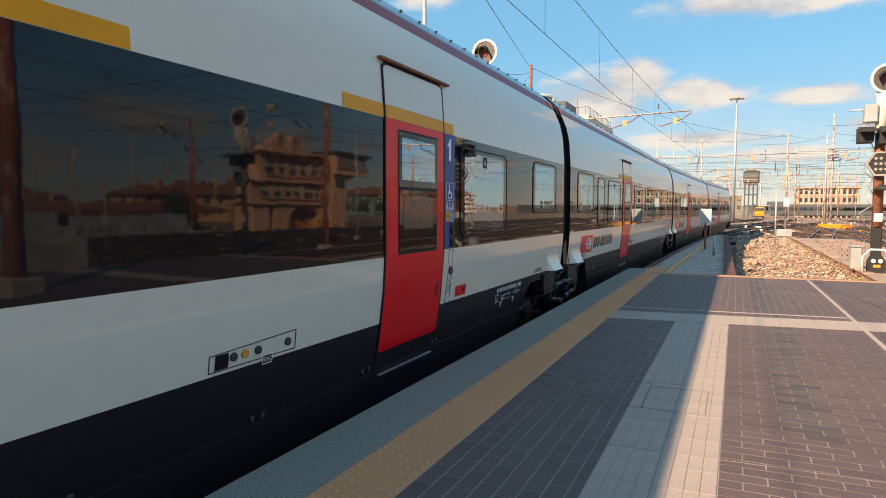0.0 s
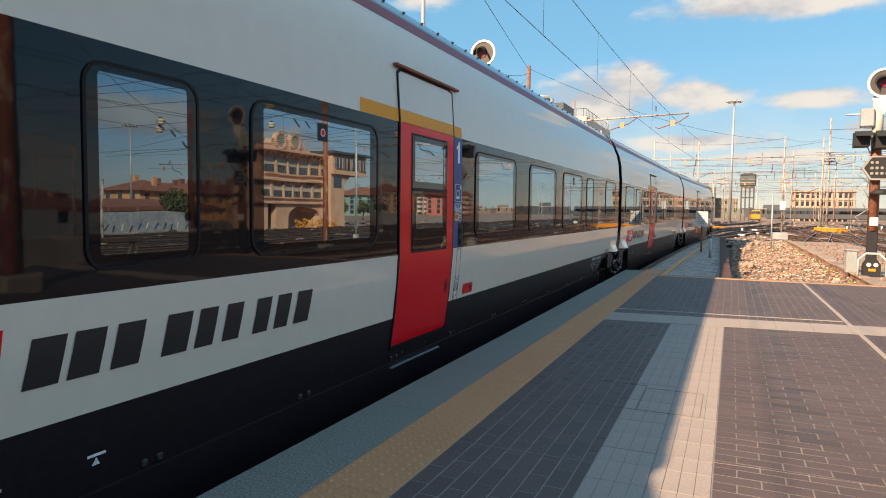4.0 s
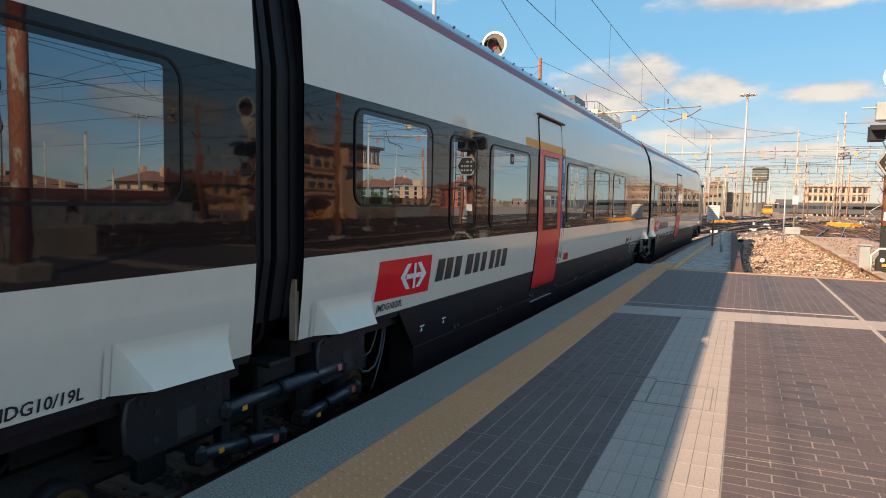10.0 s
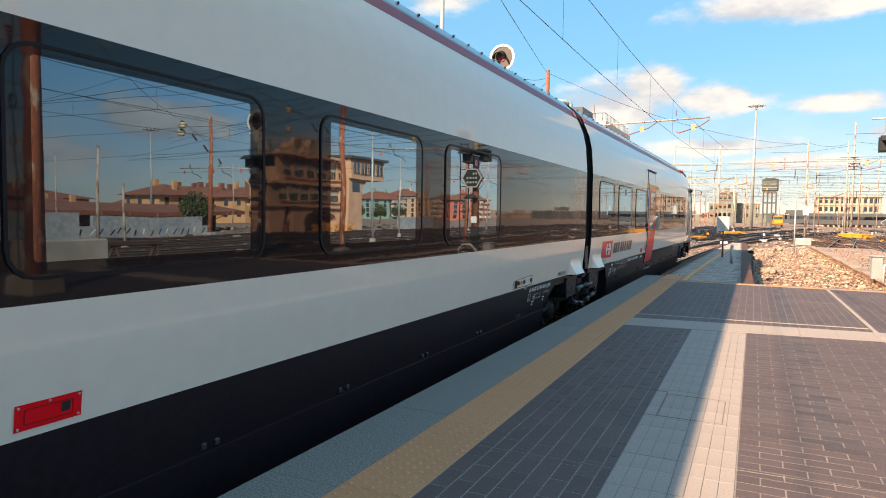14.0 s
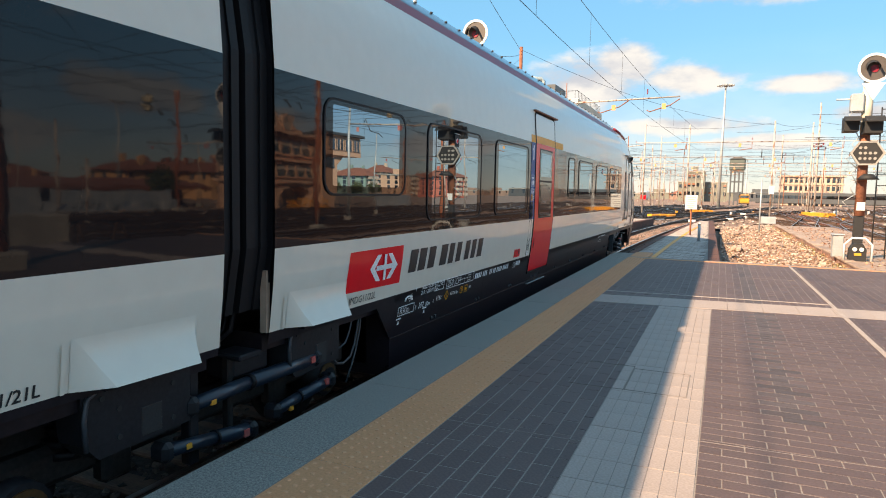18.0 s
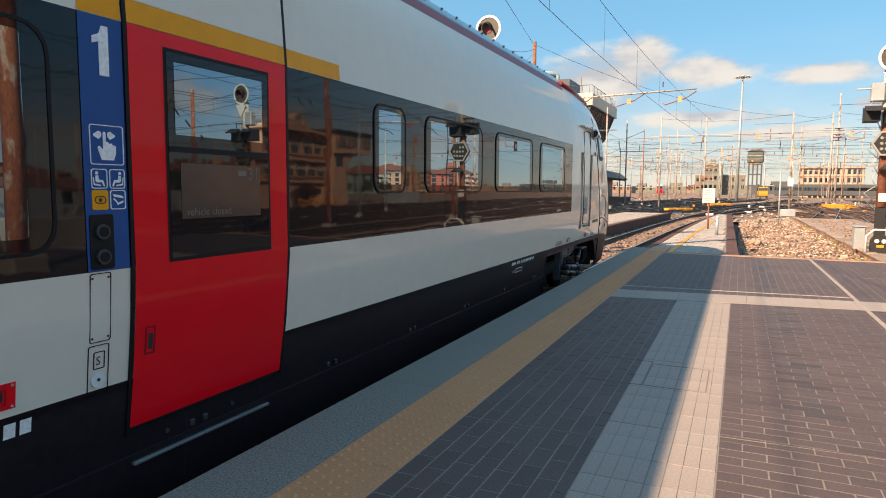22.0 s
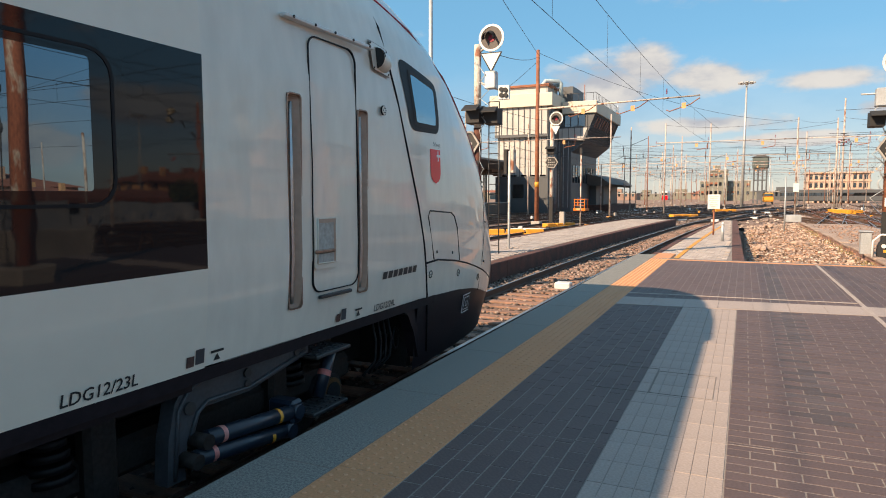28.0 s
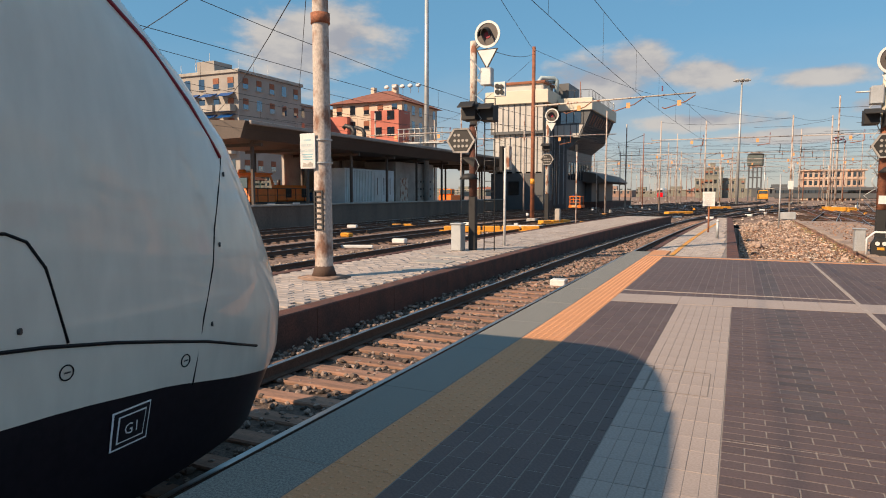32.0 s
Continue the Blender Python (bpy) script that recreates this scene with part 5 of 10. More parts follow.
def mid_car(y0, y1, wins, doors, label, extra, kit, markings=True, code=None):
    """A middle car between two joints; all lengths are those of the standing plan."""
    c = car_at(y0, label)
    o = y0
    a, b = 0.24, y1 - y0 - 0.24
    shell(c, a, b, roof_kit=kit)
    skirts(c, [(a + 1.82, b - 2.16)])
    part("skirt_corner", plate([(a + 1.42, 0.48), (a + 1.82, 0.48), (a + 1.82, 0.06)], 0.0, 0.02), M["skirt"], c)
    part("skirt_corner", plate([(b - 2.16, 0.48), (b - 1.52, 0.48), (b - 2.16, 0.10)], 0.0, 0.02), M["skirt"], c)
    for side in (1, -1):
        part("sill", skin(a, a + 1.42, 0.43, 0.48, -0.003, (side,)), M["skirt"], c)
        part("sill", skin(b - 1.52, b, 0.43, 0.48, -0.003, (side,)), M["skirt"], c)
    gangway_end(c, a, -1)
    gangway_end(c, b, 1)
    fairing(c, a + 0.13, a + 0.93)
    hanging_cables(c, a)
    fairing(c, b - 1.03, b - 0.20)
    bogie(c, b + 0.24)
    for w in wins:
        window(c, w[0] - o, w[1] - o, 1.40 if len(w) > 2 else 1.15, 2.16 if len(w) > 2 else 2.13)
    for d in doors:
        door(c, d[0] - o, d[1] - o, "28" if d[0] < 6 else "")
    if markings:
        e = b - (3.22 if y1 == G0 else 2.96)
        bars(e, 0.390, [0.022, 0.022, -0.012, 0.022, 0.022, 0.022, -0.012, 0.022, 0.022, -0.01, 0.022, 0.022, -0.01, 0.022, -0.01, 0.022, 0.022, 0.022, -0.01, 0.022, 0.022, 0.022, 0.008, 0.022], 0.052, M["letter_white"], c, "number_bar", 0.014, 0.006)
        side_text("CH", 0.068, e + 0.775, 0.387, M["letter_white"], c)
        bars(e + 0.88, 0.387, [0.03, 0.03, 0.03], 0.052, M["letter_white"], c, "brand_bar", 0.014)
        side_text("17.50 m", 0.072, e + 0.73, 0.297, M["letter_white"], c)
        for q in (0.675, 0.985):
            bars(e + q, 0.318, [0.03], 0.008, M["letter_white"], c, "marking_bar", 0)
        bars(e + 0.775, 0.372, [0.075], 0.006, M["letter_white"], c, "marking_bar", 0)
        for q in (1.95, 2.45):
            wheel_triangle(c, a + q, 0.20)
        side_text("REV", 0.048, e + 0.225, 0.285, M["letter_white"], c)
        part("marking_frame", band_ring([(e + 0.21, 0.272), (e + 0.54, 0.272), (e + 0.54, 0.335), (e + 0.21, 0.335)], [(e + 0.215, 0.277), (e + 0.535, 0.277), (e + 0.535, 0.33), (e + 0.215, 0.33)], 0.004, 0.002), M["letter_white"], c)
        part("marking_frame", band_ring([(e - 0.02, 0.265), (e + 0.08, 0.265), (e + 0.08, 0.365), (e - 0.02, 0.365)], [(e - 0.015, 0.27), (e + 0.075, 0.27), (e + 0.075, 0.36), (e - 0.015, 0.36)], 0.004, 0.002), M["letter_white"], c)
        side_text("J", 0.07, e + 0.012, 0.285, M["letter_white"], c)
        wheel_triangle(c, e + 0.21, 0.19)
        wheel_triangle(c, e + 0.71, 0.20)
    for yy, zz, mark in ((b - 0.13, 0.545, "JLDG9/17L"), (a + 0.10, 0.545, "JLDG9/18L")):
        if code and mark in code:
            lab = part("lifting_label", plate([(yy - 0.04, zz - 0.045), (yy + 0.04, zz - 0.045), (yy + 0.04, zz + 0.045), (yy - 0.04, zz + 0.045)], 0.004, 0.002), M["tar"], c, "small black lifting-point label")
            part("label_sign", plate([(yy - 0.022, zz - 0.008), (yy + 0.022, zz - 0.002), (yy + 0.022, zz + 0.010), (yy - 0.022, zz + 0.004)], 0.006, 0.001), M["letter_white"], lab)
    if code:
        side_text(code[0], 0.085, b - 1.58, 0.505, M["letter_black"], c, "car_code", 0.08, bold=0.0015)
        side_text(code[1], 0.084, a + 1.02, 0.52, M["letter_black"], c, "car_code", 0.08, bold=0.0015)
    extra(c, o)
    return c


G0, G1, G2 = 11.27, 29.12, 46.52


def extra0(c, o):
    yellow_run(c, 1.2 - o, 2.30 - o)
    yellow_run(c, 4.17 - o, 4.79 - o)
    yellow_run(c, 6.01 - o, 6.26 - o)
    info_strip(c, 6.03 - o, 6.28 - o, "wheelchair")
    red_label(c, 6.40 - o)
    wc_panel(c, 2.81 - o, 3.62 - o)


def extra1(c, o):
    logo(c, 12.41 - o, 13.53 - o, 13.60 - o)
    yellow_run(c, 16.26 - o, 16.90 - o)
    yellow_run(c, 18.12 - o, 18.34 - o)
    info_strip(c, 18.13 - o, 18.35 - o)
    red_label(c, 18.5 - o)


def extra2(c, o):
    logo(c, 30.33 - o, 31.40 - o, 31.50 - o)
    yellow_run(c, 34.15 - o, 34.76 - o)
    yellow_run(c, 36.01 - o, 36.24 - o)
    info_strip(c, 36.02 - o, 36.24 - o)
    red_label(c, 36.42 - o)
    wc_panel(c, 42.6 - o, 43.36 - o)


KIT = [(2.0, 5.5, 0.05, 0.6), (7.0, 10.5, 0.04, 0.6), (12.0, 15.2, 0.05, 0.6)]
WIN0 = [(6.44, 7.98), (9.16, 10.48, 1)]
WIN1 = [(12.06, 13.46, 1), (13.86, 14.56), (14.98, 16.53), (18.75, 20.27), (20.90, 22.43), (22.92, 24.45), (24.90, 25.58), (27.0, 28.31, 1)]
WIN2 = [(29.97, 31.32, 1), (31.72, 32.43), (32.83, 34.35), (36.37, 37.90), (38.46, 39.98), (40.45, 41.97)]
CARS = [
    mid_car(-24.2, -6.5, [], [], "trailing grey-white train car with black window band", lambda c, o: None, KIT, False),
    mid_car(-6.5, G0, WIN0, [(4.81, 5.99)], "grey-white train car with closed red door and wheelchair sign", extra0, KIT, True, ("JLDG9/17L", "JLDG9/16L")),
    mid_car(G0, G1, WIN1, [(16.92, 18.10)], "grey-white train car with red door and eight windows", extra1, KIT, True, ("JMDG10/19L", "JLDG9/18L")),
    mid_car(G1, G2, WIN2, [(34.78, 35.99)], "grey-white train car with red door and red logo plate", extra2, KIT, True, ("JMDG11/21L", "JMDG10/20L")),
]


def window_label(car, y):
    lb = part("window_label", plate([(y, 1.935), (y + 0.12, 1.935), (y + 0.12, 2.06), (y, 2.06)], 0.006, 0.001), M["tar"], car, "small dark emergency label")
    part("label_ring", plate(rounded(y + 0.06, 1.995, 0.058, 0.058, 0.028), 0.0075, 0.001), M["letter_white"], lb)
    part("label_dot", plate(rounded(y + 0.06, 1.995, 0.044, 0.044, 0.021), 0.0085, 0.001), M["red"], lb)
    side_text("EMERGENCY ACCESS", 0.017, y - 0.02, 2.068, M["letter_white"], lb, "label_text", out=0.007)


for car, base_y, spots in ((CARS[1], -6.5, (7.12,)), (CARS[2], G0, (15.68, 23.65)), (CARS[3], G1, (33.53, 41.15))):
    for y in spots:
        window_label(car, y - base_y)

# driving car
cab = car_at(G2, "rounded grey-white driving car of the train with dark side window")
O = G2


def nose_front(z):
    """How far ahead the nose reaches on its middle line at a height."""
    pts = [(-0.25, 68.03), (0.25, 68.36), (0.6, 68.37), (1.0, 68.2), (1.4, 68.01), (1.8, 67.77), (2.2, 67.37), (2.6, 66.9), (3.0, 66.4), (3.3, 65.8), (3.5, 64.7), (3.6, 63.6), (3.68, 62.9)]
    for (z0, a), (z1, b) in zip(pts, pts[1:]):
        if z <= z1:
            return a + (b - a) * max(0, z - z0) / (z1 - z0) - O
    return pts[-1][1] - O


NOSE_Y, NOSE_CUT = 60.46 - O, 62.27 - O     # where the taper begins, and where the nose skin does


def nose_point(z, u, out=0.0):
    """u from 0 on the near side to 1 on the middle line."""
    w, reach = side_x(z) + out, max(nose_front(z), NOSE_CUT + 0.3) + out - NOSE_Y
    a = u * math.pi / 2
    p = 2 / 4.32
    return w * math.cos(a) ** p, NOSE_Y + reach * math.sin(a) ** p, z


def nose_skin(low, high, out=0.0, both=True, nz=14, nu=26, cut=NOSE_CUT):
    """The skin between two heights, which may change along u."""
    mb = MB()
    for s in ((1, -1) if both else (1,)):
        def fn(i, j):
            q = j / (nu - 1)
            z0, z1 = (low(q) if callable(low) else low), (high(q) if callable(high) else high)
            z = z0 + (z1 - z0) * i / (nz - 1)
            reach = max(nose_front(z), NOSE_CUT + 0.3) - NOSE_Y
            start = math.asin(min(1.0, (cut - NOSE_Y) / reach) ** (4.32 / 2)) * 2 / math.pi
            x, y, z = nose_point(z, start + (1 - start) * q, out)
            return s * x, y, z
        mb.grid(fn, nz, nu, True)
    return mb


def hem(q):
    """Lower edge of the white on the nose: it dips at the front."""
    start = math.asin(((NOSE_CUT - NOSE_Y) / 7.85) ** (4.32 / 2)) * 2 / math.pi
    y = nose_point(0.4, start + (1 - start) * q)[1] + O
    pts = [(62.0, 0.49), (65.0, 0.475), (65.5, 0.455), (66.05, 0.43), (66.7, 0.36), (67.3, 0.24), (67.9, 0.14), (68.5, 0.10)]
    for (a0, b0), (a1, b1) in zip(pts, pts[1:]):
        if y <= a1:
            return b0 + (b1 - b0) * max(0, y - a0) / (a1 - a0)
    return 0.10


a = 0.24
shell(cab, a, NOSE_CUT, roof_kit=[(3.0, 6.5, 0.05, 0.6), (7.6, 9.4, 0.05, 0.6)])
part("nose", nose_skin(hem, 3.36, nz=64, nu=40), M["nose_white"], cab, "smooth rounded grey-white nose")
part("nose_base", nose_skin(-0.22, 0.47, nz=8, cut=65.02 - O, out=-0.004), M["skirt"], cab, "black lower nose apron")
# added dark backing that blocks the sunlit track behind the hoses
part("bulkhead", MB().box(-1.25, 1.22, 65.02 - O, 65.1 - O, -0.2, 0.46), M["bogie"], cab)
part("underframe", MB().box(-1.1, 0.70, 60.0 - O, 65.6 - O, -0.15, 0.46), M["bogie"], cab)
part("nose_step", MB().prism([(64.62 - O, 0.47), (65.06 - O, 0.47), (65.06 - O, -0.1), (64.98 - O, 0.15), (64.86 - O, 0.34)], 0, 1.22, 1.33), M["skirt"], cab)
part("nose_roof", nose_skin(3.36, 3.68, nz=10), M["roof"], cab)
gangway_end(cab, a, -1)
fairing(cab, a + 0.13, a + 0.93)
hanging_cables(cab, a)
bogie(cab, 62.55 - O, False)
skirts(cab, [(a + 1.82, 60.9 - O)])
part("skirt_corner", plate([(a + 1.42, 0.48), (a + 1.82, 0.48), (a + 1.82, 0.06)], 0.0, 0.02), M["skirt"], cab)
part("sill", skin(a, 65.3 - O, 0.40, 0.48, 0, (1, -1)), M["skirt"], cab)
for w in ((47.32, 48.65, 1), (49.13, 50.68), (51.20, 52.73), (55.43, 55.98, 1), (56.37, 57.86, 1), (58.30, 59.84, 1), (60.22, 61.71, 1)):
    window(cab, w[0] - O, w[1] - O, 1.40 if len(w) > 2 else 1.15, 2.13)
window_label(cab, 49.83 - O)
window_label(cab, 59.0 - O)
door(cab, 53.12 - O, 54.31 - O, "31", True)
yellow_run(cab, 52.87 - O, 53.095 - O)
yellow_run(cab, 54.335 - O, 54.95 - O)
info_strip(cab, 52.87 - O, 53.095 - O, "finger", True)
red_label(cab, 52.24 - O)
logo(cab, 47.67 - O, 48.70 - O, 48.82 - O)
side_text("JMDG11/22L", 0.084, 47.75 - O, 0.512, M["letter_black"], cab, "car_code", 0.08, bold=0.0)
side_text("LDG12/23L", 0.088, 61.40 - O, 0.505, M["letter_black"], cab, "car_code", 0.1, bold=0.001)
for txt, sz, yy, zz in (("R90m", 0.088, 48.725, 0.270), ("202.", 0.088, 49.135, 0.262), ("00m", 0.068, 49.305, 0.262), ("416t", 0.082, 49.567, 0.277), ("250", 0.115, 49.845, 0.391), ("CH", 0.115, 50.072, 0.391),
                        ("LBT", 0.05, 49.510, 0.448), ("GBT", 0.05, 49.632, 0.448), ("NBS", 0.05, 49.510, 0.401), ("257t / 280kN", 0.056, 49.160, 0.402), ("(456t,12x38t)", 0.056, 49.165, 0.455),
                        ("KE-R-E-Mg", 0.050, 49.966, 0.285), ("D", 0.055, 50.284, 0.285), ("(P)", 0.055, 50.545, 0.285), ("P", 0.055, 49.025, 0.457), ("R", 0.05, 49.843, 0.282)):
    side_text(txt, sz, yy - O, zz, M["yellow"] if txt in "DR" else M["letter_white"], cab)


def line_frame(y0, y1, z0, z1, w, material, parent):
    return part("marking_frame", band_ring([(y0 - O, z0), (y1 - O, z0), (y1 - O, z1), (y0 - O, z1)], [(y0 + w - O, z0 + w), (y1 - w - O, z0 + w), (y1 - w - O, z1 - w), (y0 + w - O, z1 - w)], 0.004, 0.002), material, parent)


def bar(y0, y1, z0, z1, material, parent, name="marking_bar"):
    return part(name, plate([(y0 - O, z0), (y1 - O, z0), (y1 - O, z1), (y0 - O, z1)], 0.004, 0.002), material, parent)


W_ = M["letter_white"]
fr = line_frame(49.817, 50.660, 0.374, 0.488, 0.006, W_, cab)
for y0 in (50.055, 50.245, 50.360, 50.460):
    bar(y0, y0 + 0.005, 0.38, 0.482, W_, fr)
bar(50.250, 50.460, 0.429, 0.434, W_, fr)
for k in range(3):
    bar(50.485, 50.560, 0.392 + 0.031 * k, 0.406 + 0.031 * k, M["grey_steel"], fr)
fr = line_frame(49.496, 49.742, 0.392, 0.494, 0.005, W_, cab)
bar(49.500, 49.738, 0.441, 0.445, W_, fr)
bar(49.617, 49.621, 0.396, 0.49, W_, fr)
line_frame(48.691, 49.032, 0.253, 0.345, 0.007, W_, cab)
line_frame(50.405, 50.490, 0.262, 0.345, 0.006, M["yellow"], cab)
bar(50.425, 50.470, 0.285, 0.315, M["yellow"], cab)
part("marking_frame", band_ring([(49.860 - O, 0.245), (49.920 - O, 0.30), (49.860 - O, 0.355), (49.800 - O, 0.30)], [(49.860 - O, 0.254), (49.910 - O, 0.30), (49.860 - O, 0.346), (49.810 - O, 0.30)], 0.004, 0.002), M["yellow"], cab)
part("marking_disc", band_ring(rounded(50.302 - O, 0.304, 0.085, 0.085, 0.042), rounded(50.302 - O, 0.304, 0.073, 0.073, 0.036), 0.004, 0.002), M["yellow"], cab)
for y0, y1 in ((49.068, 49.090), (49.491, 49.513)):
    bar(y0, y1, 0.283, 0.290, W_, cab)
    bar(*((y0, y0 + 0.007) if y0 < 49.2 else (y1 - 0.007, y1)), 0.262, 0.312, W_, cab)
part("marking_arc", MB().path([(side_x(0.4) + 0.006, 48.805 + 0.075 * (1 - math.cos(a * 0.35)) - O, 0.385 + 0.042 * math.sin(a * 0.35)) for a in range(10)], 0.008, 6), W_, cab)
for a in (0.2, 1.25, 2.3):
    part("marking_star", plate([(48.925 + 0.05 * math.cos(a) + 0.006 * math.sin(a) - O, 0.41 + 0.04 * math.sin(a) - 0.006 * math.cos(a)), (48.925 - 0.05 * math.cos(a) + 0.006 * math.sin(a) - O, 0.41 - 0.04 * math.sin(a) - 0.006 * math.cos(a)),
                                (48.925 - 0.05 * math.cos(a) - 0.006 * math.sin(a) - O, 0.41 - 0.04 * math.sin(a) + 0.006 * math.cos(a)), (48.925 + 0.05 * math.cos(a) - 0.006 * math.sin(a) - O, 0.41 + 0.04 * math.sin(a) + 0.006 * math.cos(a))], 0.004 + 0.001 * a, 0.001), W_, cab)
wheel_triangle(cab, 49.294 - O, 0.195)
wheel_triangle(cab, 48.720 - O, 0.175)
bars(50.705 - O, 0.383, [0.045, 0.045, 0.04, 0.035, -0.02, 0.035, 0.035, 0.035, -0.06, 0.035, 0.035, -0.015, 0.035, 0.035, -0.015, 0.035, 0.035, 0.035, 0.035, -0.015, 0.035, 0.035, 0.035, 0.015, 0.035], 0.066, W_, cab, "number_bar", 0.021, 0.010)
side_text("CH", 0.092, 52.275 - O, 0.383, W_, cab)
bar(52.275, 52.395, 0.366, 0.372, W_, cab)
bars(59.16 - O, 0.405, [0.03, 0.03, 0.03, 0.025, -0.03, 0.03, 0.03, 0.03, -0.04, 0.025, 0.025, -0.015, 0.025, 0.025, -0.015, 0.025, 0.025, 0.025, 0.025, -0.015, 0.025, 0.025, 0.025, -0.02, 0.05], 0.042, W_, cab, "number_bar", 0.014)
line_frame(59.36, 59.66, 0.29, 0.345, 0.006, W_, cab)
bars(59.24 - O, 0.30, [0.03, 0.03], 0.03, M["grey_steel"], cab, "marking_bar", 0.014)
bars(52.425 - O, 0.383, [0.05, 0.05, 0.05], 0.066, W_, cab, "brand_bar", 0.018)
for yy in (62.36, 63.88):
    part("jacking_mark", plate([(yy - 0.05 - O, 0.555), (yy + 0.05 - O, 0.555), (yy + 0.05 - O, 0.57), (yy - 0.05 - O, 0.57)], 0.004, 0.002), M["letter_black"], cab)
    part("jacking_mark", plate([(yy - 0.025 - O, 0.51), (yy + 0.025 - O, 0.51), (yy - O, 0.548)], 0.004, 0.002), M["letter_black"], cab)

# cab side: grab rails, driver's door, window, crest
o_, i_ = rounded(63.54 - O, 1.66, 0.60, 1.78, 0.10, 8), rounded(63.54 - O, 1.66, 0.586, 1.766, 0.094, 8)
p = part("cab_door", band_ring(o_, i_, 0.004, 0.006), M["rubber"], cab)
part("door_handle", MB().box(side_x(1.1) + 0.006, side_x(1.1) + 0.03, 63.25 - O, 63.48 - O, 1.05, 1.08, 0.008), M["bronze"], p)
part("threshold", MB().box(side_x(0.75), side_x(0.75) + 0.03, 63.32 - O, 63.72 - O, 0.725, 0.75, 0.005), M["dark_steel"], p)
rail_ob = part("drip_rail", MB().box(side_x(2.62), side_x(2.62) + 0.05, 62.97 - O, 64.06 - O, 2.595, 2.62, 0.004), M["white_enamel"], cab)
for k in range(5):
    part("bolt", MB().tube((side_x(2.6) + 0.045, 63.05 + 0.235 * k - O, 2.608), (side_x(2.6) + 0.056, 63.05 + 0.235 * k - O, 2.608), 0.010, n=6), M["tar"], rail_ob)


def on_nose(y, z, out=0.0):
    """The point of the nose's near side at y and z."""
    lo, hi = 0.0, 1.0
    for _ in range(30):
        mid = (lo + hi) / 2
        if nose_point(z, mid)[1] < y:
            lo = mid
        else:
            hi = mid
    x, yy, zz = nose_point(z, lo, out)
    return x, yy, zz


def nose_plate(outline, out, dens=5, soft_=0.0):
    """A sheet with this outline (y, z; four corners, rounded by soft_) laid on the nose."""
    (a0, b0), (a1, b1), (a2, b2), (a3, b3) = outline
    mb = MB()

    def fn(i, j):
        u, v = i / dens, j / dens
        p, q = 2 * u - 1, 2 * v - 1
        u, v = 0.5 + 0.5 * p * (1 - soft_ * q ** 10), 0.5 + 0.5 * q * (1 - soft_ * p ** 10)
        y = (a0 * (1 - u) + a1 * u) * (1 - v) + (a3 * (1 - u) + a2 * u) * v
        z = (b0 * (1 - u) + b1 * u) * (1 - v) + (b3 * (1 - u) + b2 * u) * v
        return on_nose(y - O, z, out)
    return mb.grid(fn, dens + 1, dens + 1, True)


def nose_line(pts, r, out=0.0):
    return MB().path([on_nose(y - O, z, out) for y, z in pts], r, 6)


edge_ = rounded(63.54, 1.66, 0.59, 1.77, 0.10, 8)
part("door_joint", nose_line([q for k in range(len(edge_)) for q in (edge_[k], ((edge_[k][0] + edge_[(k + 1) % len(edge_)][0]) / 2, (edge_[k][1] + edge_[(k + 1) % len(edge_)][1]) / 2))] + [edge_[0]], 0.0045, 0.009), M["rubber"], cab)
hr = part("handle_recess", nose_plate([(63.24, 0.94), (63.53, 0.94), (63.53, 1.33), (63.24, 1.33)], 0.016, 10, 0.06), M["white_paint"], cab)
# recess shade in colour: duller back, brown strips at right and top
part("handle_back", nose_plate([(63.275, 0.98), (63.495, 0.98), (63.495, 1.295), (63.275, 1.295)], 0.020, 10, 0.05), M["concrete"], hr, "back plate toned duller as recess shade")
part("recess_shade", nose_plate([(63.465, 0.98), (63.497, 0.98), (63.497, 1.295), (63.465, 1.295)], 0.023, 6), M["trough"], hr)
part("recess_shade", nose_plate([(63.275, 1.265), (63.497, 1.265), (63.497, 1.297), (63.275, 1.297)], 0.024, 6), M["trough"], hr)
part("recess_rim", nose_line([(63.275, 0.98), (63.495, 0.98), (63.495, 1.295), (63.275, 1.295), (63.275, 0.98)], 0.006, 0.022), M["white_paint"], hr)


def cut_opening(name, y0, y1, z0, z1):
    """Cuts a hole through the near side of the cab's skin of that name."""
    for ob in cab.children:
        if ob.name.split(".")[0] != name:
            continue
        bm = bmesh.new()
        bm.from_mesh(ob.data)
        for co, no in (((0, y0, 0), (0, 1, 0)), ((0, y1, 0), (0, 1, 0)), ((0, 0, z0), (0, 0, 1)), ((0, 0, z1), (0, 0, 1))):
            near = []
            for f in bm.faces:
                c = f.calc_center_median()
                if c.x > 0.5 and z0 - 0.12 < c.z < z1 + 0.12 and (no[1] or y0 < c.y < y1):
                    near.append(f)
            edges = list({e for f in near for e in f.edges})
            verts = list({v for f in near for v in f.verts})
            bmesh.ops.bisect_plane(bm, geom=verts + edges + near, plane_co=co, plane_no=no)
        gone = [f for f in bm.faces if f.calc_center_median().x > 0.5 and y0 < f.calc_center_median().y < y1 and z0 < f.calc_center_median().z < z1]
        bmesh.ops.delete(bm, geom=gone, context="FACES")
        bm.to_mesh(ob.data)
        bm.free()


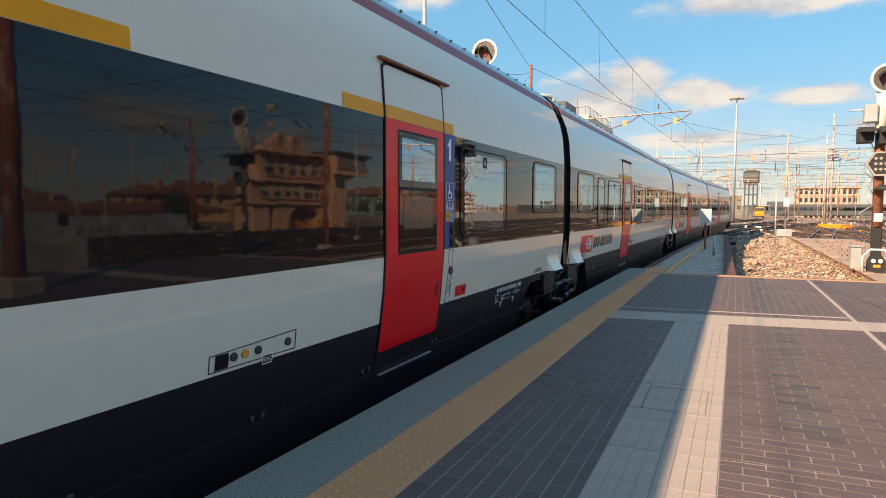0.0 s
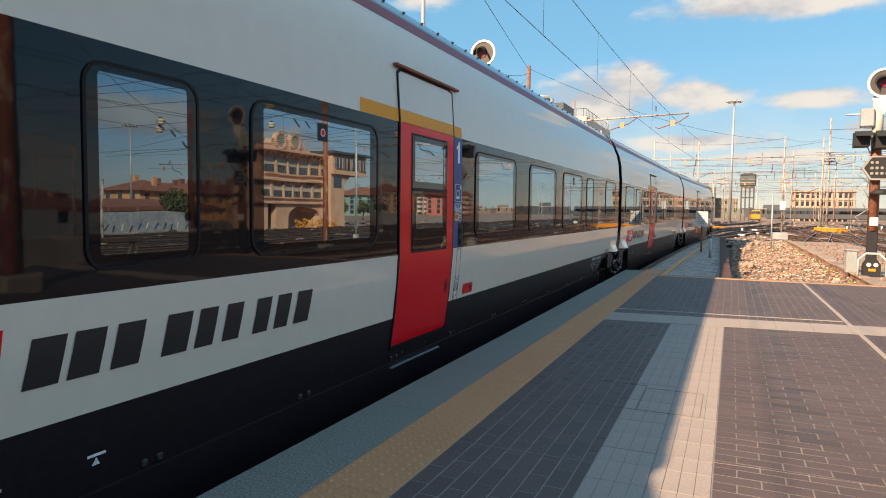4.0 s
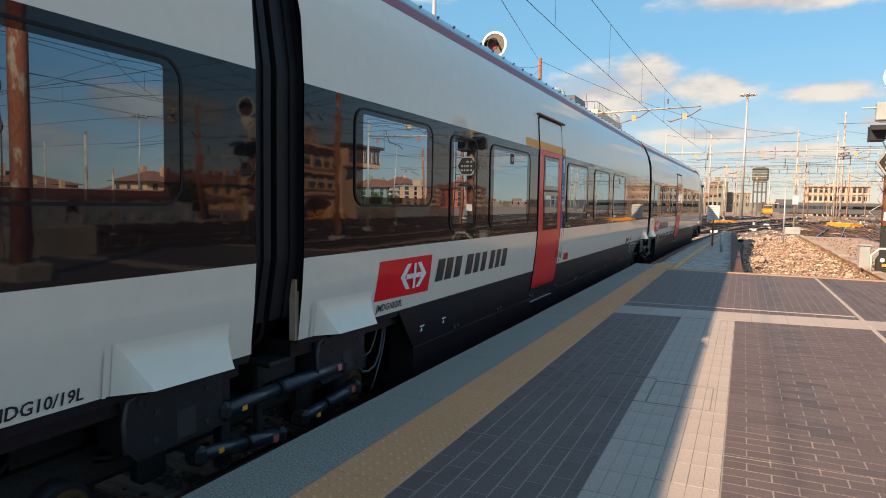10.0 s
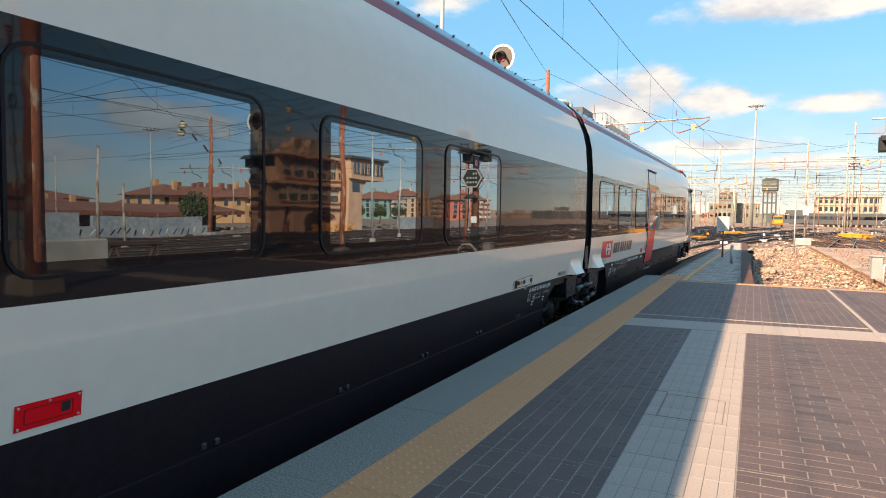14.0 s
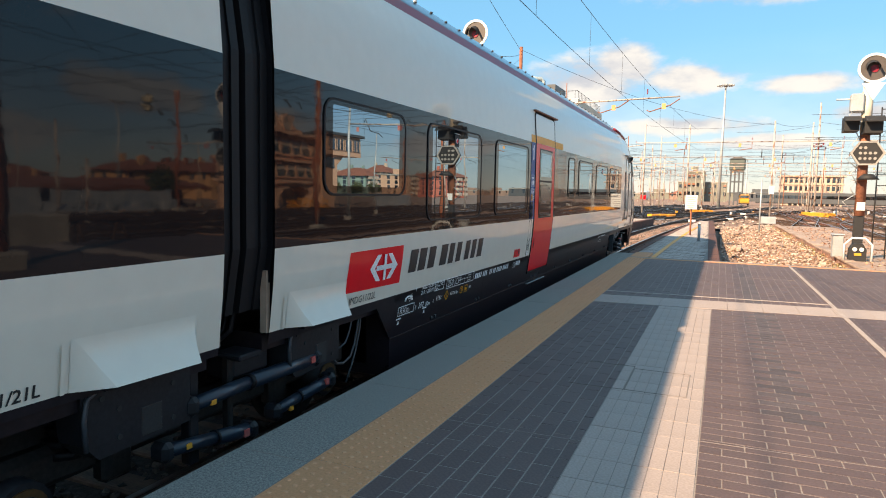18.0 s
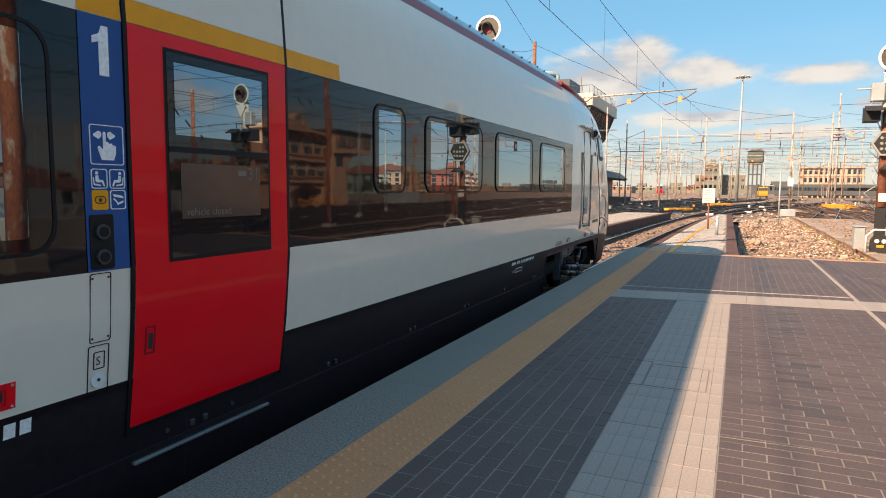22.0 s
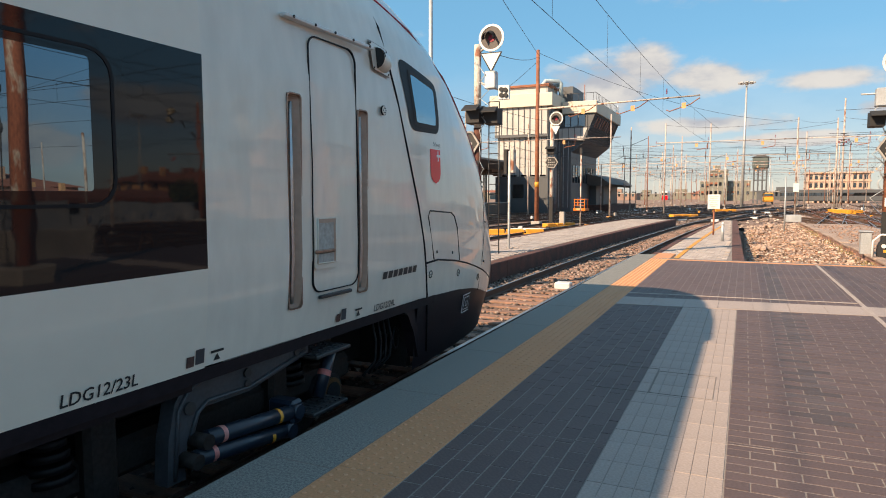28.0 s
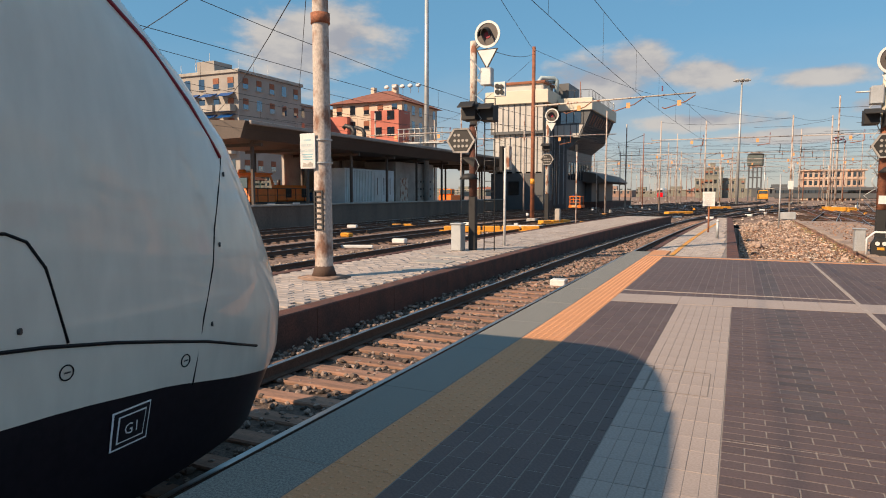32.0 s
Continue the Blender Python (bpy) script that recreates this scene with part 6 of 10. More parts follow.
# hollow of the grab-rail troughs: across, and how deep
HOLLOW = [(-0.070, 0.0), (-0.069, -0.03), (-0.062, -0.058), (-0.03, -0.066), (0.015, -0.060), (0.048, -0.042), (0.066, -0.014), (0.070, 0.0)]
for yy, z0, z1 in ((63.06, 0.70, 2.12), (63.92, 0.70, 2.11)):
    cut_opening("nose", yy - 0.07 - O, yy + 0.07 - O, z0, z1)
    heights = [z0, z0 + 0.006, z0 + 0.03] + [z0 + 0.03 + (z1 - z0 - 0.06) * k / 20 for k in range(1, 20)] + [z1 - 0.03, z1 - 0.006, z1]

    def hollow(i, j):
        dy, deep = HOLLOW[i]
        f = (0.0, 0.75, 1.0)[min(j, len(heights) - 1 - j, 2)]
        return on_nose(yy + dy - O, heights[j], deep * f)

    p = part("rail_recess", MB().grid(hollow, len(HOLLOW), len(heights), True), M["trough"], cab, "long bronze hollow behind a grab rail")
    rim_o, rim_i = rounded(yy, (z0 + z1) / 2, 0.154, z1 - z0 + 0.016, 0.033, 6), rounded(yy, (z0 + z1) / 2, 0.138, z1 - z0 - 0.002, 0.028, 6)
    rim = MB()
    rim_o, rim_i = dense(rim_o, 4), dense(rim_i, 4)
    n = len(rim_o)
    rim.add([on_nose(y - O, z, 0.011) for y, z in rim_o] + [on_nose(y - O, z, 0.011) for y, z in rim_i] + [on_nose(y - O, z, -0.008) for y, z in rim_i], [(k, (k + 1) % n, n + (k + 1) % n, n + k) for k in range(n)] + [(n + k, n + (k + 1) % n, 2 * n + (k + 1) % n, 2 * n + k) for k in range(n)])
    part("recess_lip", rim, M["bronze"], p)
    part("grab_rail", nose_line([(yy - 0.018, z0 + 0.035), (yy - 0.018, z0 + 0.08), (yy - 0.018, 1.05), (yy - 0.018, 1.6), (yy - 0.018, z1 - 0.05)], 0.016, -0.012), M["chrome"], p, "worn steel grab rail")
    for z in (z0 + 0.09, z1 - 0.13):
        part("rail_bracket", MB().tube(on_nose(yy - 0.03 - O, z, -0.012), on_nose(yy - 0.055 - O, z, -0.055), 0.014, n=8), M["dark_steel"], p)
for k in range(7):
    y0 = 64.24 + 0.094 * k
    part("brand_bar", nose_plate([(y0, 0.755), (y0 + 0.072, 0.755), (y0 + 0.086, 0.815), (y0 + 0.014, 0.815)], 0.004, 2), M["letter_black"], cab)
me = lettering("LDG12/24L", 0.078, 0.1, 0.001)
for v in me.vertices:
    v.co = on_nose(64.13 + v.co.x - O, 0.50 + v.co.y, 0.004)
me.materials.clear()
me.materials.append(M["letter_black"])
tx = new("car_code", me)
tx.parent = cab
part("nose_crease_tip", nose_line([(64.4, 3.18), (65.2, 3.02), (66.02, 2.72), (66.4, 2.53), (66.75, 2.3), (67.05, 2.0), (67.3, 1.68)], 0.016), M["maroon"], cab)
part("nose_crease", nose_line([(62.3, 3.29), (63.4, 3.27), (64.4, 3.18)], 0.05), M["maroon"], cab, "maroon line down the edge of the nose")
w_ob = part("side_window", nose_plate([(64.78, 2.04), (65.46, 2.06), (65.52, 2.56), (64.60, 2.67)], 0.004, 18, 0.09), M["rubber"], cab, "slanted cab side window")
part("inner_frame", nose_plate([(64.86, 2.09), (65.40, 2.10), (65.44, 2.52), (64.79, 2.60)], 0.007, 16, 0.05), M["tar"], w_ob)
part("pane", nose_plate([(64.90, 2.125), (65.36, 2.135), (65.395, 2.485), (64.835, 2.55)], 0.011, 12, 0.03), M["cab_window"], w_ob)
def crest_point(i, j):
    """A shield with a straight top and a round foot."""
    z = 1.905 - 0.33 * j / 16
    d = max(0.0, (1.69 - z) / 0.115)
    w = 0.128 * math.sqrt(max(0.0, 1 - d * d))
    return on_nose(65.337 + w * (i / 4 - 1) - O, z, 0.004)


crest = part("crest", MB().grid(crest_point, 9, 17, True), M["red"], cab, "small red shield with white cross")
part("cross", nose_plate([(65.39, 1.79), (65.41, 1.79), (65.41, 1.89), (65.39, 1.89)], 0.007, 1), M["letter_white"], crest)
part("cross", nose_plate([(65.355, 1.832), (65.455, 1.832), (65.455, 1.854), (65.355, 1.854)], 0.008, 1), M["letter_white"], crest)
me = lettering("Schwyz", 0.062, 0.0, 0.0)
for v in me.vertices:
    v.co = on_nose(65.29 + v.co.x - O, 1.935 + v.co.y, 0.005)
me.materials.clear()
me.materials.append(M["letter_black"])
new("marking", me).parent = cab
part("panel_joint", nose_line([(64.28, 3.2), (64.36, 2.85), (64.45, 2.5), (64.53, 2.3), (64.71, 1.85), (64.92, 1.36), (65.04, 1.0), (65.10, 0.79), (65.20, 0.45), (65.27, 0.2), (65.32, -0.1)], 0.012), M["rubber"], cab, "black joint between nose and body")
part("panel_joint", nose_line([(65.09, 0.81), (65.4, 0.82), (65.9, 0.765), (66.3, 0.70), (66.64, 0.63), (67.0, 0.55), (67.25, 0.48), (67.6, 0.38)], 0.010), M["rubber"], cab)
part("flap_joint", nose_line([(65.29, 0.83), (65.14, 1.26), (65.18, 1.31), (65.75, 1.28), (65.84, 1.24), (65.92, 1.12), (66.02, 0.76)], 0.008), M["rubber"], cab)
part("panel_joint", nose_line([(66.88, 0.31), (66.96, 0.71), (67.06, 1.0), (67.11, 1.23), (67.2, 1.45), (67.32, 1.68)], 0.006), M["rubber"], cab)
for y, z in ((65.23, 0.69), (66.01, 0.62), (66.8, 0.48)):
    ring_ = part("cap_ring", nose_line([(y + 0.036 * math.cos(math.pi * k / 8), z + 0.036 * math.sin(math.pi * k / 8)) for k in range(17)], 0.0035, 0.003), M["rubber"], cab)
    part("slot", nose_plate([(y - 0.018, z - 0.004), (y + 0.018, z - 0.004), (y + 0.018, z + 0.004), (y - 0.018, z + 0.004)], 0.005, 2), M["latch"], ring_)
for y, z in ((65.36, 0.9), (65.79, 0.86), (67.31, 1.57), (67.15, 1.13), (67.04, 0.65)):
    part("cap", MB().tube(on_nose(y - O, z, -0.005), on_nose(y - O, z, 0.006), 0.015, n=8), M["dark_steel"], cab)
frame_ob = part("marking_frame", nose_plate([(66.27, 0.12), (66.52, 0.12), (66.54, 0.33), (66.28, 0.33)], 0.004), M["letter_white"], cab)
part("marking_field", nose_plate([(66.28, 0.13), (66.51, 0.13), (66.53, 0.32), (66.29, 0.32)], 0.006), M["skirt"], frame_ob)
inner_ob = part("marking_frame", nose_plate([(66.305, 0.152), (66.485, 0.152), (66.503, 0.298), (66.315, 0.298)], 0.008), M["letter_white"], frame_ob)
part("marking_field", nose_plate([(66.313, 0.160), (66.477, 0.160), (66.494, 0.290), (66.323, 0.290)], 0.010), M["skirt"], inner_ob)
me = lettering("G1", 0.085)
for v in me.vertices:
    v.co = on_nose(66.345 + v.co.x - O, 0.19 + v.co.y, 0.014)
me.materials.clear()
me.materials.append(M["letter_white"])
tx = new("marking", me)
tx.parent = frame_ob
cam_box = part("camera_pod", nose_plate([(64.10, 2.455), (64.40, 2.43), (64.39, 2.67), (64.07, 2.70)], 0.012, 10, 0.05), M["bronze"], cab, "rear-view camera pod on a screwed plate")
part("plate_face", nose_plate([(64.112, 2.467), (64.39, 2.443), (64.38, 2.66), (64.082, 2.688)], 0.018, 10, 0.05), M["nose_white"], cam_box)


def dome(i, j):
    """A hood round a lens that looks back along the train."""
    a, q = math.pi * i / 12, j / 10
    r = 0.085 * (1 - max(0.0, (q - 0.55) / 0.45) ** 2.4 * 0.8)
    x, y, z = on_nose(64.17 + 0.19 * q - O, 2.565 - 0.03 * q + r * math.cos(a), 0.016)
    return x + 0.085 * (r / 0.085) * math.sin(a), y, z


part("hood", MB().grid(dome, 13, 11, True), M["nose_white"], cam_box)
part("lens", MB().tube((side_x(2.565) - 0.01, 64.185 - O, 2.565), (side_x(2.565) - 0.01, 64.20 - O, 2.565), 0.080, n=18), M["tar"], cam_box)
for y, z in ((64.13, 2.48), (64.37, 2.46), (64.365, 2.645), (64.10, 2.672)):
    part("screw", MB().tube(on_nose(y - O, z, 0.012), on_nose(y - O, z, 0.023), 0.009, n=8), M["dark_steel"], cam_box)
part("vent_ring", MB().tube((side_x(2.1) - 0.01, 64.24 - O, 2.15), (side_x(2.1) + 0.003, 64.24 - O, 2.15), 0.039, n=18), M["rubber"], cab)
part("vent", MB().tube((side_x(2.1) - 0.01, 64.24 - O, 2.15), (side_x(2.1) + 0.006, 64.24 - O, 2.15), 0.034, n=18), M["nose_white"], cab)
for k in range(6):
    part("vent_hole", MB().tube((side_x(2.1) + 0.004, 64.24 + 0.02 * math.cos(k * 1.05) - O, 2.15 + 0.02 * math.sin(k * 1.05)), (side_x(2.1) + 0.010, 64.24 + 0.02 * math.cos(k * 1.05) - O, 2.15 + 0.02 * math.sin(k * 1.05)), 0.005, n=6), M["tar"], cab)
for y in (62.13, 63.57):
    part("jack_plate", plate([(y - O, 0.51), (y + 0.055 - O, 0.51), (y + 0.055 - O, 0.57), (y - O, 0.57)], 0.004, 0.002), M["kerb_brown"], cab)
    part("jack_plate", plate([(y + 0.065 - O, 0.515), (y + 0.13 - O, 0.515), (y + 0.13 - O, 0.60), (y + 0.065 - O, 0.60)], 0.004, 0.002), M["arm"], cab)
# underside of the cab: cranked arm, dampers, steps, hoses
arm = part("traction_arm", MB().prism([(62.07 - O, -0.16), (62.2 - O, -0.16), (62.22 - O, 0.05), (62.27 - O, 0.17), (62.36 - O, 0.215), (62.74 - O, 0.205), (63.05 - O, 0.26), (63.36 - O, 0.315), (63.37 - O, 0.41), (63.30 - O, 0.425),
                                      (62.95 - O, 0.42), (62.63 - O, 0.413), (62.31 - O, 0.41), (62.20 - O, 0.37), (62.14 - O, 0.29), (62.09 - O, 0.1)], 0, 1.20, 1.30), M["arm"], cab, "grey-blue cranked steel arm")
part("rib", MB().path([(1.305, 62.12 - O, -0.14), (1.305, 62.16 - O, 0.25), (1.305, 62.24 - O, 0.35), (1.305, 62.36 - O, 0.385), (1.305, 62.7 - O, 0.39), (1.305, 63.3 - O, 0.40)], 0.014), M["arm"], arm)
part("rib", MB().path([(1.305, 62.24 - O, 0.06), (1.305, 62.30 - O, 0.20), (1.305, 62.38 - O, 0.245), (1.305, 62.74 - O, 0.232), (1.305, 63.33 - O, 0.34)], 0.014), M["arm"], arm)
for yy, zz, r in ((62.72, 0.33, 0.03), (62.72, 0.26, 0.026), (63.30, 0.375, 0.022), (63.22, 0.35, 0.022), (62.24, 0.24, 0.04)):
    part("bolt", MB().tube((1.295, yy - O, zz), (1.315, yy - O, zz), r, n=12), M["dark_steel"], arm)
part("arm_rail", MB().box(1.20, 1.27, 62.55 - O, 63.34 - O, 0.43, 0.445, 0.004), M["grey_steel"], cab)
for (ya, za, yb, zb) in ((62.30, 0.05, 63.08, -0.03), (62.22, -0.04, 63.0, -0.14)):
    d = part("damper", MB().tube((1.36, ya - O, za), (1.36, yb - O, zb), 0.05, n=16), M["damper"], cab, "blue-black tubular damper")
    part("damper_label", MB().tube((1.36, ya + 0.10 - O, za - 0.010), (1.36, ya + 0.135 - O, za - 0.0135), 0.052, n=16, caps=False), M["tag_red"], d)
    part("damper_label", MB().tube((1.36, yb - 0.17 - O, zb + 0.017), (1.36, yb - 0.14 - O, zb + 0.014), 0.052, n=16, caps=False), M["amber"], d)
    part("rod_end", MB().tube((1.28, yb + 0.03 - O, zb), (1.42, yb + 0.03 - O, zb), 0.05, n=12), M["damper"], d)
    part("rod_end", MB().tube((1.28, ya - 0.03 - O, za), (1.42, ya - 0.03 - O, za), 0.045, n=12), M["bogie"], d)
part("damper_bracket", MB().box(1.18, 1.40, 63.05 - O, 63.17 - O, -0.12, 0.05, 0.02), M["damper"], cab)
link = part("damper", MB().tube((1.28, 63.50 - O, -0.06), (1.28, 63.68 - O, 0.28), 0.05, n=14), M["damper"], cab)
part("damper_label", MB().tube((1.28, 63.58 - O, 0.09), (1.28, 63.60 - O, 0.128), 0.052, n=14, caps=False), M["tag_red"], link)
for zz, y0 in ((0.285, 63.31), (-0.125, 63.26)):
    st = part("cab_step", MB().box(1.16, 1.42, y0 - O, y0 + 0.44 - O, zz, zz + 0.028, 0.006), M["dark_steel"], cab, "chequered steel step")
    for k in range(7):
        for q in range(4):
            part("stud", MB().box(1.19 + 0.06 * q, 1.21 + 0.06 * q, y0 + 0.03 + 0.058 * k - O, y0 + 0.06 + 0.058 * k - O, zz + 0.024, zz + 0.034), M["arm"], st)
for k in range(5):
    part("spring_coil", MB().tube((1.02, 63.83 - O, 0.10 + 0.045 * k), (1.02, 63.83 - O, 0.13 + 0.045 * k), 0.13, n=16), M["bogie"], cab)
for k in range(4):
    y0 = 64.45 + 0.09 * k
    part("hose", MB().path([(1.18, y0 - O, 0.36), (1.2, y0 + 0.04 - O, 0.15), (1.2, y0 + 0.02 - O, -0.02), (1.16, y0 - 0.12 - O, -0.12)], 0.013), M["rubber"], cab)
for k in range(3):
    ring = [(1.16, 64.66 + 0.055 * math.cos(a * math.pi / 6) + 0.13 * k - O, 0.1 + 0.10 * math.sin(a * math.pi / 6)) for a in range(13)]
    part("hose", MB().path(ring, 0.012), M["rubber"], cab)
CARS.append(cab)
PIVOTS = [(-24.2, -6.5), (-6.5, G0), (G0, G1), (G1, G2), (G2, 63.9)]
TRAVEL = [0.00, 1.54, 3.08, 4.62, 6.14, 7.63, 9.08, 10.47, 11.81, 13.09, 14.33, 15.51, 16.67, 17.82, 18.97, 20.13, 21.27, 22.40, 23.52, 24.64, 25.76, 26.89, 28.03, 29.17, 30.31, 31.44, 32.56, 33.68, 34.80, 35.90, 36.99, 38.07, 39.14, 40.19, 41.22, 42.25, 43.26, 44.26, 45.24, 46.21, 47.16, 48.09, 49.05, 49.97, 50.86, 51.70, 52.47, 53.24, 54.02, 54.82, 55.59, 56.31, 56.97, 57.63, 58.27, 58.92, 59.56, 60.19, 60.79, 61.35, 61.91, 62.45, 63.00, 63.53, 64.05]


def motions():
    for ob, (p, q) in zip(CARS, PIVOTS):
        rows = []
        for k, s in enumerate(TRAVEL):
            ya, yb = p - s, q - s
            xa, xb = TRACK + cx(ya), TRACK + cx(yb)
            rows.append((k * 0.5, pose(xa, ya, 0, 0, 0, -math.degrees(math.atan2(xb - xa, yb - ya)))))
        walk(ob, rows)

# ---- left: island platform, masts, signals ----
ISL_Z = -0.25
isl = thing("island_platform", "narrow island platform of worn pale setts with brown kerb", "platform", kind="structure")
IL, IR = -9.05, -5.72
mb = MB()
sweep(mb, [(IL + 0.25, -0.82), (IL + 0.25, ISL_Z - 0.02), (IR - 0.30, ISL_Z - 0.02), (IR - 0.30, -0.82)], 2.0, 50.0, 3.0)
part("core", mb, M["mortar"], isl)
for x0, x1 in ((IR - 0.30, IR), (IL, IL + 0.25)):
    y = 2.0
    while y < 50:
        mb = MB()
        sweep(mb, [(x0, -0.85), (x0, ISL_Z), (x1 - 0.015, ISL_Z), (x1, ISL_Z - 0.02), (x1, -0.85)], y, y + 1.19, 1.2)
        part("kerb_stone", mb, M["kerb_brown"], isl)
        y += 1.2
slab_a = stones_mesh(0.30, 0.19, 0.04, 0.008)
slab_a.materials.append(M["old_paving"])
far_slabs, cnt, row, y = MB(), 0, 0, 4.0
while y < 49.5:
    x = IL + 0.42 + (0.16 if row % 2 else 0)
    while x < IR - 0.46:
        z = ISL_Z + random.uniform(-0.007, 0.004)
        if y > 8.2 and cnt < 300:
            part("sett", slab_a, None, isl).location = (x + cx(y), y, z)
            cnt += 1
        elif random.random() > 0.02:
            far_slabs.box(x + cx(y) - 0.15, x + cx(y) + 0.15, y - 0.095, y + 0.095, z - 0.03, z)
        x += 0.315
    y += 0.205
    row += 1
part("sett_field", far_slabs, M["old_paving_far"], isl, kind="stuff")
for (x0, x1, y0, y1) in ((-7.4, -6.5, 14.2, 14.9), (-6.9, -6.3, 12.6, 13.0), (-7.6, -6.7, 15.6, 16.1)):
    part("cover_plate", MB().box(x0 + 0.1, x1 + 0.1, y0, y1, ISL_Z - 0.02, ISL_Z + 0.012, 0.005), M["concrete"], isl)

# thick old mast with a notice board
mast = thing("mast", "thick peeling white steel mast with rust patches", "mast")
MX, MY = -7.61, 10.9
part("pole", MB().tube((MX, MY, ISL_Z), (MX, MY, 9.5), 0.185, 0.135, 20, False), M["old_mast"], mast)
part("foot", MB().tube((MX, MY, ISL_Z), (MX, MY, ISL_Z + 0.28), 0.27, 0.17, 14), M["rail_side"], mast, "dark rusted foot")
mb = MB()
for k in range(30):
    a, h = random.uniform(0, 6.28), random.uniform(0, 0.35)
    mb.tube((MX + 0.2 * math.cos(a), MY + 0.2 * math.sin(a), ISL_Z), (MX + 0.17 * math.cos(a + 0.5), MY + 0.17 * math.sin(a + 0.5), ISL_Z + 0.2 + h * 0.5), 0.02, 0.005, 5)
part("rust_flake", mb, M["rail_side"], mast)
part("mound", MB().tube((MX, MY, ISL_Z - 0.01), (MX, MY, ISL_Z + 0.05), 0.62, 0.2, 16), M["dirt"], mast)
part("collar", MB().tube((MX, MY, 4.75), (MX, MY, 4.95), 0.19, 0.19, 16), M["rust"], mast)
cage = part("climb_guard", MB().box(MX + 0.10, MX + 0.13, MY - 0.21, MY - 0.17, 0.72, 1.50), M["dark_steel"], mast, "rusty steel grid bolted to the mast")
part("guard_bar", MB().box(MX - 0.08, MX - 0.05, MY - 0.21, MY - 0.17, 0.72, 1.50), M["dark_steel"], cage)
for k in range(8):
    part("guard_bar", MB().box(MX - 0.08, MX + 0.13, MY - 0.205, MY - 0.185, 0.72 + 0.108 * k, 0.745 + 0.108 * k), M["dark_steel"], cage)
M["faded_teal"] = mat("faded_teal", (0.20, 0.42, 0.50), 0.6, amount=0.5, second=(0.45, 0.55, 0.57))
notice = thing("notice_board", "white warning board with faded blue lettering on a mast", "sign")
NY = MY - 0.21
part("panel", MB().box(-7.98, -7.62, NY - 0.02, NY, 1.93, 2.62, 0.006), M["white_enamel"], notice)
for txt, sz, xx, zz in (("VIETATO", 0.075, -7.955, 2.36), ("L'ACCESSO", 0.068, -7.965, 2.26)):
    me = lettering(txt, sz)
    for v in me.vertices:
        v.co = (xx + v.co.x * 0.92, NY - 0.024, zz + v.co.y)
    me.materials.clear()
    me.materials.append(M["faded_teal"])
    part("lettering", me, None, notice)
mb = MB()
for k, (w, zz) in enumerate(((0.26, 2.20), (0.22, 2.15), (0.24, 2.10), (0.18, 2.48))):
    mb.box(-7.80 - w / 2, -7.80 + w / 2, NY - 0.0235, NY - 0.021, zz, zz + 0.022)
part("small_print", mb, M["faded_teal"], notice)
part("torn_sticker", MB().prism([(-7.93, 1.96), (-7.68, 1.97), (-7.67, 2.03), (-7.74, 2.07), (-7.80, 2.02), (-7.90, 2.05)], 1, NY - 0.0235, NY - 0.021), M["concrete"], notice)
for zz in (2.05, 2.5):
    part("clamp", MB().ring(rounded(MX, MY, 0.40, 0.40, 0.19), rounded(MX, MY, 0.37, 0.37, 0.175), 2, zz - 0.015, zz + 0.015), M["grey_steel"], notice)


M["disc_face"] = mat("disc_face", (0.085, 0.072, 0.066), 0.6, scale=6, amount=0.4)


def disc_lamp(t, x, y, z, r, depth=0.22):
    """White rimmed round signal face with a hooded dark lens."""
    p = part("signal_disc", MB().ring(rounded(x, z, 2 * r, 2 * r, r * 0.999, 8), rounded(x, z, 1.66 * r, 1.66 * r, 0.83 * r * 0.999, 8), 1, y - 0.03, y), M["white_enamel"], t, "round white rimmed signal face")
    part("face", MB().prism(rounded(x, z, 1.66 * r, 1.66 * r, 0.83 * r * 0.999, 8), 1, y - 0.012, y), M["disc_face"], p)
    hood = MB()
    n = 16
    hood.grid(lambda i, j: (x - 0.05 + 0.42 * r * math.cos(math.pi * (i / n) * 1.25 - 0.4), y - 0.02 - (depth if j else 0), z + 0.05 + 0.42 * r * math.sin(math.pi * (i / n) * 1.25 - 0.4) - (0.09 if j else 0)), n + 1, 2)
    part("hood", hood, M["tar"], p)
    part("lens", MB().tube((x, y - 0.03, z - 0.02), (x, y - 0.012, z - 0.02), 0.2 * r + 0.02, n=16), M["maroon"], p)


M["hex_rim"] = mat("hex_rim", (0.34, 0.32, 0.30), 0.6, amount=0.4)
M["hex_face"] = mat("hex_face", (0.022, 0.021, 0.021), 0.6, amount=0.4)


def hex_lamp(t, x, y, z, r):
    o = [(x + r * math.cos(math.pi / 3 * k), z + 0.9 * r * math.sin(math.pi / 3 * k)) for k in range(6)]
    i = [(x + 0.86 * r * math.cos(math.pi / 3 * k), z + 0.78 * r * math.sin(math.pi / 3 * k)) for k in range(6)]
    p = part("hex_signal", MB().ring(o, i, 1, y - 0.03, y + 0.02), M["hex_rim"], t, "dark grey hexagonal light panel with dull rim")
    part("face", MB().prism(i, 1, y - 0.015, y + 0.02), M["hex_face"], p)
    for k in range(10):
        xx, zz = x - 0.21 * r * 2 + (k % 4) * 0.28 * r, z - 0.35 * r + (k // 4) * 0.35 * r
        part("lens", MB().tube((xx, y - 0.03, zz), (xx, y - 0.012, zz), 0.07 * r + 0.01, n=10), M["hex_rim"], p)
    part("housing", MB().prism([(a * 0.93 + x * 0.07, b * 0.93 + z * 0.07) for a, b in o], 1, y + 0.021, y + 0.20), M["dark_steel"], p)


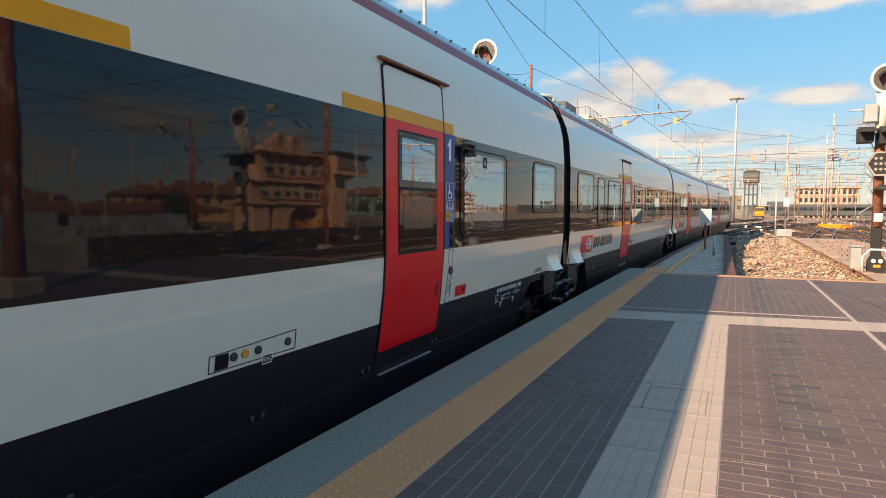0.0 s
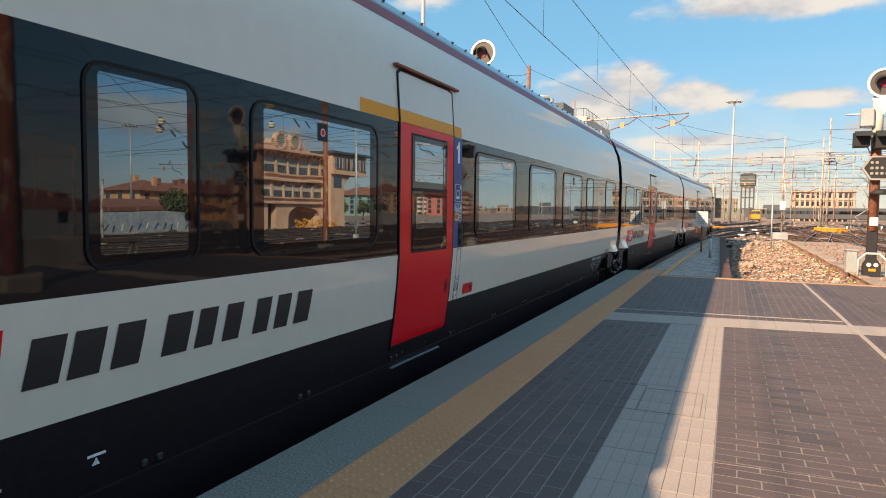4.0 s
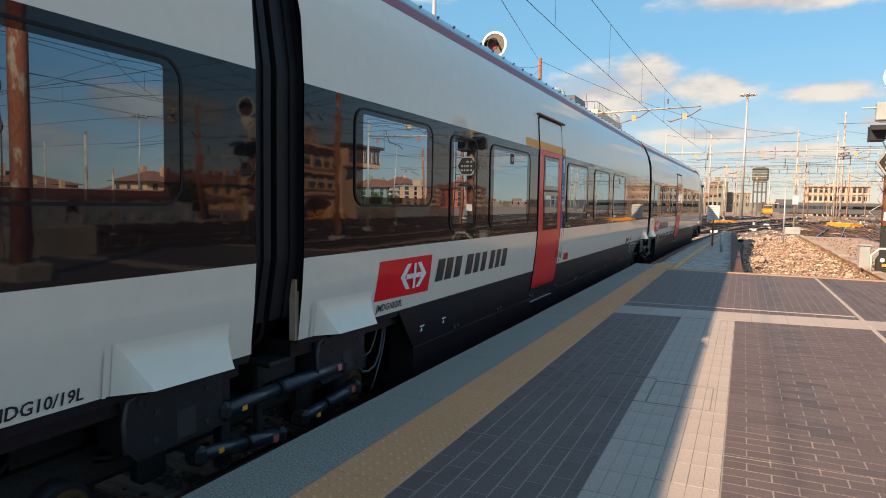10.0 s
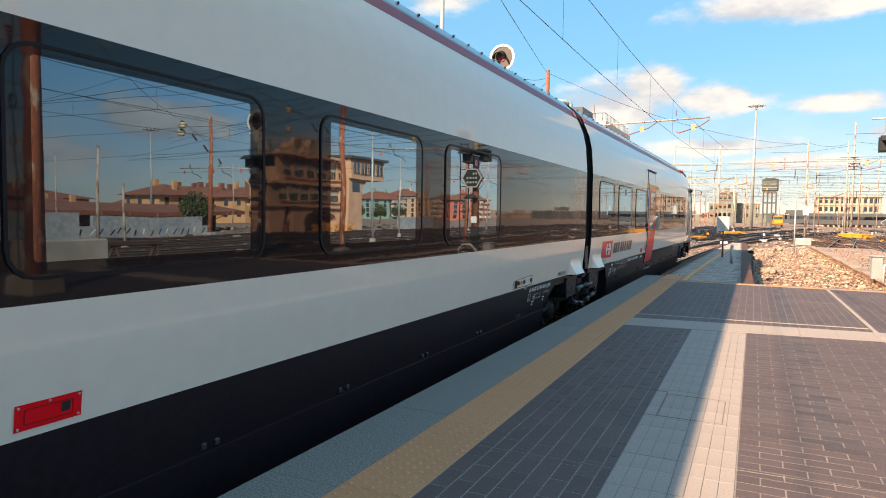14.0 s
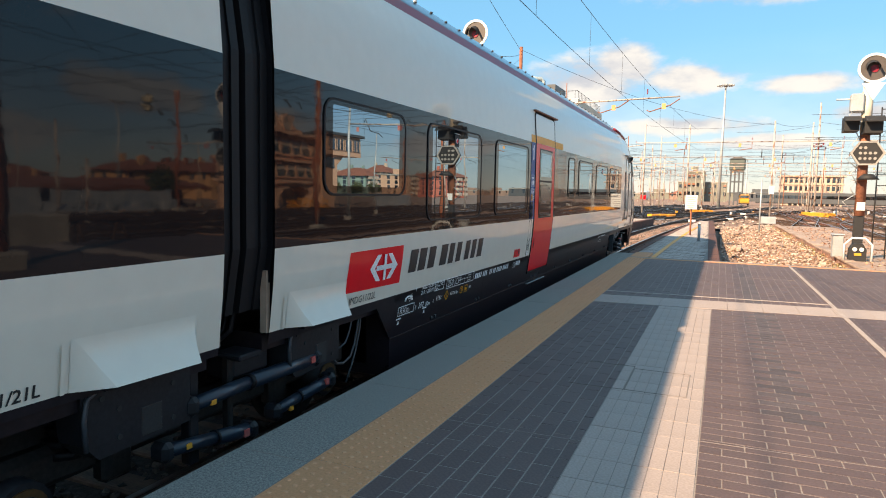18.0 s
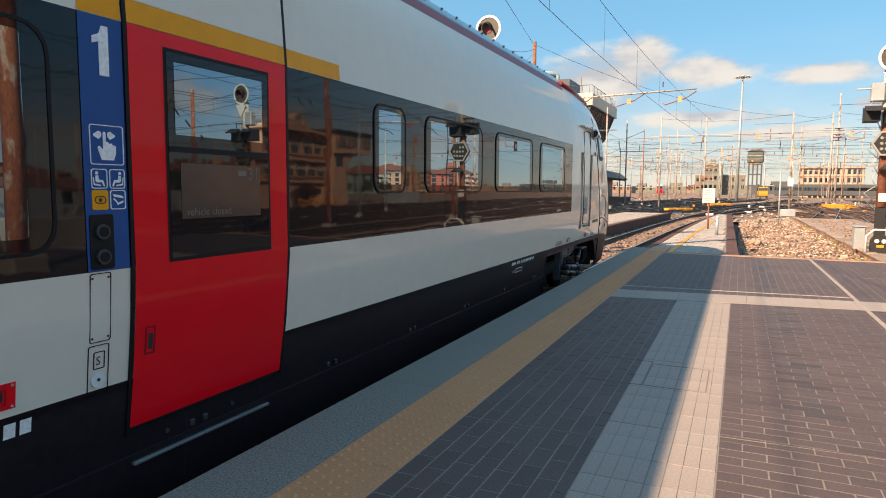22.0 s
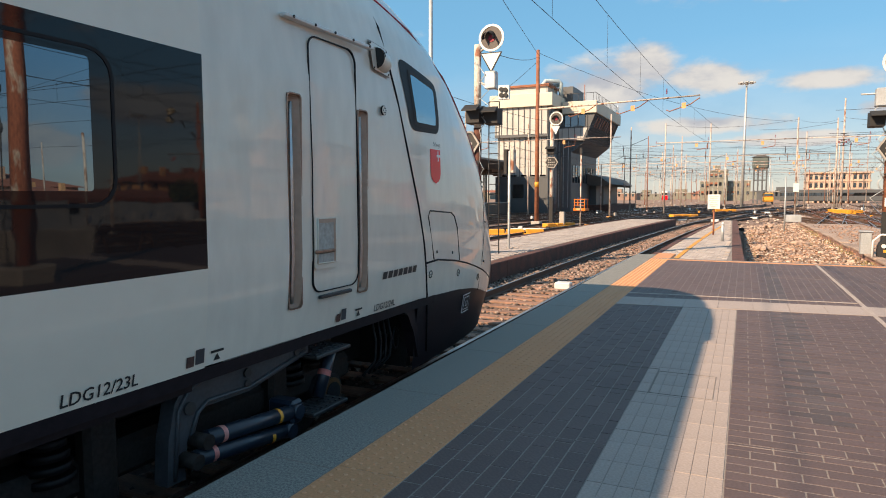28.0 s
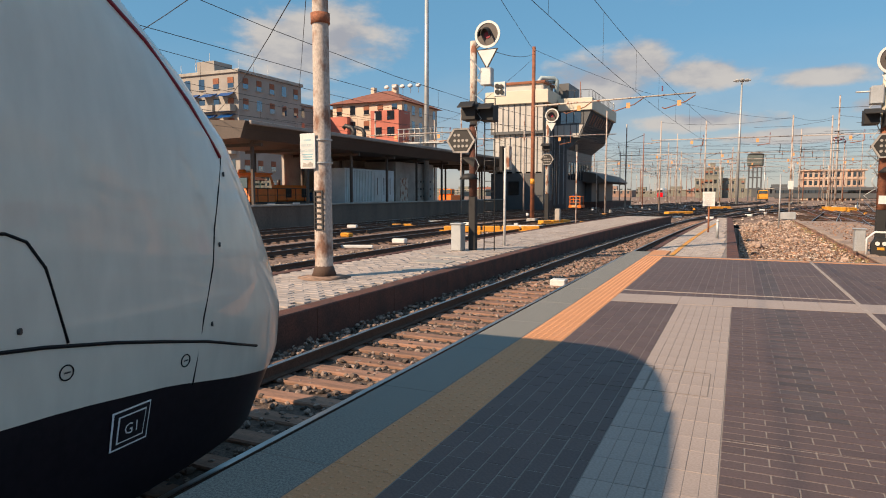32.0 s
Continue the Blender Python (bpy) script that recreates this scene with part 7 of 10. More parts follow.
def ladder(t, x, y, z0, z1, w=0.32):
    p = part("ladder", MB().tube((x - w / 2, y, z0), (x - w / 2, y, z1), 0.018, n=6).tube((x + w / 2, y, z0), (x + w / 2, y, z1), 0.018, n=6), M["dark_steel"], t)
    z = z0 + 0.25
    while z < z1:
        part("rung", MB().tube((x - w / 2, y, z), (x + w / 2, y, z), 0.012, n=6), M["dark_steel"], p)
        z += 0.3


def hooded_box(t, x, y, z, w, h, d=0.45):
    p = part("lamp_box", MB().prism([(y, z), (y - d, z + h * 0.05), (y - d, z + h * 0.8), (y, z + h)], 0, x - w / 2, x + w / 2), M["tar"], t, "black hooded lamp housing")
    part("visor", MB().prism([(y - d, z + h * 0.8), (y - d - 0.28, z + h * 0.62), (y - d - 0.28, z + h * 0.68), (y - d, z + h)], 0, x - w / 2 - 0.02, x + w / 2 + 0.02), M["tar"], p)


sig = thing("railway_signal", "tall signal mast with round disc, hexagonal lamp and ladder", "railway signal", "main signals")
SX, SY = -7.22, 18.0
part("lower_post", MB().box(SX - 0.11, SX + 0.11, SY - 0.1, SY + 0.1, ISL_Z, 1.35, 0.02), M["tar"], sig)
part("middle_post", MB().tube((SX, SY, 1.35), (SX, SY, 3.45), 0.118, 0.118, 14), M["kerb_brown"], sig, "dark rusted middle of the post")
part("post", MB().tube((SX, SY, 3.45), (SX, SY, 5.85), 0.108, 0.10, 14), M["peeling"], sig)
disc_lamp(sig, -6.75, SY - 0.1, 5.98, 0.385)
part("triangle_sign", MB().prism([(-7.09, 5.57), (-6.42, 5.57), (-6.755, 4.98)], 1, SY - 0.13, SY - 0.11), M["tar"], sig)
part("triangle_face", MB().prism([(-7.04, 5.54), (-6.47, 5.54), (-6.755, 5.05)], 1, SY - 0.14, SY - 0.125), M["white_enamel"], sig, "white downward triangle")
part("junction_box", MB().box(-6.95, -6.62, SY - 0.16, SY + 0.1, 4.55, 5.05, 0.02), M["grey_steel"], sig)
sp = part("speaker_panel", MB().box(-6.50, -6.17, SY - 0.22, SY - 0.12, 4.20, 4.60, 0.01), M["white_enamel"], sig, "white panel with four small lamps")
for a, b in ((-6.40, 4.32), (-6.28, 4.46), (-6.40, 4.48), (-6.27, 4.31)):
    part("lens", MB().tube((a, SY - 0.26, b), (a, SY - 0.215, b), 0.065, n=12), M["tar"], sp)
hooded_box(sig, -7.25, SY + 0.1, 3.55, 0.42, 0.54)
hooded_box(sig, -6.76, SY + 0.3, 3.53, 0.42, 0.50)
hex_lamp(sig, -7.55, SY - 0.15, 2.99, 0.46)
part("arm", MB().tube((SX, SY, 3.0), (-7.6, SY, 3.0), 0.04, n=8).tube((SX, SY, 5.6), (-6.76, SY, 5.9), 0.035, n=8).tube((SX, SY, 4.8), (-6.3, SY, 4.4), 0.03, n=8).tube((SX, SY, 3.8), (-6.6, SY + 0.1, 3.7), 0.035, n=8), M["grey_steel"], sig)
part("bell_hood", MB().tube((SX - 0.05, SY - 0.2, 1.85), (SX - 0.05, SY - 0.2, 2.02), 0.30, 0.12, 14), M["tar"], sig)
part("warning_arrow", MB().prism([(-7.55, 2.5), (-7.15, 2.2), (-7.1, 2.5)], 1, SY - 0.15, SY - 0.12), M["tar"], sig)
ladder(sig, SX + 0.48, SY + 0.1, ISL_Z, 4.2)
for k in range(7):
    z0 = 5.2 - 0.45 * k
    part("cable", MB().path([(SX + 0.1, SY - 0.12, z0), (SX + 0.3 + 0.15 * math.sin(k), SY - 0.18, z0 - 0.25), (SX + 0.12, SY - 0.14, z0 - 0.5)], 0.012, 5), M["grey_steel"], sig)
cabinet = thing("trackside_cabinet", "small pale grey trackside cabinet beside the signal", "cabinet")
part("body", MB().box(-7.72, -7.40, 17.5, 17.85, ISL_Z, 0.52, 0.02), M["grey_steel"], cabinet)
part("cap", MB().box(-7.75, -7.37, 17.47, 17.88, 0.521, 0.57, 0.02), M["grey_steel"], cabinet)

post = thing("signal_post", "thin white post with small dark signal panels", "signal post")
part("pole", MB().tube((-6.92, 20.0, ISL_Z), (-6.92, 20.0, 2.9), 0.04, n=10), M["white_enamel"], post)
part("panel", MB().box(-7.08, -6.97, 19.9, 20.1, 2.15, 2.95, 0.01), M["tar"], post)
part("panel", MB().box(-6.86, -6.76, 19.95, 20.2, 2.2, 2.95, 0.01), M["peeling"], post)

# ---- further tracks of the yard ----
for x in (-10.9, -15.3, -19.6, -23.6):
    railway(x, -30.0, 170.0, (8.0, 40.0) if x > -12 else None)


def lead(xa, ya, xb, yb, steel="rail_side"):
    """A straight crossing track between two lines."""
    t = thing("track", "rusty rails of a crossing track between lines", "railway track", "tracks of the yard")
    d = Vector((xb - xa, yb - ya, 0)).normalized()
    nrm = Vector((d.y, -d.x, 0))
    for s in (-0.75, 0.75):
        p, q = Vector((xa, ya, 0)) + nrm * s, Vector((xb, yb, 0)) + nrm * s
        mb = MB()
        for w, z0, z1 in ((0.07, -0.705, -0.69), (0.014, -0.69, -0.59), (0.034, -0.59, -0.552)):
            a = nrm * w
            mb.add([(*(p - a).xy, z0), (*(p + a).xy, z0), (*(q + a).xy, z0), (*(q - a).xy, z0), (*(p - a).xy, z1), (*(p + a).xy, z1), (*(q + a).xy, z1), (*(q - a).xy, z1)],
                   [(0, 1, 2, 3), (4, 7, 6, 5), (0, 4, 5, 1), (1, 5, 6, 2), (2, 6, 7, 3), (3, 7, 4, 0)])
        r = part("rail", mb, M[steel], t)
        a = nrm * 0.028
        part("rail_head", MB().add([(*(p - a).xy, -0.549), (*(p + a).xy, -0.549), (*(q + a).xy, -0.549), (*(q - a).xy, -0.549)], [(0, 1, 2, 3)]), M["rail_top"], r)
    mb = MB()
    a = nrm * 1.6
    p, q = Vector((xa, ya, 0)), Vector((xb, yb, 0))
    mb.add([(*(p - a).xy, -0.79), (*(p + a).xy, -0.79), (*(q + a).xy, -0.79), (*(q - a).xy, -0.79), (*(p - a * 0.9).xy, -0.742), (*(p + a * 0.9).xy, -0.742), (*(q + a * 0.9).xy, -0.742), (*(q - a * 0.9).xy, -0.742)],
           [(4, 7, 6, 5), (0, 4, 5, 1), (1, 5, 6, 2), (2, 6, 7, 3), (3, 7, 4, 0)])
    part("ballast_bed", mb, M["ballast_far"], t)
    ties = MB()
    n = int((q - p).length / 0.62)
    for k in range(n):
        c = p.lerp(q, (k + 0.5) / n)
        e, f = nrm * 1.25, d * 0.11
        ties.add([(*(c - e - f).xy, -0.735), (*(c + e - f).xy, -0.735), (*(c + e + f).xy, -0.735), (*(c - e + f).xy, -0.735), (*(c - e - f).xy, -0.715), (*(c + e - f).xy, -0.715), (*(c + e + f).xy, -0.715), (*(c - e + f).xy, -0.715)],
                 [(4, 5, 6, 7), (0, 1, 5, 4), (1, 2, 6, 5), (2, 3, 7, 6), (3, 0, 4, 7)])
    part("sleeper", ties, M["tie_dark"], t, "dark tarred sleepers", kind="stuff")


for xa, ya, xb, yb in ((-10.6, 38, -2.6, 78), (-14.6, 44, -6.6, 84), (-18.6, 50, -8.0, 100), (-3.0, 52, 6.0, 96), (-23, 40, -14.5, 78), (-19, 30, -26, 62), (9.4, 40, 1.5, 84), (13.5, 46, 6, 92), (0.5, 70, 14, 128), (-8, 90, 4, 150),
                       (-12.5, 52, -1.5, 92), (-17, 60, -2, 110), (-21, 66, -6, 118), (-6.5, 62, 3.5, 104), (4.8, 48, 9.5, 84), (11, 62, 3.5, 110), (-26, 70, -10, 130), (-14, 84, 2, 140), (16, 70, 5, 130), (-1, 88, 10, 150), (5.5, 36, 8.0, 60)):
    lead(xa, ya, xb, yb)
for xa, ya, xb, yb in ((6.6, 40, 8.0, 100), (8.3, 50, 8.9, 112), (11.2, 60, 13.8, 110)):
    lead(xa, ya, xb, yb, "rail_red")
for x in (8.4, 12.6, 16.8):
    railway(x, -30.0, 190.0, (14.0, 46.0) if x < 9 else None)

stones2 = MB()
scatter(stones2, 4500, lambda: (random.uniform(-13, -9.4), random.uniform(9, 40), -0.745 + random.uniform(0, 0.02)), (0.025, 0.06))
M["gravel"] = mat("gravel_stone", (0.30, 0.22, 0.17), 0.85, scale=9, amount=0.6, fine=50, grain=0.25, bump=0.3, island=0.65, second=(0.14, 0.10, 0.08))
solid("gravel", stones2, M["gravel"], "loose ballast gravel between the tracks", "gravel", kind="stuff")

# ---- yellow point covers, boxes and other trackside pieces ----
def point_cover(x, y, n, turn=0.0, s=1.0):
    t = thing("point_cover", "amber painted steel cover over point rodding", "point cover", "amber covers in the yard", m=pose(x, y, -0.75, 0, 0, turn))
    for k in range(n):
        part("cover_box", MB().box(k * 0.95 * s, k * 0.95 * s + 0.86 * s, -0.28 * s, 0.28 * s, 0.0, 0.30 * s, 0.04), M["amber"], t)
    part("runner", MB().box(-0.25, n * 0.95 * s + 0.2, -0.34 * s, -0.30 * s, 0.02, 0.14, 0.02), M["amber"], t)


point_cover(-15.2, 33.5, 5, 22, 1.15)
point_cover(-12.6, 44.0, 3, 60)
point_cover(-6.6, 68.0, 3, 50, 1.2)
point_cover(9.9, 95.0, 4, -70, 1.7)
point_cover(-9.3, 13.5, 1, 10, 0.55)
point_cover(-13.0, 12.6, 1, 0, 0.6)
point_cover(-3.8, 96.0, 3, 40, 1.2)
point_cover(-20.5, 37.0, 2, 30, 0.7)
for x, y, c in ((-13.2, 24.5, "white_enamel"), (-12.3, 31.0, "amber"), (-17.5, 27.0, "amber"), (-21.6, 34.0, "white_enamel"), (-16.4, 40.0, "white_enamel"), (-2.2, 58, "white_enamel"), (0.8, 66, "white_enamel"), (-8.8, 52, "white_enamel"), (2.5, 88, "white_enamel")):
    t = thing("point_motor", "small painted trackside motor box", "point motor", "boxes between the rails", m=pose(x, y, -0.75, 0, 0, random.uniform(-20, 20)))
    part("body", MB().box(-0.3, 0.3, -0.16, 0.16, 0.06, 0.26, 0.03), M[c], t)
    part("plate", MB().box(-0.42, 0.42, -0.22, 0.22, 0.0, 0.06, 0.01), M["rail_side"], t)
for x, y, l, a in ((-14.3, 22.0, 2.2, 20), (-12.6, 40.5, 3.0, 12), (-21.3, 44.0, 2.6, 30), (3.2, 74, 3, 80), (-5.2, 61, 2.6, 70), (-1.0, 84, 3.4, 75), (-7.8, 74, 3.0, 60)):
    solid("rail_offcut", MB().add(*(lambda b: (b.v, b.f))(MB().box(-l / 2, l / 2, -0.08, 0.08, 0, 0.12, 0.02))), M["white_enamel"], "pale painted beam lying between the tracks", "beam", "beams on the ground").matrix_world = pose(x, y, -0.74, 0, 0, a)

# low dark rodding, cable ducts and small boxes across the throat of the yard
random.seed(77)
for k in range(26):
    x, y = random.uniform(-20, 14), random.uniform(40, 115)
    t = thing("point_rodding", "dark steel point rodding lying across the rails", "point rodding", "rods in the yard", m=pose(x + cx(y), y, -0.72, 0, 0, random.uniform(60, 115)))
    part("rod", MB().box(-0.06, 0.06, -random.uniform(1.5, 3.5), random.uniform(1.5, 3.5), 0.0, 0.07), M["rail_side"], t)
    part("crank", MB().box(-0.18, 0.18, 0.3, 0.75, 0.0, 0.17, 0.03), M[random.choice(["tar", "amber", "white_enamel", "rail_side"])], t)
for k in range(30):
    x, y = random.uniform(-22, 14), random.uniform(26, 120)
    if -6.5 < x < 4.0 and y < 52:
        continue
    t = thing("track_marker", "small low painted marker between the rails", "marker", "markers between the rails", m=pose(x + cx(y), y, -0.76, 0, 0, random.uniform(0, 90)))
    part("body", MB().box(-0.12, 0.12, -0.1, 0.1, 0.0, random.uniform(0.2, 0.5), 0.02), M[random.choice(["white_enamel", "amber", "concrete", "tar"])], t)

# ---- catenary ----
M["cream"] = mat("cream_concrete", (0.62, 0.58, 0.48), 0.8, scale=0.4, amount=0.4, fine=10, grain=0.08, bump=0.1, second=(0.5, 0.45, 0.37))
def lattice_mast(name, x, y, h, w=0.3, material="rust", label="rusty steel catenary mast", group="catenary masts", z=-0.75):
    t = thing(name, label, "catenary mast", group)
    part("post", MB().tube((x, y, z), (x, y, h), w * 0.5, w * 0.36, 10), M[material], t)
    part("foot", MB().box(x - w, x + w, y - w, y + w, z, z + 0.35, 0.05), M["concrete"], t)
    return t


def insulator(t, x, y, z, n=5, r=0.06):
    mb = MB()
    for k in range(n):
        mb.tube((x, y, z - 0.07 * k), (x, y, z - 0.07 * k - 0.045), r, r * 0.5, 8)
    part("insulator", mb, M["maroon"], t, "brown ribbed insulator")


red_mast = lattice_mast("catenary_mast", -13.95, 46.5, 12.0, 0.34, "rust", "tall rust-red catenary mast with a long arm")
part("yellow_band", MB().tube((-13.95, 46.5, 2.1), (-13.95, 46.5, 2.5), 0.165, n=10), M["amber"], red_mast)
arm = part("arm", MB().tube((-13.95, 46.5, 7.75), (-2.9, 46.5, 8.05), 0.07, 0.05, 8), M["peeling"], red_mast)
for x in (-10.6, -7.2, -3.9):
    part("tag", MB().box(x - 0.13, x + 0.13, 46.44, 46.46, 7.25, 7.62), M["tag"], arm, "small orange tag")
    part("drop_arm", MB().path([(x + 1.0, 46.5, 7.9), (x + 0.4, 46.5, 7.5), (x - 0.9, 46.5, 7.1), (x - 1.1, 46.5, 7.2)], 0.035), M["rust"], arm)
insulator(arm, -5.0, 46.5, 8.6)
sig2 = thing("railway_signal", "distant signal with white rimmed disc and hexagon lamp", "railway signal", "main signals")
part("post", MB().tube((-12.95, 46.9, -0.75), (-12.95, 46.9, 6.7), 0.14, n=10), M["peeling"], sig2)
disc_lamp(sig2, -12.6, 46.7, 7.05, 0.5)
part("triangle_face", MB().prism([(-12.95, 6.5), (-12.3, 6.5), (-12.6, 5.9)], 1, 46.6, 46.63), M["white_enamel"], sig2)
hooded_box(sig2, -12.95, 46.9, 4.5, 0.6, 0.55)
hex_lamp(sig2, -12.9, 46.6, 3.9, 0.5)
ladder(sig2, -12.4, 46.9, -0.75, 4.6)
part("lower_post", MB().box(-13.1, -12.8, 46.75, 47.05, -0.75, 1.4, 0.02), M["tar"], sig2)
box2 = solid("trackside_box", MB().box(-11.9, -11.55, 45.2, 45.55, -0.75, 0.35, 0.03), M["concrete"], "small grey concrete trackside box", "cabinet")
p2 = thing("marker_post", "thin pale post with a small lamp", "post")
part("pole", MB().tube((-9.2, 40.0, -0.75), (-9.2, 40.0, 4.0), 0.045, n=8), M["peeling"], p2)
part("lamp", MB().box(-9.28, -9.12, 39.9, 40.05, 4.0, 4.4, 0.02), M["tar"], p2)


def portal(y, x0, x1, h, mid=(), z=-0.75, w=0.34, mat_="old_mast", beam_h=None):
    """Masts carrying a beam across the tracks, with tags and hangers."""
    w *= 0.55
    t = thing("catenary_portal", "rusty catenary portal spanning the tracks", "catenary portal", "catenary portals")
    bh = beam_h or h - 1.5
    for x in (x0, x1, *mid):
        part("post", MB().tube((x, y, z), (x, y, h), w * 0.5, w * 0.36, 8), M[mat_], t)
    part("beam", MB().tube((min(x0, x1) - 1, y, bh), (max(x0, x1) + 1, y, bh), 0.05, n=8), M["old_mast"], t)
    n = max(2, int(abs(x1 - x0) / 8))
    for k in range(n):
        x = min(x0, x1) + (k + 0.5) * abs(x1 - x0) / n
        part("tag", MB().box(x - 0.14, x + 0.14, y - 0.06, y - 0.04, bh - 0.55, bh - 0.15), M["tag"], t)
        part("hanger", MB().path([(x + 1.2, y, bh), (x + 1.2, y, bh - 0.7), (x, y, bh - 0.9)], 0.04), M["rust"], t)
        insulator(t, x + 1.2, y, bh + 0.45, 4, 0.06)
    return t


portal(79, -8.5, 4.85, 9.7, (), beam_h=7.5)
portal(79, 4.87, 26.0, 9.7, (), beam_h=7.5)
portal(96, -15.0, 10.3, 11.2, (-4.5,), beam_h=6.8, w=0.4)
portal(118, -24.0, 20.0, 11.5, (-10.0, 8.5), beam_h=7.0, w=0.4)
portal(145, -34.0, 30.0, 12.0, (-14.0, 16.0), beam_h=7.6, w=0.45)
portal(180, -44.0, 40.0, 13.0, (-20.0, -2.0, 22.0), beam_h=8.0, w=0.5)
portal(225, -60.0, 50.0, 14.0, (-30.0, -12.0, 28.0), beam_h=8.5, w=0.5)
portal(70, -33.0, -13.0, 10.0, (-22.0,), beam_h=7.6)
portal(58, -34.0, -24.5, 9.5, (), beam_h=7.3)
random.seed(11)
for k in range(110):
    y = 80 + 260 * random.random() ** 0.8
    x = random.uniform(-0.36, 0.26) * y
    if abs(x - 4.0) < 3 and y < 210:
        continue
    hm = random.uniform(5.5, 11.5)
    mm = lattice_mast("catenary_mast", x, y, hm, random.uniform(0.12, 0.2), random.choice(["grey_steel", "old_mast", "old_mast", "peeling", "rust"]), "slim weathered catenary mast in the yard")
    if k % 2:
        part("cantilever", MB().path([(x, y, hm - 1.4), (x + random.choice([-2.2, 2.2]), y, hm - 1.2)], 0.05), M["peeling"], mm)
        part("stay", MB().path([(x, y, hm - 0.2), (x + random.choice([-2.2, 2.2]), y, hm - 1.1)], 0.03), M["dark_steel"], mm)
        insulator(mm, x + 1.0, y, hm - 0.7, 4, 0.055)

lamp_mast = thing("light_mast", "tall galvanised floodlight mast with ring of lamps", "light mast", "floodlight masts")
part("pole", MB().tube((-0.55, 130, -0.75), (-0.40, 130, 21.3), 0.30, 0.15, 12), M["grey_steel"], lamp_mast)
part("crown", MB().tube((-0.4, 130, 21.3), (-0.4, 130, 21.7), 0.3, 0.5, 12), M["grey_steel"], lamp_mast)
for k in range(8):
    a = k * math.pi / 4
    part("floodlight", MB().box(-0.4 + 1.15 * math.cos(a) - 0.30, -0.4 + 1.15 * math.cos(a) + 0.30, 130 + 1.15 * math.sin(a) - 0.25, 130 + 1.15 * math.sin(a) + 0.25, 21.4, 21.7, 0.07), M["grey_steel"], lamp_mast)
    part("bracket", MB().tube((-0.4, 130, 21.5), (-0.4 + 1.1 * math.cos(a), 130 + 1.1 * math.sin(a), 21.5), 0.06, n=6), M["grey_steel"], lamp_mast)
lm2 = copy_thing(lamp_mast, pose(8.5, 140, -6.0))
tall = thing("light_mast", "slim galvanised mast with railed work platform", "light mast", "floodlight masts")
part("pole", MB().tube((-29.2, 60, 0.3), (-29.1, 60, 26), 0.28, 0.18, 12), M["grey_steel"], tall)
cage = MB()
for a in range(9):
    cage.tube((-32.4 + a * 0.62, 60, 6.6), (-32.4 + a * 0.62, 60, 8.0), 0.035, n=5)
cage.box(-32.6, -27.0, 59.4, 60.6, 6.45, 6.6).tube((-32.5, 60, 8.0), (-27.2, 60, 8.0), 0.04, n=5).tube((-32.5, 60, 7.3), (-27.2, 60, 7.3), 0.03, n=5)
part("work_platform", cage, M["grey_steel"], tall)

# running wires
wires = thing("overhead_wires", "thin dark catenary wires above the tracks", "overhead wire")


def wire(pts, r):
    return part("wire", MB().path(pts, r, 5), M["wire"], wires)


def run_wire(x, z, y0, y1, r=0.011, sag=0.0, bend=True):
    n = max(2, int((y1 - y0) / 6))
    return wire([(x + (cx(y0 + (y1 - y0) * k / n) if bend else 0), y0 + (y1 - y0) * k / n, z - sag * 4 * (k / n) * (1 - k / n)) for k in range(n + 1)], r)


run_wire(TRACK, 5.5, -20, 60, 0.008)
run_wire(TRACK, 7.1, -20, 60, 0.009)
for k in range(9):
    y = 2.5 + 6.2 * k
    wire([(TRACK + cx(y), y, 5.5), (TRACK + cx(y), y, 7.1)], 0.005)
for x in (-10.9, -15.3, -19.6, -23.6, 8.4, 12.6, 16.8):
    run_wire(x, 4.75, -40, 150, 0.008)
    for a, b in ((-40, 0), (0, 46.5), (46.5, 79), (79, 118), (118, 160)):
        run_wire(x, 6.3, a, b, 0.009, 0.9)
        for k in range(1, 6):
            y = a + (b - a) * k / 6
            zt = 6.3 - 0.9 * 4 * (k / 6) * (1 - k / 6)
            wire([(x + cx(y), y, 4.75), (x + cx(y), y, zt)], 0.005)
for (p, q, s) in (((-13.95, 46.5, 11.8), (4.85, 79, 9.3), 1.2), ((-13.95, 46.5, 11.7), (-3.8, 0.0, 7.5), 0.1), ((-13.95, 46.5, 11.5), (-7.2, 18, 5.8), 0.3), ((-13.95, 46.5, 11.2), (-33, 70, 9.6), 0.8), ((4.85, 79, 9.5), (10.3, 96, 11), 0.4),
                  ((4.85, 79, 9.5), (-8.5, 79, 9.5), 0.5), ((-7.6, 10.9, 8.0), (-33, 20, 7.5), 0.4), ((-7.6, 10.9, 7.0), (-33, 22, 6.8), 0.4), ((-7.6, 10.9, 6.2), (-33, 34, 6.4), 0.5), ((-7.6, 10.9, 8.6), (-33, 44, 9.2), 0.5)):
    p, q = Vector(p), Vector(q)
    wire([p.lerp(q, k / 10) - Vector((0, 0, s * 4 * (k / 10) * (1 - k / 10))) for k in range(11)], 0.013)
random.seed(5)
for k in range(55):
    y = random.uniform(75, 210)
    z = random.uniform(4.6, 9.5)
    xa = random.uniform(-45, 20)
    wire([(xa, y, z), (xa + random.uniform(10, 26), y + random.uniform(-6, 30), z + random.uniform(-1.0, 1.0))], 0.013)

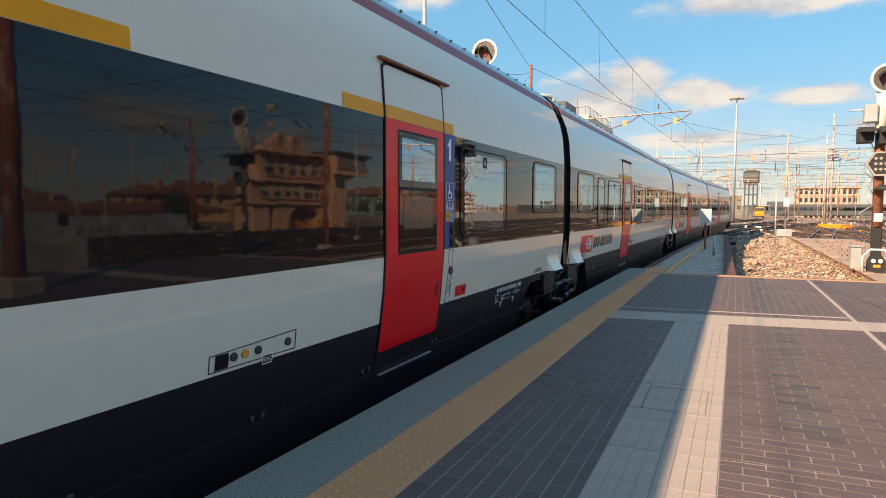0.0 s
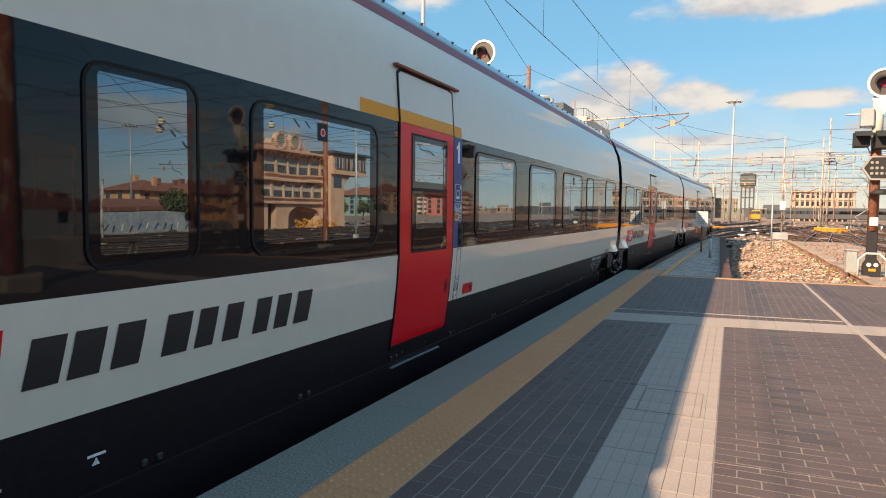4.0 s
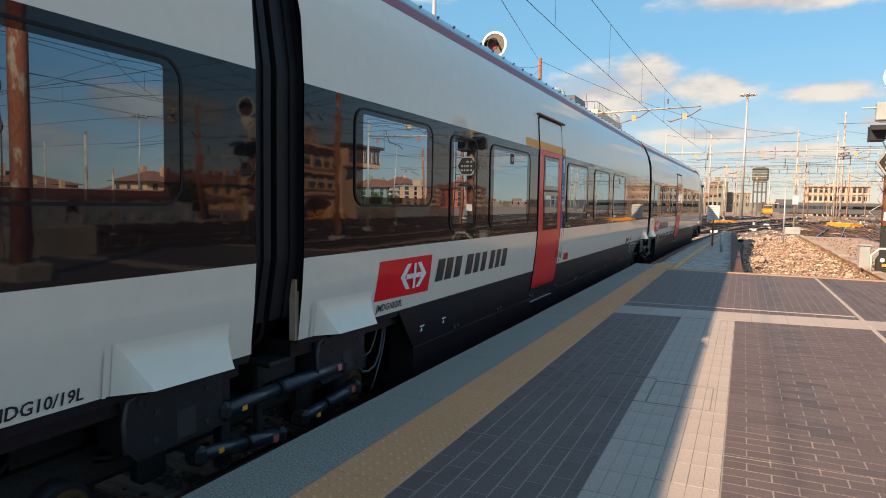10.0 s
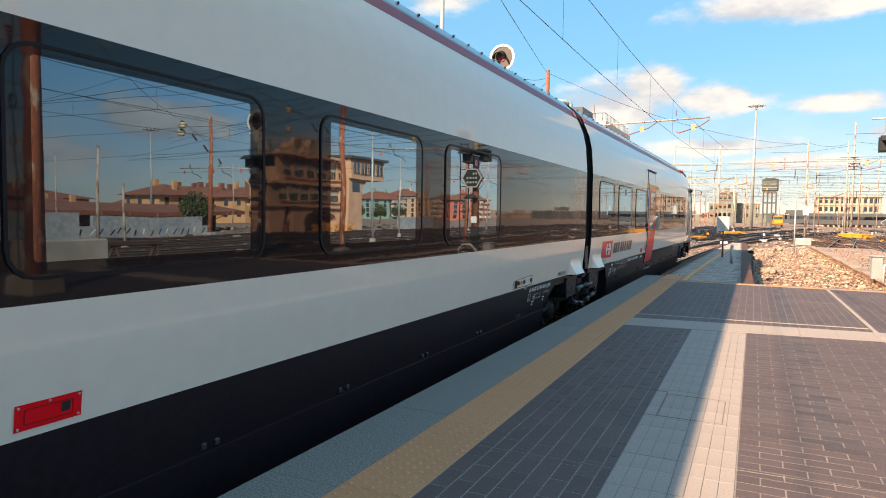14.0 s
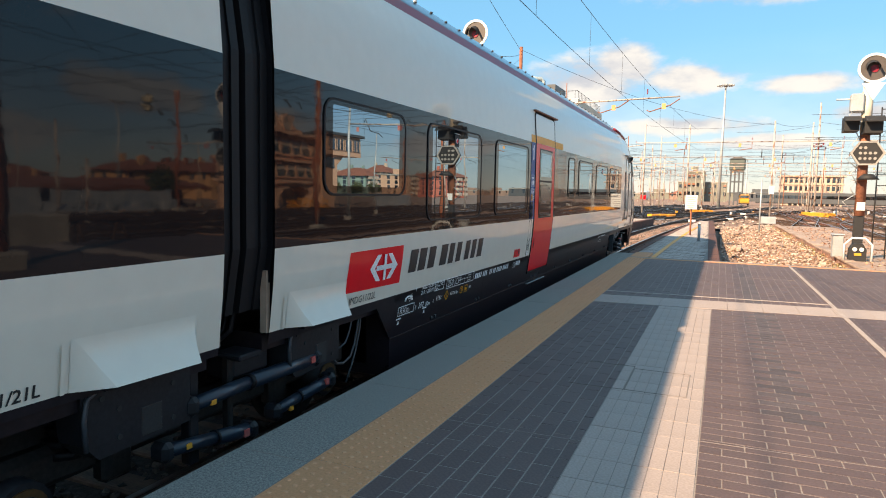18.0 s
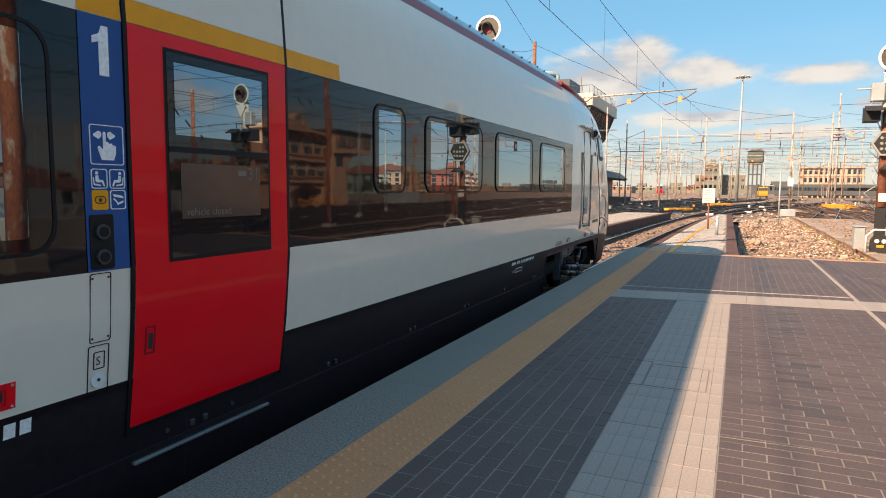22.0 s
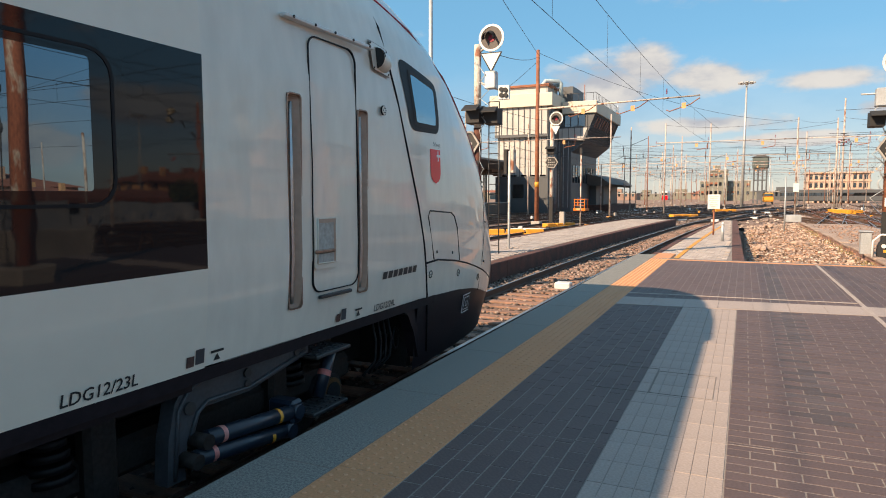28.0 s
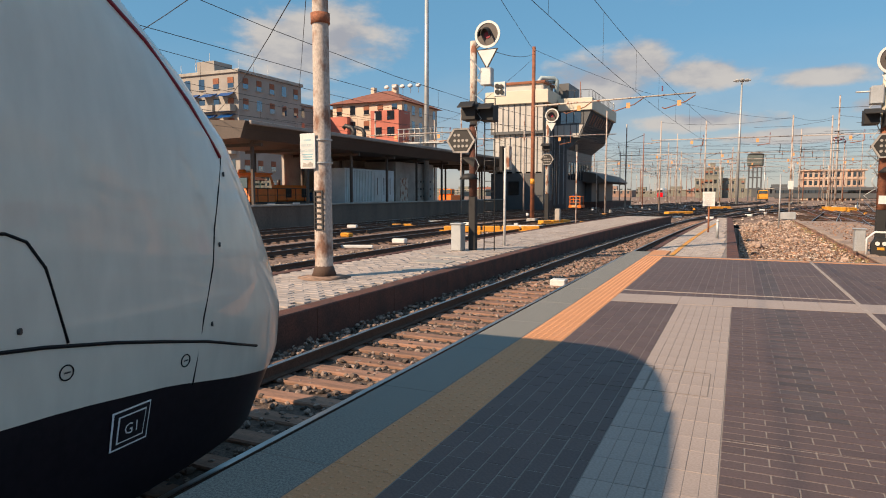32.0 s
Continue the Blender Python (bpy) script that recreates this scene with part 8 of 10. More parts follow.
# ---- left: far platform with canopy ----
M["canopy"] = mat("canopy_dark", (0.085, 0.066, 0.056), 0.6, scale=0.5, amount=0.4, fine=8, grain=0.1, bump=0.1)
M["canopy_top"] = mat("canopy_top", (0.30, 0.27, 0.25), 0.7, scale=0.4, amount=0.5, fine=8, grain=0.1)
FPX = -27.0
fp = thing("far_platform", "concrete faced platform across the yard", "platform", kind="structure")
M["platform_face"] = mat("platform_face", (0.15, 0.115, 0.095), 0.9, scale=0.8, amount=0.8, fine=20, grain=0.25, bump=0.3, second=(0.09, 0.07, 0.06), stretch=(1, 1, 0.3))
part("wall", MB().box(FPX - 4.4, FPX, 10, 106, -0.85, 0.60), M["platform_face"], fp)
part("edge", MB().box(FPX - 0.5, FPX + 0.08, 10, 106, 0.605, 0.72, 0.02), M["concrete"], fp, "pale stone platform edge")
canopy = thing("platform_canopy", "long dark platform canopy on slim steel columns", "canopy")
part("roof", MB().prism([(FPX - 7.5, 5.3), (FPX - 0.2, 5.75), (FPX + 0.1, 5.75), (FPX + 0.1, 5.55), (FPX - 0.5, 4.75), (FPX - 7.5, 4.6)], 1, 31.0, 104.5), M["canopy"], canopy)
part("gutter", MB().box(FPX + 0.1, FPX + 0.3, 31, 104.5, 5.55, 5.8, 0.04), M["canopy_top"], canopy, "pale gutter along the canopy edge")
part("end_gable", MB().prism([(FPX - 7.5, 4.6), (FPX - 0.3, 4.75), (FPX + 0.1, 5.75), (FPX - 3.5, 5.95), (FPX - 7.5, 5.6)], 1, 30.7, 31.0), M["canopy"], canopy)
# assumed wall, added to keep low sun off the hut and container
part("back_wall", MB().box(FPX - 7.4, FPX - 7.15, 43.5, 72.0, 0.60, 4.6), M["concrete"], canopy, "added grey wall that shades the hut and container")
for k in range(13):
    y = 33 + 5.8 * k
    for x in (FPX - 1.4, FPX - 6.2):
        part("column", MB().box(x - 0.09, x + 0.09, y - 0.09, y + 0.09, 0.60, 4.75, 0.01), M["canopy"], canopy)
    part("cross_beam", MB().box(FPX - 7.0, FPX - 0.6, y - 0.08, y + 0.08, 4.4, 4.62), M["canopy"], canopy)
for (x, y) in ((FPX - 1.0, 44.5), (FPX - 1.0, 46.0)):
    vp = thing("vent_pipe", "bent dark vent pipe on the canopy roof", "vent pipe")
    part("pipe", MB().path([(x, y, 5.7), (x, y, 6.3), (x - 0.2, y, 6.6), (x - 0.8, y, 6.8), (x - 1.0, y, 6.6)], 0.17, 10), M["dark_steel"], vp)
steel = thing("site_container", "pale grey corrugated container with doors", "container")
M["container"] = mat("container_grey", (0.55, 0.62, 0.64), 0.55, scale=1, amount=0.35, fine=12, grain=0.08, bump=0.05)
part("body", MB().box(FPX - 5.2, FPX - 2.4, 45.2, 53.5, 0.62, 3.5, 0.03), M["container"], steel)
mb = MB()
for k in range(17):
    mb.box(FPX - 2.4, FPX - 2.34, 45.4 + 0.25 * k, 45.52 + 0.25 * k, 0.75, 3.35)
part("corrugation", mb, M["container"], steel)
for k in range(3):
    d = part("door", MB().box(FPX - 2.39, FPX - 2.35, 49.9 + 1.15 * k, 50.98 + 1.15 * k, 0.75, 3.2, 0.01), M["container"], steel)
    part("slot", MB().box(FPX - 2.349, FPX - 2.345, 50.3 + 1.15 * k, 50.42 + 1.15 * k, 1.3, 2.8), M["dark_steel"], d)
kiosk = thing("service_hut", "grey panelled service hut with brown door under the canopy", "hut")
part("wall", MB().box(FPX - 6.0, FPX - 2.6, 54.2, 62.5, 0.62, 4.4), M["concrete"], kiosk)
part("door", MB().box(FPX - 2.59, FPX - 2.54, 55.0, 56.6, 0.65, 2.9), M["peeling"], kiosk)
for r in range(3):
    for c in range(5):
        part("vent", MB().box(FPX - 2.59, FPX - 2.55, 58.6 + 0.75 * c, 58.85 + 0.75 * c, 1.0 + 0.75 * r, 1.2 + 0.75 * r), M["dark_steel"], kiosk)

loco = thing("shunting_locomotive", "orange shunting locomotive with dark railing", "locomotive")
LX, LZ = FPX - 6.0, 0.30
LY = 0.8
part("frame", MB().box(LX - 1.4, LX + 1.4, 34.0 + LY, 43.2 + LY, LZ, LZ + 0.5, 0.03), M["dark_steel"], loco)
hood = part("hood", MB().box(LX - 1.1, LX + 1.1, 38.6 + LY, 43.0 + LY, LZ + 0.5, LZ + 1.75, 0.12), M["orange"], loco)
for k in range(4):
    part("grille", MB().box(LX + 1.1, LX + 1.115, 38.95 + LY + k, 39.65 + LY + k, LZ + 0.8, LZ + 1.5), M["tar"] if k % 2 else M["orange"], hood)
part("exhaust", MB().tube((LX, 40.5 + LY, LZ + 1.7), (LX, 40.5 + LY, LZ + 2.2), 0.14, n=10), M["dark_steel"], hood)
for k in range(3):
    part("stripe", MB().box(LX + 1.4, LX + 1.41, 34.4 + LY + 3.0 * k, 35.3 + LY + 3.0 * k, LZ + 0.08, LZ + 0.42), M["letter_white"], loco)
part("cabin", MB().prism([(q + LY, LZ + h) for q, h in ((35.6, 0.5), (38.4, 0.5), (38.4, 1.7), (38.0, 2.5), (36.0, 2.5))], 0, LX - 1.3, LX + 1.3), M["orange"], loco)
part("cab_glass", MB().prism([(q + LY, LZ + h) for q, h in ((36.0, 1.45), (38.1, 1.45), (37.85, 2.3), (36.2, 2.3))], 0, LX + 1.3, LX + 1.32), M["cab_window"], loco)
part("cab_roof", MB().box(LX - 1.35, LX + 1.35, 35.8 + LY, 38.2 + LY, LZ + 2.5, LZ + 2.62, 0.05), M["orange"], loco)
part("front_glass", MB().box(LX - 1.0, LX + 1.0, 35.75 + LY, 35.9 + LY, LZ + 1.5, LZ + 2.25, 0.02), M["cab_window"], loco)
part("beacon", MB().tube((LX, 36.4 + LY, LZ + 2.6), (LX, 36.4 + LY, LZ + 2.85), 0.3, 0.25, 10), M["orange"], loco)
rl = MB()
for k in range(9):
    rl.tube((LX + 1.4, 34.2 + LY + k * 1.1, LZ + 0.5), (LX + 1.4, 34.2 + LY + k * 1.1, LZ + 1.5), 0.03, n=5)
rl.tube((LX + 1.4, 34.2 + LY, LZ + 1.5), (LX + 1.4, 43.0 + LY, LZ + 1.5), 0.03, n=5).tube((LX + 1.4, 34.2 + LY, LZ + 1.0), (LX + 1.4, 43.0 + LY, LZ + 1.0), 0.02, n=5)
part("railing", rl, M["dark_steel"], loco)
for y in (35.5 + LY, 38.0 + LY, 41.0 + LY):
    part("wheel", MB().tube((LX + 0.6, y, LZ - 0.2), (LX + 0.9, y, LZ - 0.2), 0.5, n=16), M["bogie"], loco)
skip = solid("skip", MB().prism([(47.0, 0.62), (48.6, 0.62), (48.8, 1.5), (46.8, 1.5)], 0, FPX - 7.6, FPX - 6.2), M["blue"], "blue steel skip on the platform", "skip")


def rail_wagon(x, y0, y1, z, name, colour, label):
    t = thing(name, label, "maintenance vehicle", "orange maintenance vehicles")
    part("body", MB().box(x - 1.2, x + 1.2, y0, y1, z + 0.5, z + 1.7, 0.08), M[colour], t)
    part("cabin", MB().box(x - 1.15, x + 1.15, y0 + 0.2, y0 + 1.7, z + 1.7, z + 2.8, 0.15), M[colour], t)
    part("cab_glass", MB().box(x - 1.0, x + 1.0, y0 + 0.17, y0 + 0.2, z + 1.9, z + 2.6), M["cab_window"], t)
    part("side_glass", MB().box(x + 1.15, x + 1.17, y0 + 0.5, y0 + 1.6, z + 1.9, z + 2.6), M["cab_window"], t)
    part("frame", MB().box(x - 1.25, x + 1.25, y0, y1, z + 0.3, z + 0.5), M["dark_steel"], t)
    for y in (y0 + 0.8, y1 - 0.8):
        part("wheel", MB().tube((x + 0.9, y, z + 0.3), (x + 1.1, y, z + 0.3), 0.38, n=12), M["bogie"], t)


rail_wagon(-46.6, 103.0, 109.0, -0.6, "maintenance_truck", "orange", "orange maintenance truck on a far siding")
trolley = thing("maintenance_trolley", "small orange work trolley with open cage beside the tower", "maintenance vehicle", "orange maintenance vehicles", m=pose(-18.45, 79.5, -0.75))
part("bed", MB().box(-0.75, 0.75, 0.0, 2.2, 0.38, 0.72, 0.04), M["orange"], trolley)
part("seat_box", MB().box(-0.55, 0.55, 0.9, 1.8, 0.72, 1.1, 0.05), M["tar"], trolley)
part("roof", MB().box(-0.72, 0.72, 0.05, 2.0, 1.72, 1.84, 0.04), M["orange"], trolley)
part("number_board", MB().box(-0.36, 0.36, -0.03, -0.002, 0.45, 0.70), M["tag"], trolley)
for x in (-0.66, 0.58):
    for y in (0.08, 1.85):
        part("cage_post", MB().box(x, x + 0.08, y, y + 0.08, 0.72, 1.72), M["orange"], trolley)
for z in (1.05, 1.38):
    part("cage_bar", MB().box(-0.58, 0.58, 0.09, 0.14, z, z + 0.06), M["orange"], trolley)
part("lamp", MB().tube((-0.2, 0.4, 1.84), (-0.2, 0.4, 2.0), 0.1, 0.07, 10), M["blue"], trolley)
for y in (0.4, 1.8):
    part("wheel", MB().tube((0.5, y, 0.3), (0.72, y, 0.3), 0.3, n=12), M["bogie"], trolley)
rail_wagon(5.5, 190, 198, -0.6, "maintenance_truck", "amber", "yellow crane truck far down the yard")

# ---- control tower ----
M["clad"] = mat("grey_cladding", (0.47, 0.46, 0.44), 0.6, scale=0.5, amount=0.3, fine=8, grain=0.06, bump=0.05)
M["clad_dark"] = mat("dark_cladding", (0.085, 0.092, 0.10), 0.5, scale=0.5, amount=0.3, fine=8, grain=0.06, bump=0.05)
M["far_glass"] = glass_mat("building_glass", (0.55, 0.65, 0.75), 0.25)
tower = thing("control_tower", "grey and cream concrete railway control tower with overhanging cabin", "control tower")
TY = 78.0
part("shaft", MB().box(-28.8, -22.2, TY + 0.7, TY + 12, -0.8, 13.0), M["clad"], tower)
part("upper_block", MB().box(-29.0, -22.1, TY + 0.2, TY + 10, 9.1, 12.4), M["clad"], tower)
part("ledge", MB().box(-29.0, -22.1, TY + 0.15, TY + 0.7, 8.75, 9.1), M["clad_dark"], tower)
part("cornice", MB().box(-29.6, -21.5, TY - 0.2, TY + 9, 12.4, 14.0, 0.05), M["cream"], tower, "cream concrete roof parapet")
part("roof_house", MB().box(-28.0, -22.6, TY + 1.5, TY + 6, 14.0, 15.0), M["clad"], tower)
part("roof_slab", MB().box(-28.3, -22.3, TY + 1.2, TY + 6.3, 15.0, 15.3, 0.03), M["rust"], tower)
part("stair_core", MB().box(-22.4, -20.5, TY + 6, TY + 12, -0.8, 15.5), M["clad_dark"], tower)
part("dark_wing", MB().box(-22.15, -20.3, TY + 4.6, TY + 20, -0.8, 12.0), M["clad_dark"], tower)
part("plinth", MB().box(-28.95, -22.02, TY + 0.3, TY + 0.6, -0.8, 3.9), M["clad_dark"], tower, "dark panelled ground floor")
part("ground_window", MB().box(-26.6, -25.2, TY + 0.24, TY + 0.3, 1.2, 2.9), M["far_glass"], tower)
for k in range(9):
    part("wing_window", MB().box(-20.3, -20.24, TY + 5.4 + 1.5 * k, TY + 6.3 + 1.5 * k, 3.2, 5.4), M["far_glass"], tower)
cabin = part("cabin", MB().prism([(-21.9, 8.5), (-18.6, 8.4), (-17.25, 11.75), (-21.9, 11.75)], 1, TY + 4.3, TY + 20.5), M["clad_dark"], tower, "overhanging dark control cabin")
part("front_panel", MB().prism([(-21.85, 8.6), (-18.8, 8.5), (-18.2, 10.0), (-21.85, 10.0)], 1, TY + 4.25, TY + 4.295), M["clad"], cabin)
part("soffit", MB().prism([(-22.0, 6.9), (-20.4, 6.9), (-18.5, 8.42), (-22.0, 8.48)], 1, TY + 4.8, TY + 20), M["clad_dark"], tower)
part("cabin_cornice", MB().box(-21.4, -17.05, TY + 4.0, TY + 21.2, 11.78, 13.3, 0.05), M["cream"], tower, "cream parapet of the cabin roof")
for k in range(3):
    part("window", MB().box(-21.2 + 0.95 * k, -20.4 + 0.95 * k, TY + 4.22, TY + 4.3, 10.2, 11.6), M["far_glass"], cabin)
for k in range(5):
    part("panel_joint", MB().box(-21.45 + 0.8 * k, -21.38 + 0.8 * k, TY + 4.24, TY + 4.3, 8.6, 11.75), M["dark_steel"], cabin)
for k in range(26):     # fins on the leaning side
    y0 = TY + 4.6 + 0.6 * k
    part("fin", MB().prism([(-18.62, 8.5), (-18.5, 8.5), (-17.12, 11.7), (-17.27, 11.7)], 1, y0, y0 + 0.12), M["clad_dark"], cabin)
for k in range(9):
    part("louvre", MB().prism([(-17.95, 10.2), (-17.8, 10.2), (-17.25, 11.4), (-17.4, 11.4)], 1, TY + 6.0 + 1.45 * k, TY + 6.5 + 1.45 * k), M["rust"], cabin)
for k in range(10):
    part("cladding_rib", MB().box(-28.9 + 0.74 * k, -28.82 + 0.74 * k, TY + 0.12, TY + 0.2, 9.1, 12.4), M["clad_dark"], tower)
    part("cladding_rib", MB().box(-28.7 + 0.70 * k, -28.62 + 0.70 * k, TY + 0.62, TY + 0.7, 0.0, 8.75), M["clad_dark"], tower)
for k in range(14):
    part("cladding_rib", MB().box(-22.1, -22.0, TY + 0.5 + 0.6 * k, TY + 0.58 + 0.6 * k, 0.5, 12.4), M["grey_steel"], tower)
part("side_cladding", MB().box(-22.2, -22.06, TY + 0.2, TY + 6, -0.8, 12.4), M["clad_dark"], tower)
for k in range(3):
    part("cladding_rib", MB().box(-21.9 + 0.6 * k, -21.83 + 0.6 * k, TY + 4.54, TY + 4.6, 0, 8.4), M["grey_steel"], tower)
for z0 in (3.0,):
    for k in range(5):
        part("window", MB().box(-28.2 + 1.25 * k, -27.5 + 1.25 * k, TY + 0.6, TY + 0.68, z0, z0 + 1.1), M["far_glass"], tower)


def roof_rail(x0, x1, y0, y1, z0, n):
    rail = part("railing", MB().path([(x0, y0, z0 + 1.0), (x1, y0, z0 + 1.0), (x1, y1, z0 + 1.0)], 0.03, 5), M["dark_steel"], tower)
    for k in range(n + 1):
        q = k / n * (abs(x1 - x0) + abs(y1 - y0))
        x, y = (x0 + q, y0) if q < x1 - x0 else (x1, y0 + q - (x1 - x0))
        part("baluster", MB().tube((x, y, z0), (x, y, z0 + 1.0), 0.025, n=5), M["dark_steel"], rail)


roof_rail(-21.2, -17.25, TY + 4.3, TY + 20.5, 13.3, 22)
roof_rail(-23.2, -21.7, TY + 0.2, TY + 8.5, 14.0, 12)
M["duct"] = mat("duct_pale_blue", (0.42, 0.52, 0.55), 0.5, amount=0.4)
part("roof_duct", MB().path([(-23.4, TY + 2.5, 14.2), (-23.4, TY + 2.5, 15.5), (-23.2, TY + 2.6, 15.8), (-21.9, TY + 4, 15.9), (-21.6, TY + 4.2, 15.6), (-21.6, TY + 4.2, 14.0)], 0.28, 10), M["duct"], tower)
part("roof_duct", MB().path([(-22.6, TY + 3.6, 14.1), (-22.6, TY + 3.6, 15.4), (-22.0, TY + 4.5, 15.5)], 0.22, 8), M["duct"], tower)
part("antenna", MB().tube((-19, TY + 6, 13.3), (-19, TY + 6, 15.6), 0.05, n=5), M["rust"], tower)
part("camera", MB().tube((-17.3, TY + 20, 13.3), (-17.3, TY + 20, 14.6), 0.06, n=6), M["white_enamel"], tower)
can2 = thing("platform_canopy", "small curved dark canopy beyond the control tower", "canopy")
# dark box put in for the deep shade beneath the curved roof
part("waiting_room", MB().box(-24.6, -19.4, 94.0, 111.0, 0.2, 3.3, 0.03), M["clad_dark"], can2)
part("roof", MB().prism([(-25.0, 3.3), (-17.6, 2.8), (-17.1, 3.1), (-18.4, 4.1), (-21.5, 4.8), (-25.0, 4.7)], 1, 92, 112), M["canopy"], can2)
for x in (-23.5, -20.8, -18.2):
    part("column", MB().box(x - 0.12, x + 0.12, 92.5, 92.7, -0.8, 3.5), M["canopy"], can2)
part("platform", MB().box(-25.0, -16.8, 91, 113, -0.8, 0.2), M["kerb_brown"], can2)


# ---- buildings ----
def block(name, label, x0, x1, y0, y1, h, wall, storeys, bays, roof="flat", group="houses beyond the yard", shutters="rust", win=(1.1, 1.6), base=1.0, facades=("south", "west", "east"), z=-0.8, plain=False):
    t = thing(name, label, "building", group)
    part("wall", MB().box(x0, x1, y0, y1, z, h), wall, t)
    if roof == "hip":
        e = 0.9
        cxm, hh, ins = (x0 + x1) / 2, min(3.2, (x1 - x0) * 0.22), min(x1 - x0, y1 - y0) * 0.42
        mb = MB()
        mb.add([(x0 - e, y0 - e, h), (x1 + e, y0 - e, h), (x1 + e, y1 + e, h), (x0 - e, y1 + e, h), (x0 + ins, (y0 + y1) / 2, h + hh), (x1 - ins, (y0 + y1) / 2, h + hh)],
               [(0, 1, 5, 4), (1, 2, 5), (2, 3, 4, 5), (3, 0, 4), (0, 3, 2, 1)])
        r = part("roof", mb, M["tile_roof"], t, "hipped red-brown tile roof")
        cw = min(0.5, 0.05 * h + 0.2)
        part("chimney", MB().box(cxm + 1.5, cxm + 1.5 + 2 * cw, (y0 + y1) / 2 - cw, (y0 + y1) / 2 + cw, h, h + hh + 2.2 * cw), wall, r)
        part("chimney", MB().box(cxm - 3.2, cxm - 3.2 + 1.6 * cw, (y0 + y1) / 2 - cw, (y0 + y1) / 2 + cw, h, h + hh + 1.6 * cw), wall, r)
    else:
        part("parapet", MB().box(x0 - 0.3, x1 + 0.3, y0 - 0.3, y1 + 0.3, h, h + 0.5, 0.05), M["concrete"], t)
        part("roof_house", MB().box(x0 + (x1 - x0) * 0.3, x0 + (x1 - x0) * 0.55, y0 + 2, y0 + 6, h + 0.5, h + 2.6), wall, t)
    sh = (h - base) / storeys
    w, wh = win
    pane = MB().box(-w / 2, w / 2, -0.04, 0.0, 0, wh).mesh("window")
    pane.materials.append(M["far_glass"])
    sill = MB().box(-w / 2 - 0.15, w / 2 + 0.15, -0.16, 0.0, -0.14, -0.02).mesh("sill")
    sill.materials.append(M["concrete"])
    shut = MB().box(-w / 2 - 0.02, w / 2 + 0.02, -0.08, -0.02, wh * 0.45, wh).mesh("shutter")
    shut.materials.append(M[shutters])
    for fac in facades:
        n = bays if fac == "south" else max(2, round(bays * (y1 - y0) / (x1 - x0)))
        for s in range(storeys):
            for k in range(n):
                zz = base + s * sh + sh * 0.28
                if fac == "south":
                    m = pose(x0 + (k + 0.5) * (x1 - x0) / n, y0 - 0.002, zz)
                elif fac == "east":
                    m = pose(x1 + 0.002, y0 + (k + 0.5) * (y1 - y0) / n, zz, 0, 0, 90)
                else:
                    m = pose(x0 - 0.002, y0 + (k + 0.5) * (y1 - y0) / n, zz, 0, 0, -90)
                wob = part("window", pane, None, t)
                wob.matrix_world = m
                if plain:
                    continue
                q = part("sill", sill, None, wob)
                if random.random() < 0.45:
                    part("shutter", shut, None, wob)
    return t


M["tile_roof"] = mat("roof_tile", (0.26, 0.10, 0.065), 0.85, scale=0.6, amount=0.5, fine=6, grain=0.25, bump=0.3)
M["stucco_pale"] = mat("stucco_pale", (0.62, 0.50, 0.40), 0.85, scale=0.3, amount=0.4, fine=8, grain=0.06, bump=0.1)
M["stucco_red"] = mat("stucco_red", (0.50, 0.16, 0.12), 0.85, scale=0.3, amount=0.4, fine=8, grain=0.06, bump=0.1)
M["stucco_grey"] = mat("stucco_grey", (0.33, 0.31, 0.29), 0.85, scale=0.3, amount=0.4, fine=8, grain=0.06, bump=0.1)
M["stucco_orange"] = mat("stucco_orange", (0.60, 0.39, 0.28), 0.85, scale=0.3, amount=0.4, fine=8, grain=0.06, bump=0.1)
random.seed(21)
pink = block("apartment_house", "cream and red apartment house with hipped tile roof", -70.8, -56.0, 105, 120, 18.0, M["stucco_pale"], 6, 5, "hip")
part("red_wing", MB().box(-72.0, -66.9, 103.9, 110, -0.8, 15.6), M["stucco_red"], pink)
part("red_bay", MB().box(-61.7, -55.9, 103.6, 108, -0.8, 16.3), M["stucco_red"], pink)
for s in range(5):
    for k in range(2):
        part("window", MB().box(-60.8 + 2.6 * k, -59.4 + 2.6 * k, 103.5, 103.6, 3.0 + 2.9 * s, 4.6 + 2.9 * s), M["far_glass"], pink)
for k in range(5):
    a = part("satellite_dish", MB().tube((-63 + 1.7 * k, 112, 21.8), (-62.9 + 1.7 * k, 111.8, 22.0), 0.55, 0.3, 12), M["white_enamel"], pink)
    part("pole", MB().tube((-63 + 1.7 * k, 112.2, 20.5), (-63 + 1.7 * k, 112.2, 22.2), 0.05, n=5), M["grey_steel"], a)
grey = block("apartment_block", "weathered grey apartment block with blue awnings", -84.0, -69.5, 78, 93.5, 19.6, M["stucco_grey"], 6, 5)
block("apartment_block", "lower weathered grey apartment block behind", -88.0, -72.5, 96, 118, 17.0, M["stucco_grey"], 6, 4, facades=("south", "east"))
for s in range(3):
    for k in range(4):
        bal = part("balcony", MB().box(-83.5 + 3.5 * k, -80.6 + 3.5 * k, 76.8, 78.0, 7.4 + 3.2 * s, 8.4 + 3.2 * s), M["concrete"], grey)
        part("awning", MB().prism([(76.6, 9.6 + 3.2 * s), (78.0, 10.3 + 3.2 * s), (78.0, 10.2 + 3.2 * s)], 0, -83.4 + 3.5 * k, -80.7 + 3.5 * k), M["blue"], bal)
for k in range(7):
    part("antenna", MB().tube((-83 + 2.1 * k, 80 + k, 19), (-83 + 2.1 * k, 80 + k, 22 + (k % 3)), 0.04, n=5), M["grey_steel"], grey)
